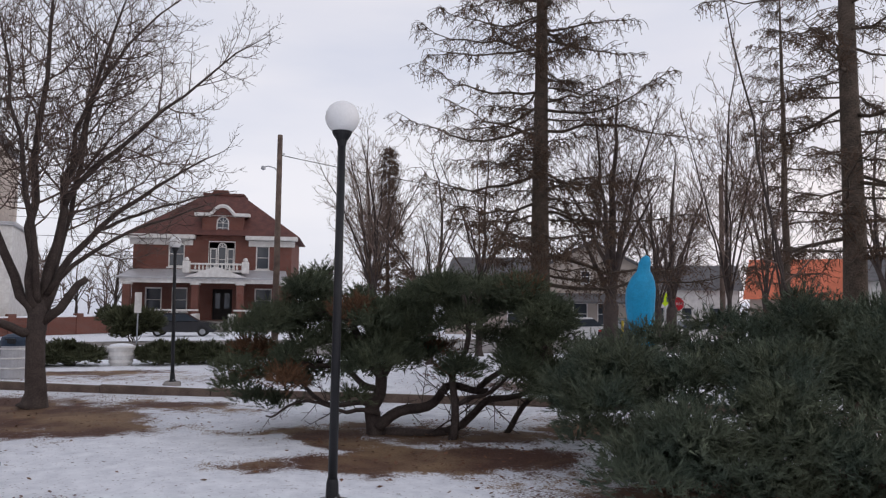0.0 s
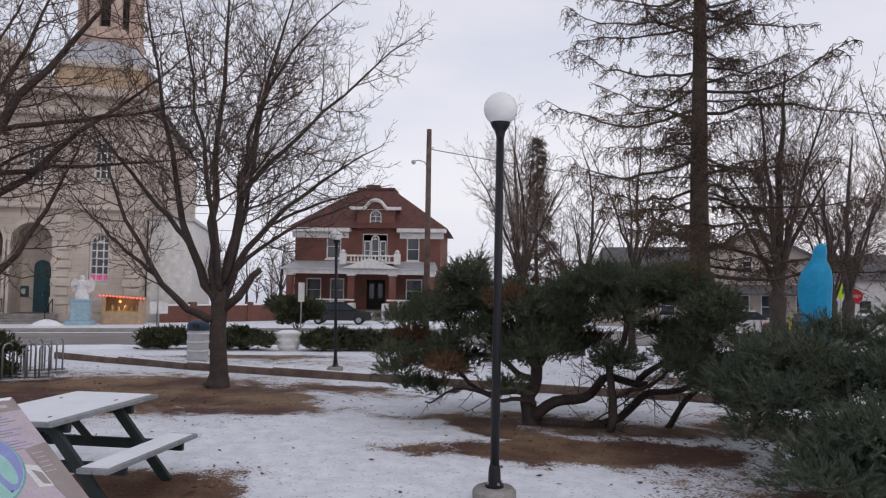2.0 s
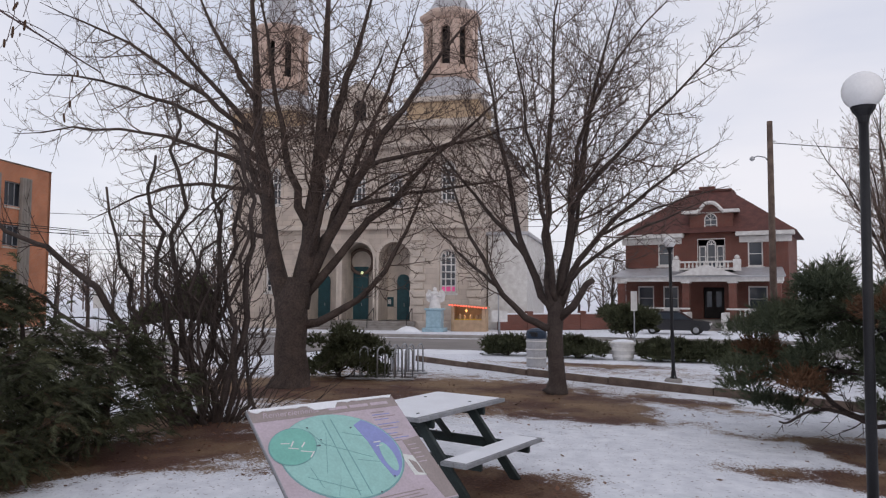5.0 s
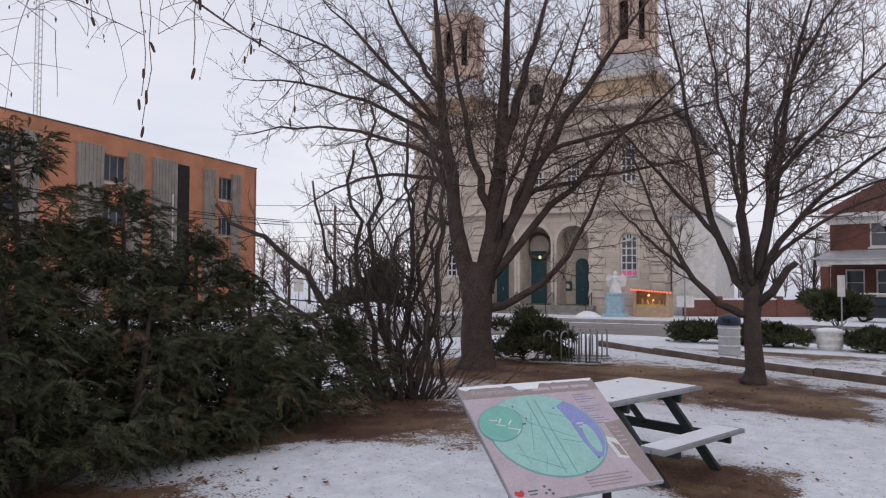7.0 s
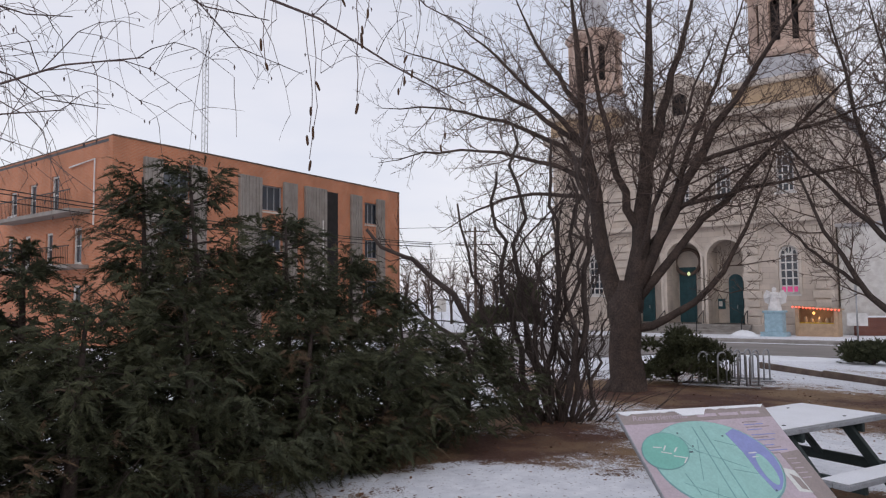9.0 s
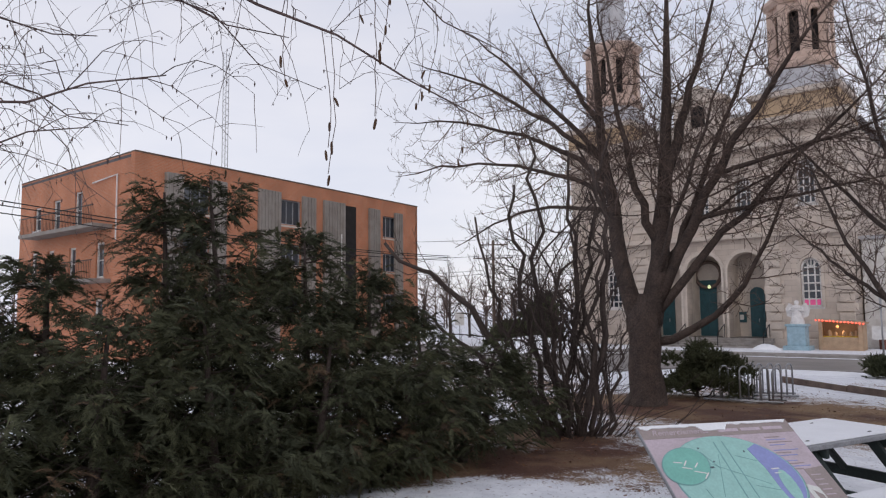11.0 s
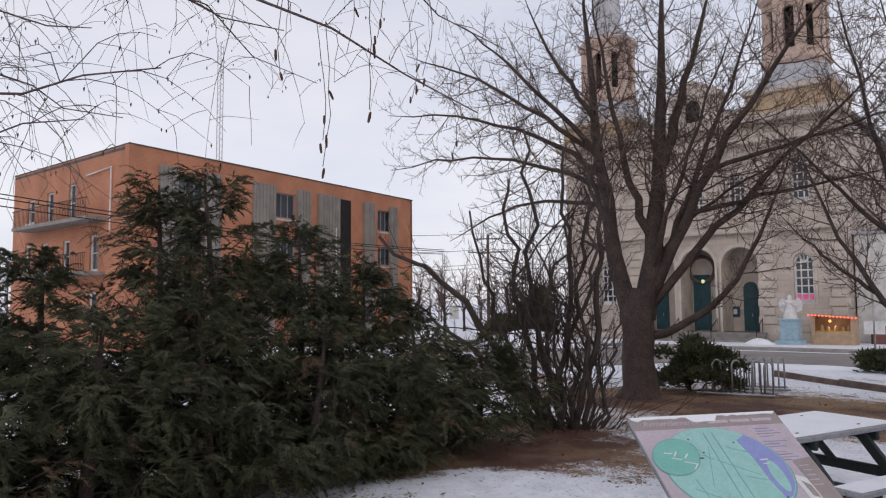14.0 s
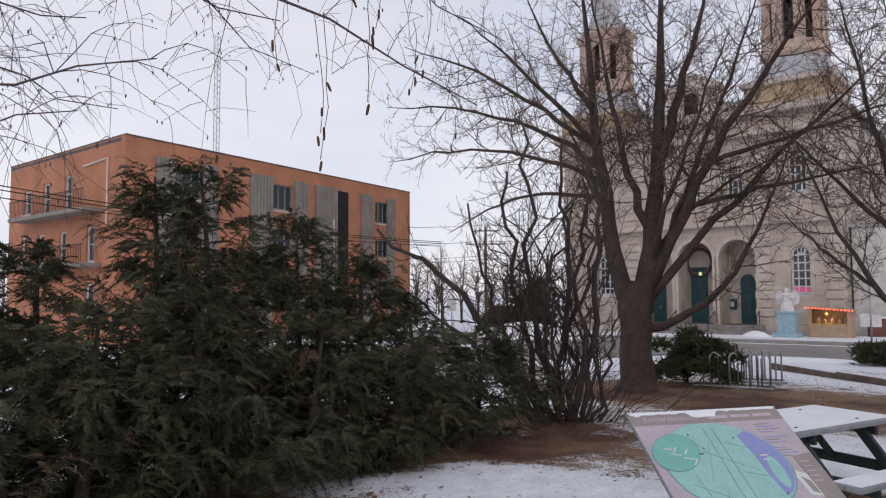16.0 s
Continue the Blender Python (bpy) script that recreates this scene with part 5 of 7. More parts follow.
def larch(at, height, r, crown, low, seed, label, count=100, taper=0.75, hang=1.0):
    rnd = random.Random(seed)
    la = thing("larch_tree", label, "tree", (*at, ground_z(*at) - 0.05), 0, "larches")
    part("trunk", Mesh().tube([(rnd.gauss(0, 0.02), rnd.gauss(0, 0.02), height * k / 9) for k in range(10)], [r * (1.25 if k == 0 else 1 - 0.85 * k / 9) for k in range(10)], 12), LARCH_BARK, la, smooth=True)
    br, tw = Twigs(), Twigs()
    cs, ds = [], []
    for k in range(count):
        z = low + (height - low) * (k / count) ** 1.05
        a = k * 2.4 + rnd.uniform(-0.9, 0.9)
        L = crown * (1 - taper * (z - low) / (height - low)) * rnd.choice((rnd.uniform(0.3, 0.7), rnd.uniform(0.7, 1.15)))
        d = Vector((math.cos(a), math.sin(a), 0))
        side = d.cross(Vector((0, 0, 1)))
        line = arc3((0, 0, z), d * L * 0.5 + side * L * rnd.gauss(0, 0.06) + Vector((0, 0, z + L * rnd.uniform(-0.12, 0.04))), d * L + side * L * rnd.gauss(0, 0.12) + Vector((0, 0, z + L * rnd.uniform(-0.06, 0.16))), 9, 0.012, rnd)
        br.add(line, 0.012 + 0.011 * L, 0.008)
        for i in range(int(11 + 9 * L)):
            g = rnd.uniform(0.12, 1.0) * 8
            j = min(7, int(g))
            p = line[j].lerp(line[j + 1], g - j)
            l2 = rnd.uniform(0.3, 1.35) * (0.35 + 0.4 * L / crown) * (1.35 - 0.6 * g / 8)
            w = (d * rnd.uniform(0.3, 0.9) + side * rnd.choice((-1, 1)) * rnd.uniform(0.4, 0.9) + Vector((0, 0, rnd.uniform(-0.55, 0.4)))).normalized()
            sub = arc3(p, p + w * l2 * 0.55, p + w * l2 + Vector((0, 0, -0.2 * l2)), 4, 0.03, rnd)
            br.add(sub, 0.009, 0.005)
            for _ in range(int(rnd.uniform(2, 5) * hang)):
                q = sub[rnd.randint(1, 3)].lerp(sub[rnd.randint(0, 3)], 0.4)
                l3 = rnd.uniform(0.08, 0.36)
                tip = q + Vector((rnd.gauss(0, 0.11), rnd.gauss(0, 0.11), -l3 * rnd.uniform(0.3, 1)))
                tw.add([q, q.lerp(tip, 0.5) + Vector((rnd.gauss(0, 0.025), rnd.gauss(0, 0.025), 0)), tip], 0.0075, 0.004)
                for f in (0.4, 0.9):
                    cs.append(q.lerp(tip, f))
                    ds.append((rnd.gauss(0, 1), rnd.gauss(0, 1), -0.3))
    br.link("branch_work", LARCH_BARK, la)
    tw.link("hanging_growth", LARCH_TWIG, la)
    c, t = needles(np.array(cs), np.array(ds), 1, 0.05, 0.026, 1.4)
    tagged(from_arrays("cone_cover", c, t, LARCH_TWIG, la, "small brown cones and spurs"), kind="stuff")


larch((0.05, 18.7), 17, 0.27, 4.4, 2.6, 1, "tall bare larch with drooping cone-hung branches", 130, 0.75, 1.5)
larch((6.1, 15.6), 17, 0.25, 4.0, 3.0, 2, "tall bare larch with a rough brown trunk", 80, 0.75, 1.2)
larch((7.5, 23.4), 12, 0.15, 2.8, 1.8, 3, "slender bare larch behind the shrubs", 34, 0.75, 1.2)
larch((-6.5, 32.1), 9.3, 0.13, 1.5, 1.2, 4, "narrow brown conifer beyond the pines", 80, 0.9, 2.0)


def stem_line(a, c, bow):
    """A smoothly winding stem."""
    a, c, bow = Vector(a), Vector(c), Vector(bow)
    k = (c - a).length * 0.045
    p = 7 * (a.x + c.x + c.z)
    return [a.lerp(c, f) + bow * math.sin(math.pi * f) + Vector((math.sin(9 * f + p), math.cos(8 * f + 2 * p), math.sin(11 * f + 3 * p))) * k * min(1, 3 * f) for f in (i / 15 for i in range(16))]


def foliage_tree(name, label, category, at, clumps, tufts, count, length, width, mat, bark_mat, stems, dead=None, turn=0.0, group="", shoot=0.14):
    """clumps: (x, y, z, rx, ry, rz, dead?) pads of shoots; stems: (start, end, bow, r0, r1)."""
    tr = thing(name, label, category, (*at, ground_z(*at) - 0.04), turn, group)
    for a, c, bow, r0, r1 in stems:
        ln = stem_line(a, c, bow)
        part("stem", Mesh().tube(ln, [r0 + (r1 - r0) * i / 15 for i in range(16)], 8), bark_mat, tr, smooth=True)
    for is_dead in (False, True):
        cs, ds, cc = [], [], []
        for x, y, z, rx, ry, rz, dd in clumps:
            if bool(dd) != is_dead:
                continue
            n = int(tufts * (rx * ry + rx * rz + ry * rz) ** 0.9)
            u = rng.normal(size=(n, 3))
            u /= np.linalg.norm(u, axis=1, keepdims=True)
            u[:, 2] = np.where((u[:, 2] < -0.3), -u[:, 2] * 0.6, u[:, 2])
            rad = rng.uniform(0.35, 0.95, (n, 1)) ** 0.6
            lump = np.array([1 + 0.35 * noise.noise((a * 2.1 + x, c * 2.1 + y, e * 2.1 + z)) for a, c, e in u])[:, None]
            cs.append(np.array([[x, y, z]]) + u * rad * lump * np.array([[rx, ry, rz]]))
            cc.append((np.array([[x, y, z]]) + u * rad * 0.7 * np.array([[rx, ry, rz]]))[:n // 3])
            ds.append(u * np.array([[1, 1, 0.7]]) + rng.normal(size=(n, 3)) * 0.28 + np.array([[0, 0, 0.45]]))
        if cs:
            v, t = brushes(np.concatenate(cs), np.concatenate(ds), shoot, count, length, width)
            v2, t2 = brushes(np.concatenate(cc), np.concatenate(ds)[:sum(len(q) for q in cc)], shoot * 1.2, 9, length * 2.0, width * 3.2)
            v, t = np.concatenate([v, v2]), np.concatenate([t, t2 + len(v)])
            from_arrays("dead_foliage" if is_dead else "foliage", v, t, dead if is_dead else mat, tr, "browned needles" if is_dead else "")
    return tr


rp = random.Random(3)
pads = []
TOP_X = [-2.15, -1.65, -1.2, -0.9, -0.55, 0.1, 0.6, 1.25, 1.7, 2.2, 2.6, 3.0, 3.3]
TOP_Z = [1.75, 2.0, 2.15, 2.7, 2.3, 2.1, 2.35, 2.62, 2.5, 2.55, 2.1, 1.6, 1.0]
for k in range(160):
    x = rp.uniform(-1.95, 3.15)
    top = float(np.interp(x, TOP_X, TOP_Z)) - 0.42
    low = float(np.interp(x, [-2.0, -1.2, -0.6, 1.6, 2.3, 3.2], [0.3, 0.7, 1.0, 0.95, 0.5, 0.3]))
    z = top if rp.random() < 0.4 else rp.uniform(min(low, top), top)
    pads.append((x, rp.uniform(-0.8, 1.3), z, rp.uniform(0.2, 0.36), rp.uniform(0.24, 0.42), rp.uniform(0.18, 0.32), rp.random() < 0.07))
pads += [(-0.88, 0.1, 2.3, 0.16, 0.18, 0.3, False), (-0.1, -0.7, 1.0, 0.34, 0.3, 0.3, False), (-0.2, -0.6, 0.6, 0.26, 0.25, 0.2, False), (-1.85, -0.1, 1.2, 0.3, 0.3, 0.3, True), (-1.95, 0, 0.75, 0.3, 0.3, 0.25, True),
         (-1.5, 0.1, 0.4, 0.4, 0.3, 0.14, False), (-1.9, 0.1, 0.45, 0.35, 0.3, 0.16, False), (1.1, 0.2, 0.9, 0.3, 0.3, 0.18, True), (2.7, 0.2, 0.7, 0.45, 0.45, 0.4, False), (3.0, 0.5, 0.5, 0.4, 0.45, 0.35, False)]
stems_p = [((0, 0, 0), (0.1, 0.1, 1.0), (-0.06, 0, 0), 0.13, 0.08), ((0.05, 0.05, 0.9), (-0.85, 0.1, 2.4), (-0.1, 0, 0), 0.07, 0.025), ((0.1, 0.1, 0.9), (0.9, 0.4, 2.2), (0.05, 0, 0.1), 0.065, 0.025), ((0.05, -0.05, 0.15), (1.6, 0.3, 0.75), (0, 0.1, 0.12), 0.085, 0.05), ((0.1, 0.05, 0.05), (2.9, 0.6, 1.3), (0.1, -0.1, -0.3), 0.075, 0.03),
           ((1.5, 0.3, 0.7), (2.4, 0.5, 2.2), (0.2, 0, 0), 0.05, 0.02), ((0, 0, 0.45), (-1.8, 0, 0.95), (0, 0, -0.1), 0.045, 0.015), ((0, 0, 0.7), (-1.7, 0.2, 1.6), (0, 0, -0.12), 0.05, 0.018), ((1.15, -0.2, 0), (1.25, 0.1, 2.3), (0.06, 0, 0), 0.06, 0.03), ((1.2, -0.1, 0.5), (2.3, -0.2, 1.3), (0, 0, -0.1), 0.035, 0.015), ((0.1, -0.1, 0.35), (-1.6, -0.3, 0.35), (0, 0, 0.1), 0.035, 0.012), ((1.9, 0.5, 0), (2.6, 0.6, 1.4), (0.1, 0, 0), 0.05, 0.02)]
tree_p = foliage_tree("pine_tree", "low spreading dark green pine with twisted trunks", "tree", (-2.5, 11.15), pads, 400, 26, 0.055, 0.0066, PINE, BARK, stems_p, dead=PINE_DEAD, shoot=0.15)
tw = Twigs()
rp = random.Random(9)
for a, c, bow, r0, r1 in stems_p:
    grow(tw, stem_line(a, c, bow), r0 * 0.5, 2, 4, rp, 0.16, 0.38, 0.1, 0.2, (35, 70), 0.005)
tagged(tw.link("dead_twig_work", BARK, tree_p), kind="stuff")

pads = []
rp = random.Random(13)
for k in range(95):
    a, q = rp.uniform(0, 2 * math.pi), math.sqrt(rp.random())
    x, y = 3.55 * q * math.cos(a), 1.75 * q * math.sin(a)
    top = 2.05 * math.sqrt(max(0.05, 1 - (x / 3.9) ** 2 * 0.8 - (y / 2.1) ** 2 * 0.75))
    pads.append((x, y, top * rp.uniform(0.5, 0.98), rp.uniform(0.4, 0.62), rp.uniform(0.36, 0.55), rp.uniform(0.26, 0.4), False))
pads += [(-3.35, -0.6, 0.55, 0.4, 0.4, 0.4, False), (-3.2, -0.9, 0.9, 0.35, 0.4, 0.35, False), (-2.9, -1.0, 0.5, 0.45, 0.4, 0.4, False), (-3.0, 0, 1.0, 0.4, 0.4, 0.4, False)]
for k in range(34):
    x = rp.uniform(-3.1, 3.6)
    pads.append((x, -1.2 - 0.75 * math.sqrt(max(0, 1 - (x / 3.9) ** 2)) + rp.uniform(0, 0.4), rp.uniform(0.12, 1.05), 0.42, 0.36, 0.34, False))
for k in range(16):
    pads.append((-3.0 + 0.45 * k, -1.95 + 0.1 * math.sin(k), rp.uniform(0.3, 0.8), 0.5, 0.42, 0.42, False))
foliage_tree("mountain_pine", "broad bushy dark green mountain pine mound", "shrub", (3.75, 9.35), pads, 320, 26, 0.055, 0.0075, MUGO, BARK,
             [((rp.gauss(0, 0.5), 0, 0), (rp.uniform(-2.8, 2.8), rp.uniform(-1, 1), 1.2), (0, 0, -0.2), 0.06, 0.02) for _ in range(9)])

# hedge of cedars beside the lawn: each a leaning cone of flat sprays
CEDARS = [(-9.0, 0.02, 3.5, 1.1), (-9.0, 0.7, 3.55, 1.15), (-9.35, 1.6, 3.0, 1.1), (-9.7, 2.4, 2.65, 1.05), (-9.95, 3.3, 2.05, 1.0), (-10.2, 4.2, 1.5, 0.85), (-8.3, -1.1, 2.6, 1.1), (-8.0, -2.0, 2.7, 1.1), (-7.7, -3.0, 2.9, 1.2),
          (-7.8, 0.5, 2.0, 1.05), (-8.3, 1.5, 1.75, 1.0), (-8.9, 2.6, 1.35, 0.9), (-7.15, -0.55, 1.9, 1.05), (-6.8, -1.6, 2.0, 1.1), (-9.4, 3.6, 0.95, 0.7)]


def cedar(x, y, h, r, seed):
    rnd = random.Random(seed)
    ce = thing("cedar_tree", "dark green cedar with drooping flat sprays, in a ragged hedge", "tree", (x, y, ground_z(x, y) - 0.04), rnd.uniform(0, 360), "cedars of the hedge")
    lean = (rnd.gauss(0, 0.12), rnd.gauss(0, 0.12))
    part("trunk", Mesh().tube([(lean[0] * k / 5, lean[1] * k / 5, h * 0.97 * k / 5) for k in range(6)], [0.07 * (1 - 0.9 * k / 5) + 0.006 for k in range(6)], 7), BARK, ce, smooth=True)
    tw = Twigs()
    cs, ds, cb, db = [], [], [], []
    for k in range(int(36 * h)):
        f = rnd.random() ** 1.15 * 0.97
        z = 0.05 + f * h
        a = rnd.uniform(0, 2 * math.pi)
        L = (r * (1 - f) ** 0.8 + 0.12) * rnd.choice((rnd.uniform(0.55, 0.95), rnd.uniform(0.85, 1.3)))
        d = Vector((math.cos(a), math.sin(a), 0))
        base = Vector((lean[0] * f, lean[1] * f, z))
        up = rnd.uniform(0.15, 0.7) * L
        line = arc3(base, base + d * L * 0.55 + Vector((0, 0, up * 0.3)), base + d * L + Vector((0, 0, up)), 6, 0.02, rnd)
        tw.add(line, 0.012, 0.003)
        # a few plumes at the end of each bough, the rest along its outer half
        brown = rnd.random() < 0.05
        for i in range(int(10 + 20 * L)):
            g = 1 - 0.8 * rnd.random() ** 1.3
            j = min(4, int(g * 5))
            p = line[j].lerp(line[j + 1], g * 5 - j) + Vector((rnd.gauss(0, 0.06), rnd.gauss(0, 0.06), rnd.gauss(0, 0.04)))
            w = d * rnd.uniform(0.5, 1.1) + Vector((rnd.gauss(0, 0.55), rnd.gauss(0, 0.55), rnd.gauss(0.12, 0.35) + 0.5 * max(0.0, f - 0.6)))
            if brown or rnd.random() < 0.03:
                cb.append(p)
                db.append(w)
            else:
                cs.append(p)
                ds.append(w)
    tw.link("branch_work", BARK, ce)
    v, t = fronds(np.array(cs), np.array(ds), 0.21, 26, 0.013, 0.45)
    from_arrays("foliage", v, t, CEDAR, ce)
    v, t = fronds(np.array(cb), np.array(db), 0.18, 22, 0.009, 0.5)
    from_arrays("browned_foliage", v, t, CEDAR_BROWN, ce, "browned sprays")


for i, c in enumerate(CEDARS):
    cedar(*c, 100 + i)


def leafy(name, label, at, clumps, group="", tufts=320, count=14, length=0.05, width=0.015):
    stems = [((rng.uniform(-0.1, 0.1), rng.uniform(-0.1, 0.1), 0), (x * 0.8, y * 0.8, z), (0, 0, 0), 0.025, 0.008) for x, y, z, *_ in clumps[:8]]
    return foliage_tree(name, label, "shrub", at, clumps, tufts, count, length, width, YEW, BARK, stems, group=group, shoot=length * 1.6)


rs = random.Random(5)
leafy("evergreen_shrub", "rounded dark evergreen shrub at the foot of a tree", (-14.95, 11.75), [(rs.gauss(0, 0.42), rs.gauss(0, 0.36), rs.uniform(0.2, 1.0), 0.36, 0.34, 0.32, False) for _ in range(38)] + [(0.1, 0, 1.15, 0.4, 0.4, 0.3, False)])
leafy("round_bush", "large round dark clipped bush", (-20.3, 35.3), [(rs.gauss(0, 0.4), rs.gauss(0, 0.4), rs.uniform(0.4, 1.5), 0.66, 0.62, 0.55, False) for _ in range(18)], tufts=110, length=0.17, width=0.05)
for x, y, n in ((-17.2, 21.0, 1), (-15.9, 21.5, 1), (-14.7, 21.9, 1), (-12.2, 22.9, 1), (-11.2, 23.4, 1), (-10.2, 23.9, 1), (-9.2, 24.3, 1)):
    leafy("hedge_shrub", "low dark green clipped shrub in a broken row", (x, y), [(rs.gauss(0, 0.42), rs.gauss(0, 0.25), rs.uniform(0.12, 0.5), 0.42, 0.36, 0.28, False) for _ in range(15)], "low street hedge", tufts=150, length=0.1, width=0.03)
leafy("domed_bush", "wide dark domed evergreen across the street", (-44.7, 21.4), [(rs.gauss(0, 0.7), y, rs.uniform(0.1, 0.6) + 0.45 * (1 - (y / 2.4) ** 2), 0.8, 0.7, 0.55, False) for y in (rs.uniform(-2.1, 1.9) for _ in range(30))], tufts=70, length=0.3, width=0.1)
leafy("domed_bush", "tall dark evergreen beside the church", (-49.0, 24.5), [(rs.gauss(0, 0.6), rs.gauss(0, 0.6), 0.6 + k * 0.26, 0.95 - k * 0.07, 0.95 - k * 0.07, 0.55, False) for k in range(11)], tufts=70, length=0.3, width=0.1)

# thin saplings that rise out of the pine mound
for x, y, h, dx in ((3.0, 9.4, 3.2, -0.5), (4.45, 9.6, 7.5, 0.25), (4.75, 9.2, 6.5, -0.4), (3.4, 11.0, 6.5, -0.9)):
    bare_tree("sapling", "thin grey leafless sapling among the pines", (x, y), 0, 0.03, 0.9, [limb3(0, 0.85, dx * 0.5 + 0.1, h * 0.5, dx, h, 0.1, 0.028), limb3(0, 0.9, dx * 0.5 + 0.2, h * 0.4, dx + 0.5, h * 0.7, 0.2, 0.016)], int(x * 100), gap=0.4, share=0.22, deepest=2, flare=1.1, group="saplings", twig=PALE_TWIG)


def simple_tree(at, h, r, spread, seed, label, deepest=4, gap=0.42, name="bare_tree", group="street trees", twig=None):
    rnd = random.Random(seed)
    fork = h * rnd.uniform(0.2, 0.3)
    limbs = [limb3(0, fork * 0.95, rnd.gauss(0, 0.15), h * 0.6, rnd.gauss(0, 0.4), h, rnd.gauss(0, 0.3), r * 0.7)]
    for k in range(7):
        a = k * 0.9 + rnd.uniform(-0.3, 0.3)
        q = spread * rnd.uniform(0.55, 1)
        x, y = q * math.cos(a), q * math.sin(a)
        h0, h1 = fork * rnd.uniform(0.85, 1.5), h * rnd.uniform(0.6, 0.95)
        limbs.append(((0, 0, h0), (x * 0.42, y * 0.42, h0 + (h1 - h0) * 0.5), (x, y, h1), r * 0.34))
    return bare_tree(name, label, at, 0, r, fork, limbs, seed, gap=gap * 0.8, share=0.4, deepest=deepest, group=group, thin=0.007, twig=twig, spread=(25, 48), rise=0.2)


simple_tree((2.75, 27.5), 10.5, 0.27, 3.0, 31, "large bare street tree with a dark trunk", 4, 0.3)
simple_tree((6.6, 36), 10, 0.24, 3.6, 32, "bare dark-limbed tree by the crossing", 4, 0.36)
simple_tree((5.0, 30.5), 8, 0.14, 2.4, 33, "bare dark-limbed tree by the crossing", 4, 0.36)
simple_tree((-8.1, 36), 11.5, 0.16, 3.3, 34, "pale bare tree beyond the pines", twig=PALE_TWIG)
simple_tree((-6.0, 27), 8.5, 0.12, 2.5, 35, "pale bare tree beyond the pines", twig=PALE_TWIG)
simple_tree((-3.6, 25), 7.5, 0.1, 2.2, 36, "thin bare tree beyond the pines", twig=PALE_TWIG)
simple_tree((-2.2, 30), 9.5, 0.13, 2.8, 37, "thin bare tree beyond the pines", twig=PALE_TWIG)
simple_tree((12.5, 28), 10, 0.13, 2.6, 38, "thin bare tree beyond the pine mound", 4, 0.5, twig=PALE_TWIG)
simple_tree((5.2, 21), 9, 0.08, 1.6, 39, "thin bare tree beyond the pine mound", 4, 0.4, twig=PALE_TWIG)
simple_tree((9.3, 31), 10.5, 0.12, 2.4, 40, "thin bare tree beyond the pine mound", 4, 0.5, twig=PALE_TWIG)
simple_tree((-34.5, 57), 8, 0.16, 3.0, 41, "bare tree beside the brick house")
simple_tree((-39, 52), 7.5, 0.16, 3.2, 42, "bare tree beside the brick house")
simple_tree((-31, 50), 5, 0.08, 1.8, 43, "small bare tree before the brick house", 3, 0.5)
simple_tree((-62, 22), 7.5, 0.14, 2.8, 44, "bare tree far along the street")
simple_tree((-58, 28), 7, 0.14, 2.8, 45, "bare tree far along the street")
for k, (x, y, h) in enumerate(((-44, 66, 8.5), (-50, 70, 9), (-39, 70, 8), (-56, 62, 8), (-34, 76, 8.5), (-20, 72, 9), (-10, 62, 9.5), (-5, 68, 9), (-66, 34, 8), (-74, 38, 9), (-70, 22, 8), (-78, 30, 9))):
    simple_tree((x, y), h, 0.14, 3.4, 60 + k, "bare brown tree in the back gardens", 4, 0.6, group="garden trees", twig=PALE_TWIG)
simple_tree((20, 40), 9, 0.16, 3.2, 46, "bare tree down the street")


def far_woods():
    """A ragged belt of bare woods that closes the distance."""
    rnd = random.Random(77)
    mb = Mesh()
    for k in range(620):
        a = rnd.uniform(0, 2 * math.pi)
        d = rnd.uniform(105, 150)
        x, y = d * math.cos(a), d * math.sin(a)
        h = rnd.uniform(5, 10)
        z = -1.4
        mb.tube([(x, y, z), (x + rnd.gauss(0, 0.3), y, z + h)], [0.16, 0.03], 3, False)
        for _ in range(26):
            p = Vector((x, y, z + h * rnd.uniform(0.15, 0.95)))
            L = h * rnd.uniform(0.15, 0.42)
            w = Vector((rnd.gauss(0, 1), rnd.gauss(0, 1), rnd.uniform(0.2, 1.4))).normalized()
            mb.tube([p, p + w * L], [0.09, 0.04], 3, False)
    ob = part("far_woods", mb, TWIG)
    tagged(ob, "hazy belt of bare trees along the horizon", "woods", kind="stuff")


far_woods()


def litter():
    """Fallen leaves, singly, where the snow is off the ground."""
    n = 26000
    R, A = rng.uniform(3, 24, n), rng.uniform(radians(55), radians(200), n)
    x, y = -0.4 + R * np.cos(A), 0.4 + R * np.sin(A)
    b = bareness(x, y)
    keep = rng.random(n) < np.clip(b * 1.1 + 0.035, 0, 1)
    x, y = x[keep], y[keep]
    z = np.array([ground_z(a, c) for a, c in zip(x, y)]) + 0.012
    n = len(x)
    c = np.stack([x, y, z], 1)
    yaw, s = rng.uniform(0, 6.283, n), rng.uniform(0.018, 0.042, n)
    d = np.stack([np.cos(yaw), np.sin(yaw), rng.uniform(-0.25, 0.45, n)], 1) * s[:, None]
    e = np.stack([-np.sin(yaw), np.cos(yaw), rng.uniform(-0.3, 0.3, n)], 1) * s[:, None] * 0.6
    v = np.stack([c - d, c + e, c + d, c - e], 1).reshape(-1, 3)
    k = np.arange(n)[:, None] * 4
    ob = from_arrays("leaf_litter", v, np.concatenate([k + np.array([[0, 1, 2]]), k + np.array([[0, 2, 3]])]), LEAF)
    tagged(ob, "brown fallen leaves scattered over lawn and snow", "leaves", kind="stuff")


litter()


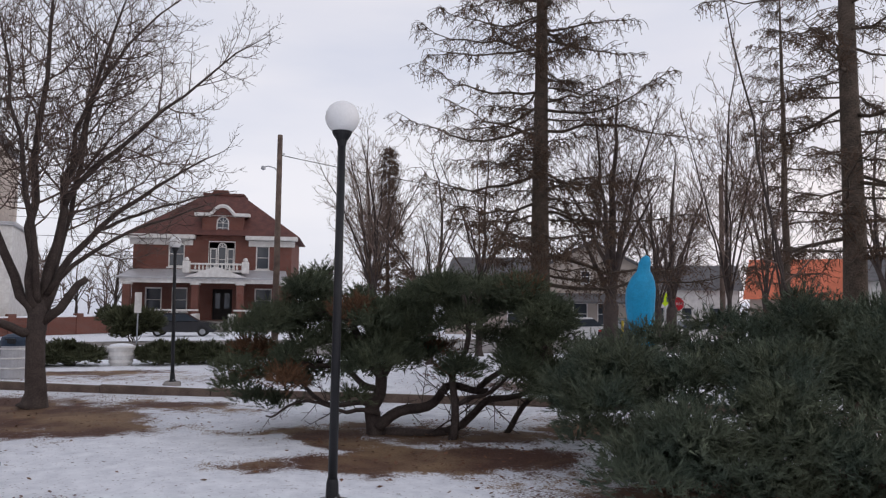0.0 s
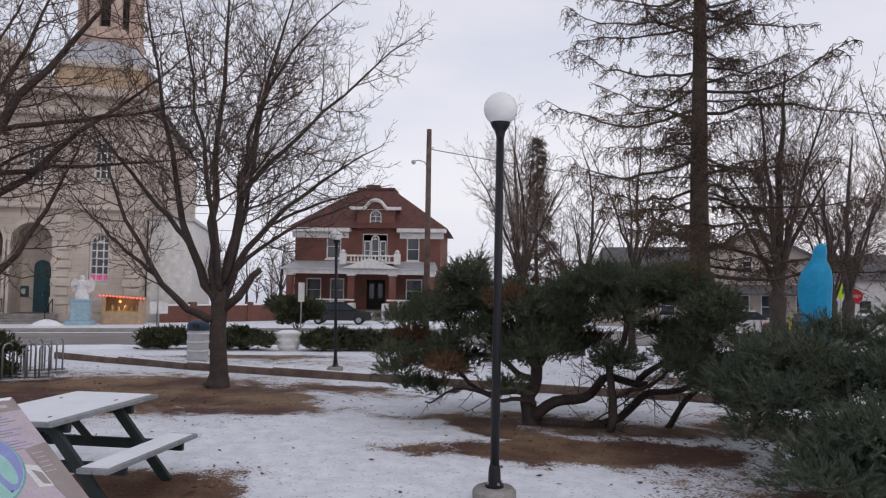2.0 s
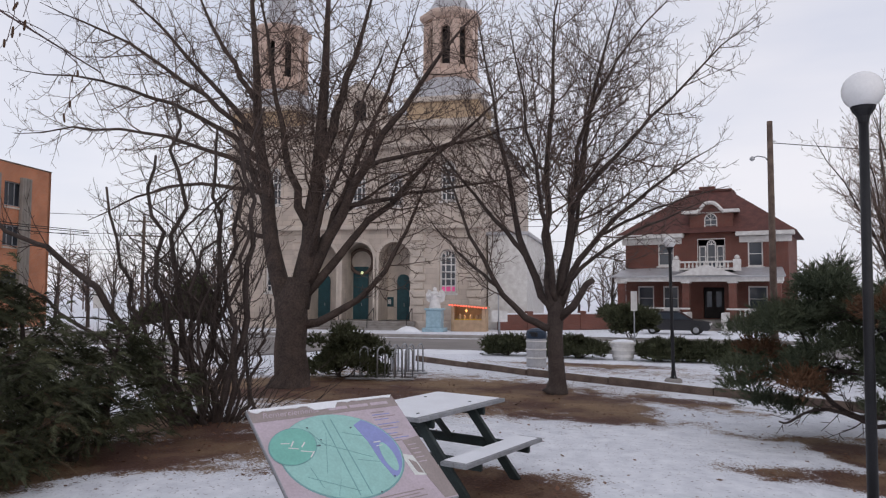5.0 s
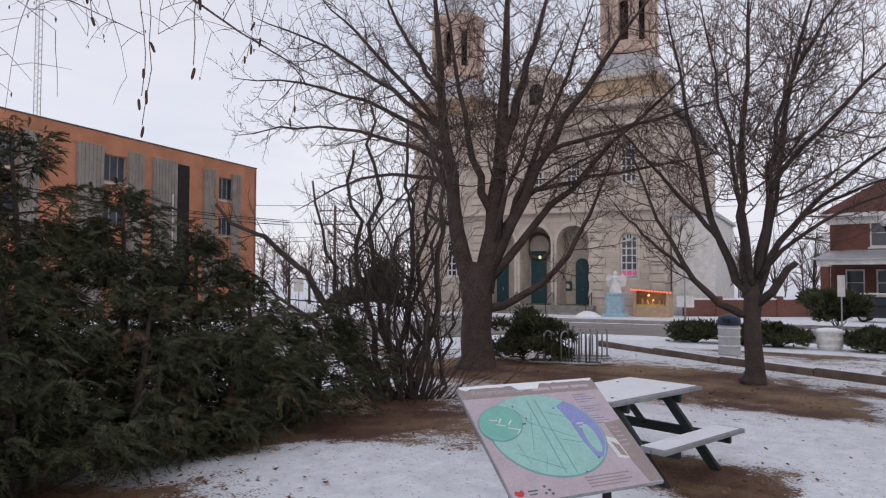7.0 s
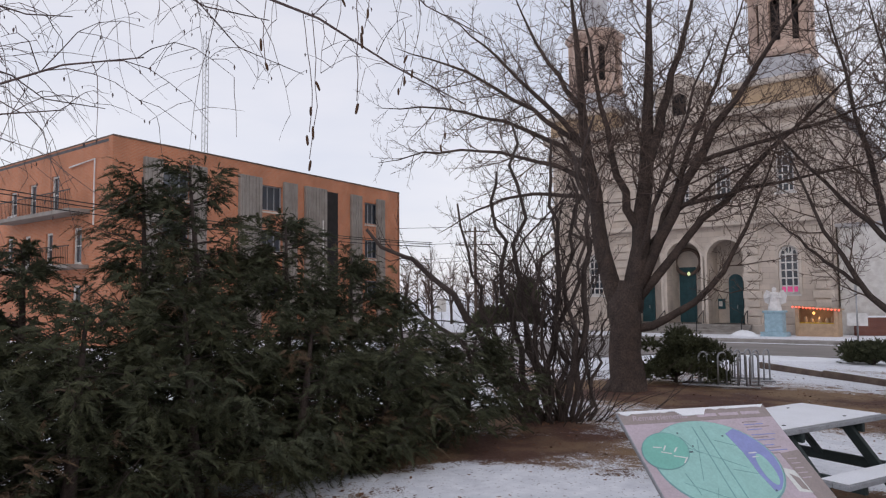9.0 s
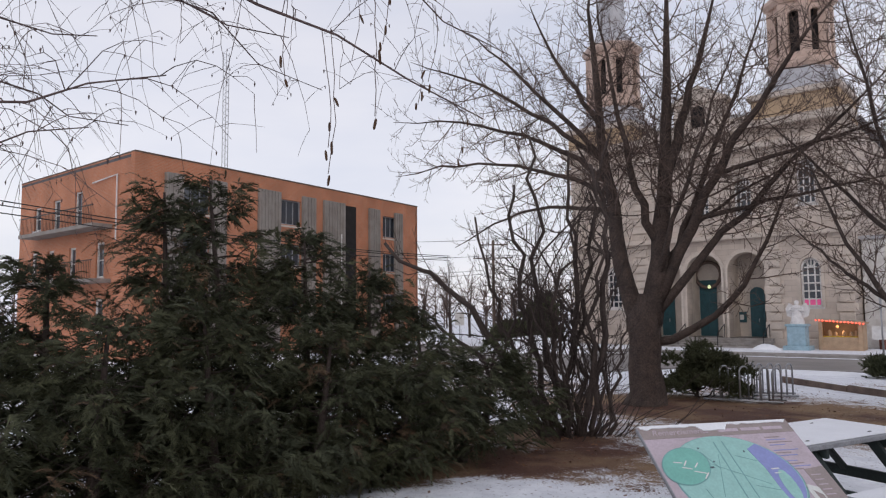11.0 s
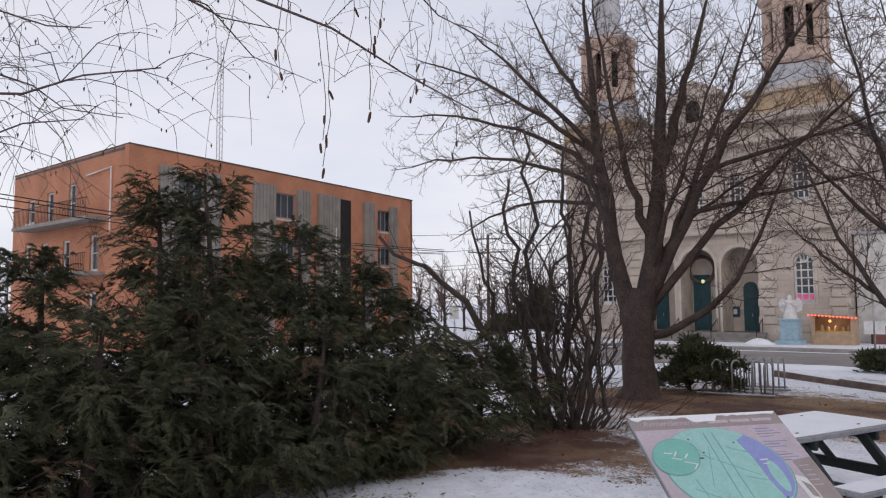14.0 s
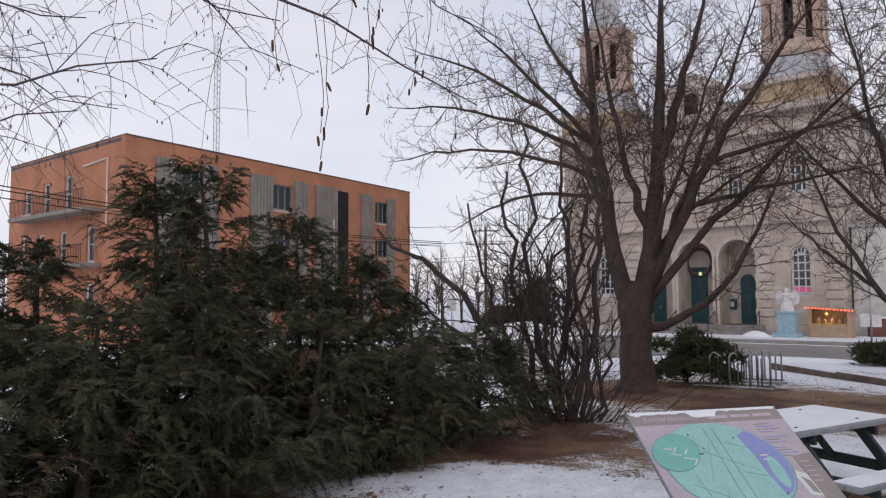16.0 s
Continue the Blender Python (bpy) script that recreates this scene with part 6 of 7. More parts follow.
# ---- things in the park ----
def park_lamp(at, lean, label, height=3.455, ball=0.158):
    la = thing("street_lamp", label, "lamp", (*at, ground_z(*at)), 0, "globe lamps")
    top = Vector((math.sin(radians(lean)) * 3.4, 0, height))
    part("footing", Mesh().lathe([(0.2, -0.1), (0.2, 0.07), (0.17, 0.1)], 18), CONCRETE, la, "round concrete footing")
    part("base_plate", Mesh().lathe([(0.085, 0.1), (0.085, 0.125), (0.06, 0.14), (0.055, 0.26), (0.046, 0.3)], 14), BLACK_METAL, la)
    for k in range(4):
        part("bolt", Mesh().lathe([(0.012, 0.12), (0.012, 0.15)], 6, 0.07 * math.cos(k * 1.571 + 0.78), 0.07 * math.sin(k * 1.571 + 0.78)), STEEL, la)
    part("pole", Mesh().tube([(0, 0, 0.12), top * 0.5, top - Vector((0, 0, 0.1))], [0.043, 0.04, 0.037], 12), BLACK_METAL, la, smooth=True)
    part("collar", Mesh().lathe([(0.038, -0.14), (0.05, -0.08), (0.085, -0.03), (0.095, 0.0), (0.06, 0.01)], 14), BLACK_METAL, la, m=Matrix.Translation(top))
    prof = [(ball * math.sin(math.pi * k / 14), ball - 0.027 - ball * math.cos(math.pi * k / 14)) for k in range(1, 14)]
    part("globe", Mesh().lathe([(0.004, -0.027)] + prof + [(0.004, 2 * ball - 0.027)], 22), GLOBE, la, "white opal globe shade", smooth=True, m=Matrix.Translation(top))
    return la


park_lamp((-2.02, 7.1), 0.3, "black steel lamp post with white globe in the snow")
park_lamp((-8.58, 16.85), -0.9, "black steel lamp post with white globe beside the kerb", 3.26, 0.145)


def picnic_table():
    tb = thing("picnic_table", "dark green picnic table with snow-dusted grey boards", "table", (-6.02, 6.11, 0.0), 10.0)
    for k in range(5):
        bd = part("top_board", Mesh().box(-0.38 + 0.19 * k, 0, 0.70, 0.184, 1.66, 0.04, 0.006), GREY_PAINT, tb, "worn grey board")
    part("snow_film", Mesh().box(-0.02, 0.0, 0.7235, 0.86, 1.6, 0.007, 0.003), SNOW, tb, "thin snow on the table")
    for s in (-1, 1):
        for k in range(2):
            part("bench_board", Mesh().box(s * 0.94 + (k - 0.5) * 0.145, -0.2, 0.37, 0.14, 1.5, 0.04, 0.006), GREY_PAINT, tb, "worn grey board")
        part("snow_film", Mesh().box(s * 0.93, -0.2, 0.3935, 0.24, 1.4, 0.006, 0.002), SNOW, tb)
    for y in (-0.62, 0.34):
        for s in (-1, 1):
            sl = Matrix.Translation((s * 0.58, y, 0.33)) @ Matrix.Rotation(-s * radians(40), 4, "Y")
            part("leg", Mesh().box(0, 0, 0, 0.1, 0.05, 0.98, 0.008, sl), GREEN_PAINT, tb)
        part("seat_beam", Mesh().box(0, y + 0.055, 0.3, 2.02, 0.045, 0.1, 0.008), GREEN_PAINT, tb)
        part("top_beam", Mesh().box(0, y + 0.055, 0.635, 0.92, 0.045, 0.09, 0.008), GREEN_PAINT, tb)
        br = Matrix.Translation((0, y * 0.55, 0.5)) @ Matrix.Rotation(math.copysign(radians(48), y), 4, "X")
        part("brace", Mesh().box(0, 0, 0, 0.08, 0.04, 0.62, 0.006, br), GREEN_PAINT, tb)
    return tb


picnic_table()


def oval(cx, cy, rx, ry, turn=0.0, n=36, a0=0.0, a1=2 * math.pi):
    c, s = math.cos(radians(turn)), math.sin(radians(turn))
    pts = []
    for k in range(n):
        a = a0 + (a1 - a0) * k / n
        x, y = rx * math.cos(a), ry * math.sin(a)
        pts.append((cx + x * c - y * s, cy + x * s + y * c))
    return pts


def info_panel():
    pn = thing("information_panel", "tilted lilac information panel with a mint town map", "sign", (-4.318, 3.462, 0.0), -5.2)
    # panel frame: u to the right seen from the front, v down the slope, w out of the face
    wd, ln, drop = 1.1, 0.91, 36.8
    face = Matrix.Translation((0, 0, 1.195)) @ Matrix.Rotation(radians(90), 4, "Z") @ Matrix.Rotation(radians(drop), 4, "X")

    def flat(name, outline, mat, lift, label="", parent=None):
        # outline in panel shares, 0..1 right and 0..1 down
        pts = [((u - 0.5) * wd, -v * ln) for u, v in outline]
        return part(name, Mesh().plate(pts, lift - 0.0012, lift), mat, parent or pn, label, m=face)

    def bar(u, v, w, h, mat, lift=0.0072, name="text_bar", turn=0.0):
        c, s = math.cos(radians(turn)), math.sin(radians(turn))
        pts = [(a * w / 2, b * h / 2) for a, b in ((-1, -1), (1, -1), (1, 1), (-1, 1))]
        flat(name, [(u + w / 2 + x * c - y * s, v + x * s + y * c) for x, y in pts], mat, lift)
    part("board", Mesh().box(0, -ln / 2, -0.012, wd, ln, 0.028, 0.006), STEEL, pn, "grey metal backing board", m=face)
    flat("print", [(0.006, 0.006), (0.994, 0.006), (0.994, 0.994), (0.006, 0.994)], P_LILAC, 0.0035, "faded lilac print")
    flat("header", [(0.006, 0.006), (0.994, 0.006), (0.994, 0.115), (0.006, 0.115)], P_GREY, 0.0048)
    big = oval(0.435, 0.485, 0.372, 0.365, 14, 48)
    flat("map_shadow", oval(0.435, 0.49, 0.38, 0.373, 14, 48), P_LINE, 0.0048)
    flat("map", big, P_MINT, 0.006, "mint green oval map")
    flat("river", [(u, v) for u, v in oval(0.435, 0.485, 0.366, 0.36, 14, 40, -1.12, 0.55)] + [(0.66, 0.75), (0.635, 0.6), (0.63, 0.42), (0.60, 0.25)], P_BLUE, 0.0072)
    flat("island", oval(0.705, 0.57, 0.04, 0.13, 2, 20), P_MINT, 0.0084)
    flat("map_shadow", oval(0.165, 0.36, 0.135, 0.17, 40, 40), P_LINE, 0.0084)
    flat("inset_map", oval(0.165, 0.36, 0.128, 0.163, 40, 40), P_GREEN, 0.0096, "green oval inset map")
    for a, c, w in (((0.42, 0.17), (0.40, 0.83), 0.006), ((0.475, 0.17), (0.47, 0.84), 0.006), ((0.24, 0.3), (0.6, 0.55), 0.003), ((0.28, 0.62), (0.4, 0.28), 0.003), ((0.16, 0.62), (0.42, 0.8), 0.003), ((0.5, 0.3), (0.62, 0.36), 0.003), ((0.2, 0.55), (0.22, 0.72), 0.003), ((0.3, 0.25), (0.36, 0.4), 0.003), ((0.5, 0.55), (0.63, 0.6), 0.003), ((0.34, 0.68), (0.28, 0.8), 0.003)):
        du, dv = c[0] - a[0], c[1] - a[1]
        k = math.hypot(du, dv)
        nu, nv = -dv / k * w / 2, du / k * w / 2
        flat("street_line", [(a[0] + nu, a[1] + nv), (c[0] + nu, c[1] + nv), (c[0] - nu, c[1] - nv), (a[0] - nu, a[1] - nv)], P_LINE, 0.0072)
    for u, v, w, t in ((0.1, 0.33, 0.05, 10), (0.13, 0.38, 0.06, 20), (0.19, 0.42, 0.07, 20), (0.2, 0.36, 0.05, -50), (0.22, 0.45, 0.06, -50), (0.14, 0.34, 0.05, -55)):
        bar(u, v, w, 0.008, P_WHITE, 0.0108, "street_line", t)
    for u, v in ((0.345, 0.34), (0.57, 0.27), (0.665, 0.74), (0.53, 0.84), (0.3, 0.22)):
        flat("map_mark", oval(u, v, 0.006, 0.007, 0, 10), P_DARK, 0.0096)
    bar(0.24, 0.385, 0.085, 0.012, P_DARK, 0.0084)
    bar(0.66, 0.43, 0.05, 0.01, P_WHITE, 0.0084)
    bar(0.665, 0.465, 0.04, 0.008, P_WHITE, 0.0084)
    # columns of small writing
    for k in range(13):
        if k not in (4, 8):
            bar(0.765, 0.155 + k * 0.024, 0.1 + 0.06 * ((k * 7) % 3) / 2, 0.007, P_BLUE if k % 2 else P_GREY, 0.0048)
    flat("side_box", [(0.86, 0.45), (0.994, 0.43), (0.994, 0.985), (0.90, 0.985), (0.875, 0.8)], P_GREY, 0.0048)
    flat("photo", [(0.79, 0.56), (0.87, 0.6), (0.88, 0.78), (0.80, 0.76)], P_WHITE, 0.0048)
    flat("photo", [(0.82, 0.62), (0.86, 0.66), (0.865, 0.76), (0.83, 0.74)], P_GREY, 0.006)
    for k in range(5):
        bar(0.88, 0.5 + k * 0.04, 0.06, 0.008, P_LILAC, 0.006)
    for k in range(4):
        bar(0.5, 0.88 + k * 0.025, 0.3 - 0.04 * (k % 2), 0.008, P_GREY, 0.0048)
    flat("emblem", [(0.035, 0.9), (0.055, 0.915), (0.075, 0.9), (0.085, 0.925), (0.07, 0.95), (0.04, 0.95), (0.025, 0.925)], P_RED, 0.0048)
    bar(0.11, 0.92, 0.06, 0.01, P_DARK, 0.0048)
    bar(0.11, 0.945, 0.05, 0.008, P_DARK, 0.0048)
    for u, v in ((0.22, 0.9), (0.24, 0.93), (0.21, 0.95), (0.25, 0.96)):
        flat("emblem", oval(u, v, 0.009, 0.009, 0, 8), P_DARK, 0.0048)
    # title
    tx = bpy.data.curves.new("title", "FONT")
    tx.body, tx.size, tx.extrude, tx.shear = "Remerciements", 0.062, 0.0006, 0.3
    ob = new("title", tx)
    ob.parent = pn
    ob.matrix_basis = face @ Matrix.Translation((-0.47, -0.078, 0.0056))
    tx.materials.append(P_LILAC)
    for k in range(3):
        bar(0.5 + 0.15 * k, 0.07, 0.13, 0.028, P_LILAC, 0.006)
    # ragged snow along the upper edge
    rr = random.Random(8)
    xs = [0.02 + 0.035 * k for k in range(28)]
    edge = [(u, 0.012 + 0.028 * abs(noise.noise((u * 9, 1, 0))) + rr.random() * 0.012 + (0.045 if 0.38 < u < 0.56 and rr.random() < 0.5 else 0)) for u in xs]
    sn = Mesh().plate([((u - 0.5) * wd, -v * ln) for u, v in [(0.01, 0.0)] + edge + [(0.99, 0.0)]], 0.003, 0.011)
    part("snow_strip", sn, SNOW, pn, "snow on the upper edge", m=face)
    # posts
    for y in (-0.36, 0.36):
        part("post", Mesh().tube([(0.4, y, -0.1), (0.4, y, 0.84)], 0.03, 10), BLACK_METAL, pn, smooth=True)
        part("bracket", Mesh().box(0.40, y, 0.83, 0.1, 0.07, 0.02, 0.004, Matrix.Identity(4)), BLACK_METAL, pn)


info_panel()


def bike_rack(at, turn, label, hoops):
    rk = thing("bike_rack", label, "bike rack", (*at, ground_z(*at)), turn, "bike racks")
    n = hoops * 0.21
    for y in (-0.28, 0.28):
        part("rail", Mesh().tube([(-n / 2 - 0.1, y, 0.05), (n / 2 + 0.1, y, 0.05)], 0.025, 8), STEEL, rk, smooth=True)
    for k in range(hoops):
        x, y, h = -n / 2 + 0.06 + k * 0.21, -0.26 if k % 2 else 0.06, 0.8 if k % 2 else 0.76
        wx, wy = 0.15, 0.2
        arc = [(x, y, 0.05), (x, y, h - 0.12)]
        arc += [(x + wx * (0.5 - 0.5 * math.cos(a)), y + wy * (0.5 - 0.5 * math.cos(a)), h - 0.12 + 0.12 * math.sin(a)) for a in np.linspace(0.3, math.pi - 0.3, 6)]
        arc += [(x + wx, y + wy, h - 0.12), (x + wx, y + wy, 0.05)]
        part("hoop", Mesh().tube(arc, 0.02, 8), STEEL, rk, smooth=True)


bike_rack((-13.75, 12.05), 39, "galvanised steel hoop bike rack on thin snow", 7)
bike_rack((-14.55, 13.35), 52, "galvanised steel hoop bike rack by the kerb end", 6)


def barrel():
    ca = thing("litter_bin", "pale steel barrel bin with a navy domed lid", "bin", (-13.47, 17.9, ground_z(-13.47, 17.9)), 0)
    prof = [(0.29, 0.0), (0.3, 0.03)]
    for z in (0.27, 0.52, 0.76):
        prof += [(0.295, z - 0.03), (0.315, z), (0.295, z + 0.03)]
    part("body", Mesh().lathe(prof + [(0.3, 0.86)], 24), BARREL, ca, smooth=False)
    for z in (0.27, 0.52, 0.76):
        part("hoop", Mesh().lathe([(0.312, z - 0.02), (0.322, z), (0.312, z + 0.02)], 24), WHITE, ca)
    part("lid", Mesh().lathe([(0.315, 0.84), (0.315, 0.98), (0.28, 1.07), (0.16, 1.13), (0.03, 1.15)], 24), NAVY, ca, "navy domed lid")
    part("flap", Mesh().box(0.1, -0.27, 0.97, 0.26, 0.08, 0.13, 0.01), BLACK_METAL, ca)


barrel()


def planter():
    pl = thing("planter", "round white concrete planter filled with snow", "planter", (-13.1, 22.25, ground_z(-13.1, 22.25)), 0)
    part("tub", Mesh().lathe([(0.3, 0), (0.37, 0.12), (0.35, 0.2), (0.41, 0.34), (0.38, 0.44), (0.43, 0.58), (0.4, 0.62)], 20), WHITE, pl)
    part("snow_cap", Mesh().lathe([(0.385, 0.6), (0.34, 0.66), (0.18, 0.69), (0.02, 0.7)], 20), SNOW, pl, smooth=True)


planter()

# timber kerb along the path
kerb = thing("kerb", "weathered timber edging with snow along its top", "kerb", (0, 0, 0), kind="structure")
line = [(-17.4, 16.75), (-14.6, 16.15), (-12, 15.62), (-9.4, 15.35), (-6.8, 15.12), (-4.2, 14.95), (-1.6, 14.8), (1, 14.7), (3.6, 14.6)]
for (x0, y0), (x1, y1) in zip(line, line[1:]):
    ln, a = math.hypot(x1 - x0, y1 - y0), math.degrees(math.atan2(y1 - y0, x1 - x0))
    m = pose((x0 + x1) / 2, (y0 + y1) / 2, (ground_z(x0, y0) + ground_z(x1, y1)) / 2 + 0.06, 0, 0, a)
    part("kerb_beam", Mesh().box(0, 0, 0, ln - 0.012, 0.2, 0.2, 0.02), TIMBER, kerb, m=m)
    part("snow_strip", Mesh().box(0, 0.03, 0.104, ln - 0.1, 0.1, 0.014, 0.005), SNOW, kerb, m=m)


def mound(name, at, turn, rx, ry, h, label):
    mb = Mesh()
    verts, faces = [], []
    n, rings = 30, 7
    for i in range(rings):
        q = i / (rings - 1)
        for k in range(n):
            a = 2 * math.pi * k / n
            w = 1 + 0.16 * noise.noise((math.cos(a) * 1.5 + at[0], math.sin(a) * 1.5, 3))
            z = h * (1 - (1 - q) ** 2.2) * (1 + 0.25 * noise.noise((math.cos(a) * 2, math.sin(a) * 2, q * 3 + at[1])))
            verts.append((rx * (1 - q) * w * math.cos(a), ry * (1 - q) * w * math.sin(a), z - 0.06))
    for i in range(rings - 1):
        faces += [(i * n + k, i * n + (k + 1) % n, (i + 1) * n + (k + 1) % n, (i + 1) * n + k) for k in range(n)]
    mb.add(verts, faces)
    ob = part(name, mb, SNOW, smooth=True, m=pose(*at, ground_z(*at), 0, 0, turn))
    return tagged(ob, label, "snow bank", "snow banks")


mound("snow_bank", (-20.2, 20.2), 33, 5.0, 1.5, 0.13, "long low bank of clean white snow beside the street")
mound("snow_bank", (-37.5, 18.3), 50, 3.6, 1.5, 1.0, "tall ploughed snow bank across the street")
mound("snow_bank", (-36.4, 33.9), 31, 1.0, 0.6, 0.4, "small heap of snow at the church steps")


def wrapped_statue():
    """A standing figure under a tied blue sheet: one draped form."""
    verts, faces = [], []
    prof = [(0.2, 0.0), (0.22, 0.06), (0.23, 0.3), (0.26, 0.55), (0.285, 0.8), (0.3, 1.0), (0.295, 1.15), (0.26, 1.3), (0.2, 1.42), (0.14, 1.5), (0.125, 1.58), (0.128, 1.66), (0.105, 1.74), (0.06, 1.8), (0.01, 1.82)]
    n = 40
    for r, z in prof:
        for k in range(n):
            a = 2 * math.pi * k / n
            fold = 1 + 0.13 * abs(math.sin(5.5 * a + 1.3 * math.sin(z * 2))) * max(0, 1 - z / 1.75) - 0.07 + 0.1 * noise.noise((math.cos(a) * 1.6, math.sin(a) * 1.6, z * 1.3))
            verts.append((r * fold * math.cos(a) * 1.02 + 0.05 - 0.09 * math.sin(z * 1.9), r * fold * math.sin(a) * 0.8, z))
    for i in range(len(prof) - 1):
        faces += [(i * n + k, i * n + (k + 1) % n, (i + 1) * n + (k + 1) % n, (i + 1) * n + k) for k in range(n)]
    ob = part("statue", Mesh().add(verts, faces), BLUE_WRAP, smooth=True, m=pose(2.02, 15.5, 1.02))
    tagged(ob, "standing statue wrapped in a bright blue sheet on a plinth", "statue")
    pd = thing("plinth", "grey concrete plinth under the wrapped statue", "plinth", (2.08, 15.5, ground_z(2.08, 15.5)), 0)
    part("shaft", Mesh().box(0, 0, 0.5, 0.62, 0.62, 1.2, 0.03), CONCRETE, pd)
    part("cap", Mesh().box(0, 0, 1.13, 0.76, 0.76, 0.1, 0.02), CONCRETE, pd)


wrapped_statue()


def angel():
    at = (-35.5, 35.55)
    z = ground_z(*at) + 0.02
    pd = thing("plinth", "pale blue stone plinth before the church wall", "plinth", (*at, z), 30.9)
    part("base", Mesh().box(0, 0, 0.1, 1.5, 1.3, 0.3, 0.03), PALE_BLUE, pd)
    part("shaft", Mesh().box(0, 0, 0.85, 1.05, 0.95, 1.25, 0.03), PALE_BLUE, pd)
    part("cap", Mesh().box(0, 0, 1.52, 1.25, 1.1, 0.14, 0.03), PALE_BLUE, pd)
    mb = Mesh()
    mb.lathe([(0.42, 0), (0.4, 0.2), (0.3, 0.55), (0.27, 0.85), (0.33, 1.02), (0.22, 1.14), (0.1, 1.18), (0.14, 1.28), (0.13, 1.4), (0.02, 1.48)], 14)
    for s in (-1, 1):
        mb.slab([(s * 0.1, 0.55), (s * 0.3, 0.35), (s * 0.62, 0.5), (s * 0.7, 0.95), (s * 0.5, 1.3), (s * 0.25, 1.15)], 0.15, 0.26)
        mb.tube([(s * 0.3, -0.05, 1.0), (s * 0.42, -0.2, 0.8), (s * 0.2, -0.34, 0.9)], [0.09, 0.08, 0.06], 8)
    ob = part("statue", mb, STATUE_WHITE, m=pose(*at, z + 1.59, 0, 0, 30.9))
    tagged(ob, "white winged statue standing on a blue plinth", "statue")


angel()


def stall():
    at = (-34.16, 37.5)
    st = thing("nativity_stall", "open timber stall with red fairy lights and warm lamp", "stall", (*at, ground_z(*at)), 30.9)
    w, h = 2.45, 1.75
    part("front_panel", Mesh().box(0, 0, 0.4, w, 0.06, 0.8, 0.01), PLYWOOD, st)
    for s in (-1, 1):
        part("side_panel", Mesh().box(s * (w / 2 - 0.03), 0.6, h / 2, 0.06, 1.1, h, 0.01), PLYWOOD, st)
        part("front_post", Mesh().box(s * (w / 2 - 0.14), -0.02, h / 2, 0.22, 0.1, h, 0.01), PLYWOOD, st)
    part("back_panel", Mesh().box(0, 1.16, h / 2, w, 0.06, h, 0.01), PLYWOOD, st)
    part("roof", Mesh().add([(-1.35, -0.15, 1.82), (1.35, -0.15, 1.62), (1.35, 1.25, 1.62), (-1.35, 1.25, 1.82), (-1.35, -0.15, 1.9), (1.35, -0.15, 1.7), (1.35, 1.25, 1.7), (-1.35, 1.25, 1.9)],
                            [(3, 2, 1, 0), (4, 5, 6, 7), (0, 1, 5, 4), (1, 2, 6, 5), (2, 3, 7, 6), (3, 0, 4, 7)]), PLYWOOD, st)
    for k in range(14):
        part("fairy_light", Mesh().lathe([(0.01, -0.055), (0.055, 0), (0.01, 0.055)], 6), RED_GLOW, st, m=Matrix.Translation((-1.3 + k * 0.2, -0.2, 1.84 - 0.2 * k / 13)))
    part("lamp", Mesh().lathe([(0.02, -0.1), (0.1, 0), (0.02, 0.1)], 8), WARM_GLOW, st, m=Matrix.Translation((-0.2, 0.3, 1.45)))
    part("straw", Mesh().box(0, 0.55, 0.82, w - 0.3, 0.9, 0.06, 0.02), YELLOW, st)
    for x, hh in ((-0.7, 0.4), (-0.35, 0.3), (0.1, 0.35), (0.5, 0.3), (0.8, 0.4)):
        part("crib_shape", Mesh().lathe([(0.12, 0.85), (0.1, 0.85 + hh * 0.7), (0.02, 0.85 + hh)], 8, x, 0.5), PLYWOOD, st)


stall()
lamp_data = bpy.data.lights.new("stall_lamp", "POINT")
lamp_data.energy, lamp_data.color, lamp_data.shadow_soft_size = 4, (1.0, 0.6, 0.3), 0.08
new("stall_lamp", lamp_data).matrix_world = pose(-34.4, 37.8, ground_z(-34.4, 37.8) + 1.2)


def post_sign(name, label, at, turn, h, plate, mat, shape="box", writing="", post=STEEL):
    sg = thing(name, label, "sign", (*at, ground_z(*at)), turn)
    part("post", Mesh().tube([(0, 0.04, -0.1), (0, 0.04, h)], 0.035, 8), post, sg, smooth=True)
    w, k = plate
    if shape == "octagon":
        out = [(w / 2 * math.cos(radians(22.5 + 45 * i)), h - k / 2 + w / 2 * math.sin(radians(22.5 + 45 * i))) for i in range(8)]
        part("rim", Mesh().slab([(x * 1.06, (z - h + k / 2) * 1.06 + h - k / 2) for x, z in out], -0.006, 0.004), WHITE, sg)
    elif shape == "diamond":
        out = [(w / 2, h - k / 2), (0, h), (-w / 2, h - k / 2), (0, h - k)]
    else:
        out = [(w / 2, h - k), (w / 2, h), (-w / 2, h), (-w / 2, h - k)]
    part("plate", Mesh().slab(out, -0.02, -0.004), mat, sg)
    if writing:
        tx = bpy.data.curves.new("lettering", "FONT")
        tx.body, tx.size, tx.align_x, tx.align_y, tx.extrude = writing, w * 0.27, "CENTER", "CENTER", 0.002
        tx.materials.append(WHITE)
        ob = new("lettering", tx)
        ob.parent = sg
        ob.matrix_basis = pose(0, -0.024, h - k / 2, 90, 0, 0)
    return sg


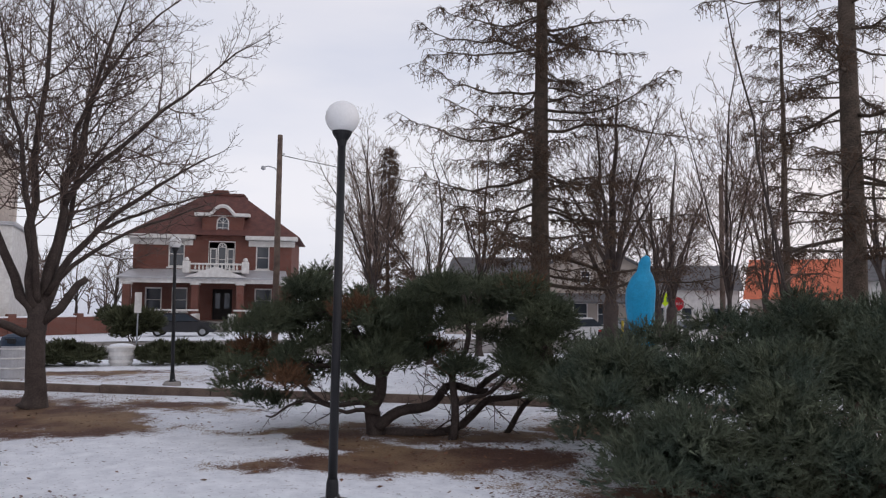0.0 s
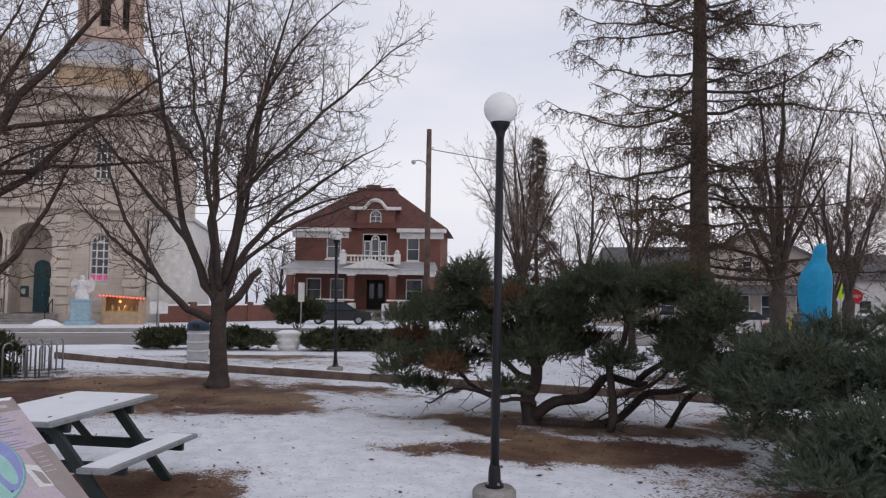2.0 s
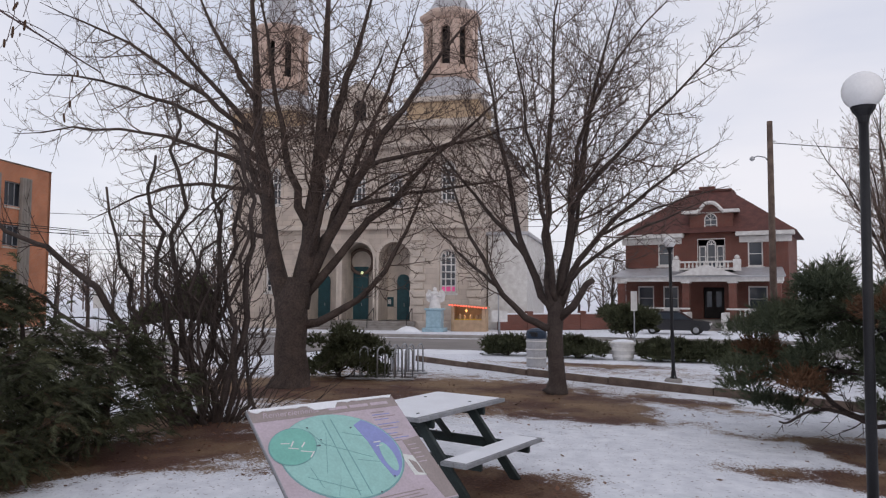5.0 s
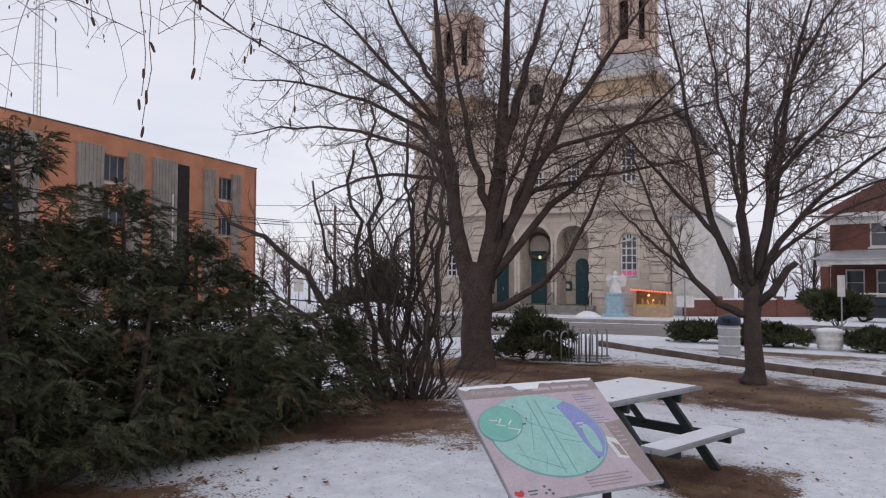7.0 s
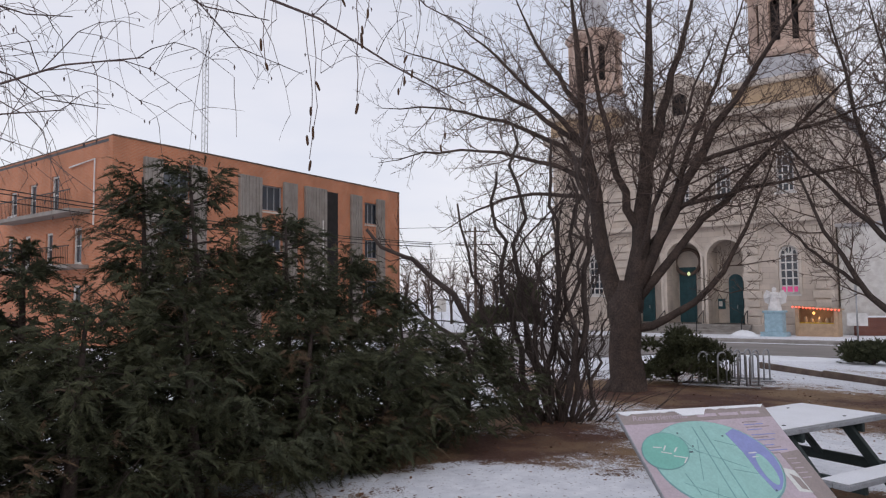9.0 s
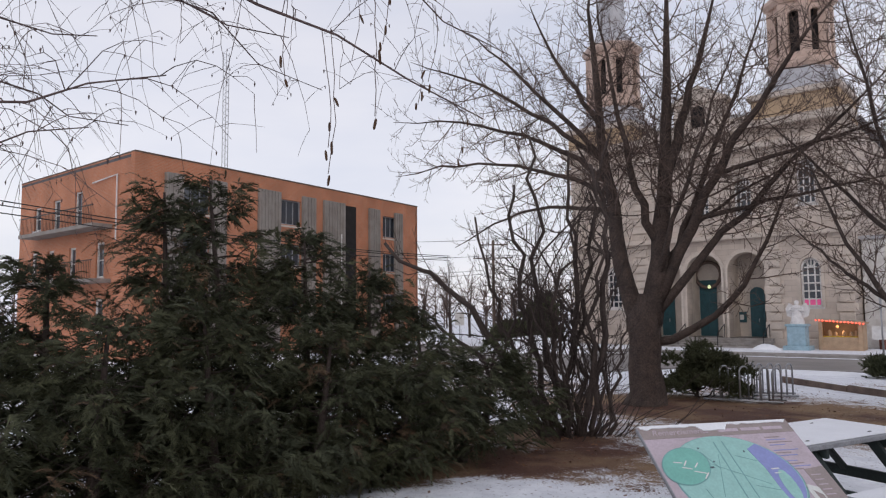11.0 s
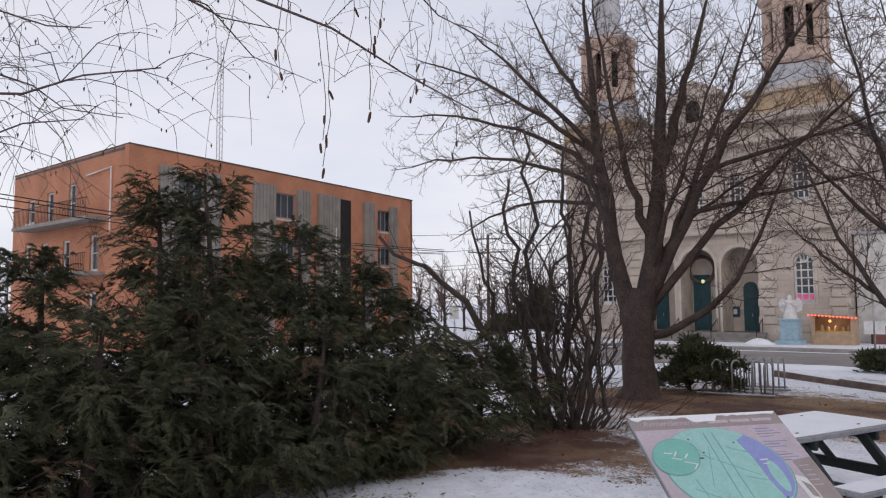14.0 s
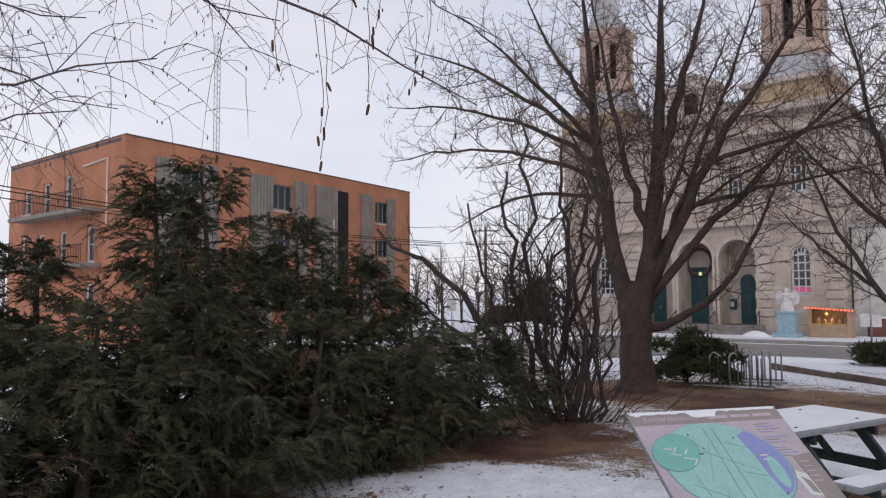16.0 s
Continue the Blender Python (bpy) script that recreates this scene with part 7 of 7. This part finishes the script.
post_sign("stop_sign", "red octagonal stop sign on a steel post", (7.62, 39.9), -11, 2.75, (0.75, 0.75), SIGN_RED, "octagon", "ARRÊT")
cs = post_sign("crossing_sign", "lime yellow diamond crossing sign on a post", (6.68, 38.1), -10, 2.95, (0.75, 0.75), SIGN_LIME, "diamond")
for x in (-0.1, 0.1):
    part("symbol_bar", Mesh().box(x, -0.026, 2.56, 0.06, 0.006, 0.26), P_DARK, cs)
post_sign("street_sign", "narrow white street sign on a grey post", (-19.15, 33.7), 25, 2.6, (0.32, 1.0), WHITE)
post_sign("notice_sign", "small white notice on a low post", (-29.3, 35.1), 31, 1.5, (1.0, 0.7), WHITE)
post_sign("street_sign", "slim steel sign post beside the church pavement", (-23.6, 28.2), 31, 2.8, (0.1, 0.5), STEEL)
post_sign("street_sign", "small grey board far along the street", (-50, 18.5), 60, 2.6, (0.7, 1.0), WHITE)


def utility_pole(name, label, at, turn, h, r, arms, lamp):
    up = thing(name, label, "pole", (*at, ground_z(*at)), turn)
    part("pole", Mesh().tube([(0, 0, -0.2), (0, 0, h)], [r * 1.15, r * 0.85], 12), TIMBER, up, smooth=True)
    for z, w in arms:
        part("cross_arm", Mesh().box(0, -0.12, z, w, 0.1, 0.12, 0.01), TIMBER, up)
        for s in (-0.95, -0.3, 0.3, 0.95):
            part("insulator", Mesh().lathe([(0.04, z + 0.06), (0.06, z + 0.12), (0.03, z + 0.26)], 8, s * w / 2, -0.12), P_DARK, up)
    if lamp:
        arc = [(0, 0, h - 2.3), (-0.25, -0.05, h - 1.95), (-0.6, -0.1, h - 1.85), (-0.8, -0.1, h - 1.9)]
        part("lamp_arm", Mesh().tube(arc, 0.03, 6), STEEL, up, smooth=True)
        part("lamp_head", Mesh().lathe([(0.03, h - 2.1), (0.14, h - 2.02), (0.12, h - 1.9), (0.04, h - 1.84)], 10, -0.9, -0.1), STEEL, up)
        part("bracket", Mesh().tube([(0.05, 0, h - 1.1), (0.3, -0.05, h - 1.12)], 0.03, 6), STEEL, up)
    return up


utility_pole("utility_pole", "tall weathered timber pole with a small street light", (-14.55, 40.2), 10, 11.9, 0.17, [], True)
utility_pole("utility_pole", "timber utility pole with two cross arms far off", (-69.5, 29.5), 67, 10.4, 0.16, [(9.9, 3.0), (8.5, 4.2)], False)
utility_pole("utility_pole", "leaning dark timber pole by the crossing", (9.6, 38.5), -10, 9, 0.13, [], False)


def cable(a, c, sag, label):
    n = 24
    pts = [Vector(a).lerp(Vector(c), k / n) - Vector((0, 0, sag * 4 * (k / n) * (1 - k / n))) for k in range(n + 1)]
    ob = part("cable", Mesh().tube(pts, 0.022, 4, False), WIRE)
    tagged(ob, label, "cable", "overhead cables")


for z in (9.3, 7.6, 6.1, 5.7):
    cable((-69.5, 29.5, z), (-38, 75, z + 0.6), 0.8, "black overhead cable between poles")
    cable((-69.5, 29.5, z), (-62, -6, z), 0.9, "black overhead cable between poles")
cable((-14.55, 40.2, 10.1), (20, 62, 9), 1.0, "thin overhead cable from the street pole")
for z in (0.0, 0.35, 0.55):
    cable((-24, -18, 6.9 + z), (-45, 16, 5.2 + z * 0.5), 0.7, "black overhead cable before the brick building")


def mast():
    ma = thing("antenna_mast", "thin lattice antenna mast behind the flat roof", "mast", (-47.5, 1.7, 9.7), 0)
    for k in range(3):
        a = k * 2.094
        part("mast_leg", Mesh().tube([(0.2 * math.cos(a), 0.2 * math.sin(a), 0), (0.2 * math.cos(a), 0.2 * math.sin(a), 9)], 0.025, 5), STEEL, ma)
    for j in range(22):
        z = 0.3 + j * 0.4
        pts = [(0.2 * math.cos(k * 2.094), 0.2 * math.sin(k * 2.094), z + 0.13 * k) for k in range(4)]
        part("lacing", Mesh().tube(pts, 0.014, 4), STEEL, ma)


mast()


def car(label, at, turn, paint, length=4.5):
    ca = thing("car", label, "car", (*at, ground_z(*at) + 0.05), turn, "parked cars")
    L = length / 2
    lower = [(-L, 0.35), (-L + 0.05, 0.75), (-L + 0.5, 0.9), (L - 1.1, 0.95), (L - 0.1, 0.78), (L, 0.4), (L - 0.2, 0.25), (-L + 0.2, 0.25)]
    part("body", Mesh().slab(lower, -0.85, 0.85), paint, ca)
    cab = [(-L + 0.6, 0.93), (-L + 1.1, 1.4), (L - 2.0, 1.45), (L - 1.2, 0.96)]
    part("cabin", Mesh().slab(cab, -0.72, 0.72), GLASS, ca, "dark tinted windows")
    part("roof", Mesh().slab([(-L + 1.05, 1.38), (-L + 1.2, 1.47), (L - 2.1, 1.5), (L - 1.95, 1.42)], -0.73, 0.73), paint, ca)
    for x in (-L + 0.85, L - 0.9):
        for y in (-0.8, 0.8):
            wh = part("wheel", Mesh().tube([(x, y - 0.1, 0.28), (x, y + 0.1, 0.28)], 0.32, 16), TYRE, ca)
            part("rim", Mesh().tube([(x, y - 0.12, 0.28), (x, y + 0.12, 0.28)], 0.19, 12), STEEL, wh)
    for y in (-0.6, 0.6):
        part("headlight", Mesh().box(L - 0.06, y, 0.66, 0.1, 0.3, 0.12, 0.02), WHITE, ca)
        part("tail_light", Mesh().box(-L + 0.03, y, 0.74, 0.08, 0.25, 0.14, 0.02), SIGN_RED, ca)


car("dark parked car before the brick house", (-23.0, 46.0), 20, CAR_DARK)
car("white parked car before the gabled house", (3.3, 47.0), 25, CAR_WHITE)
car("dark parked car near the crossing", (6.3, 44.5), 25, CAR_DARK)
car("pale parked car near the crossing", (10.2, 47), 25, CAR_WHITE)
post_b = thing("bollard", "yellow guard post by the street", "bollard", (5.0, 41.5, ground_z(5, 41.5)))
part("post", Mesh().lathe([(0.07, 0), (0.07, 1.35), (0.05, 1.42), (0.01, 1.44)], 10), YELLOW, post_b)


def garden_wall():
    gw = thing("garden_wall", "low red-brown brick wall capped with snow", "wall", (-32.3, 45.3, ground_z(-32.3, 45.3)), 64)
    part("wall", Mesh().box(0, 0, 0.6, 9.4, 0.35, 1.2, 0.03), BRICK, gw)
    part("snow_cap", Mesh().box(0, 0, 1.24, 9.5, 0.42, 0.1, 0.04), SNOW, gw)
    for k in range(5):
        part("pier", Mesh().box(-4.5 + k * 2.25, 0, 0.72, 0.5, 0.5, 1.44, 0.03), BRICK, gw)


garden_wall()
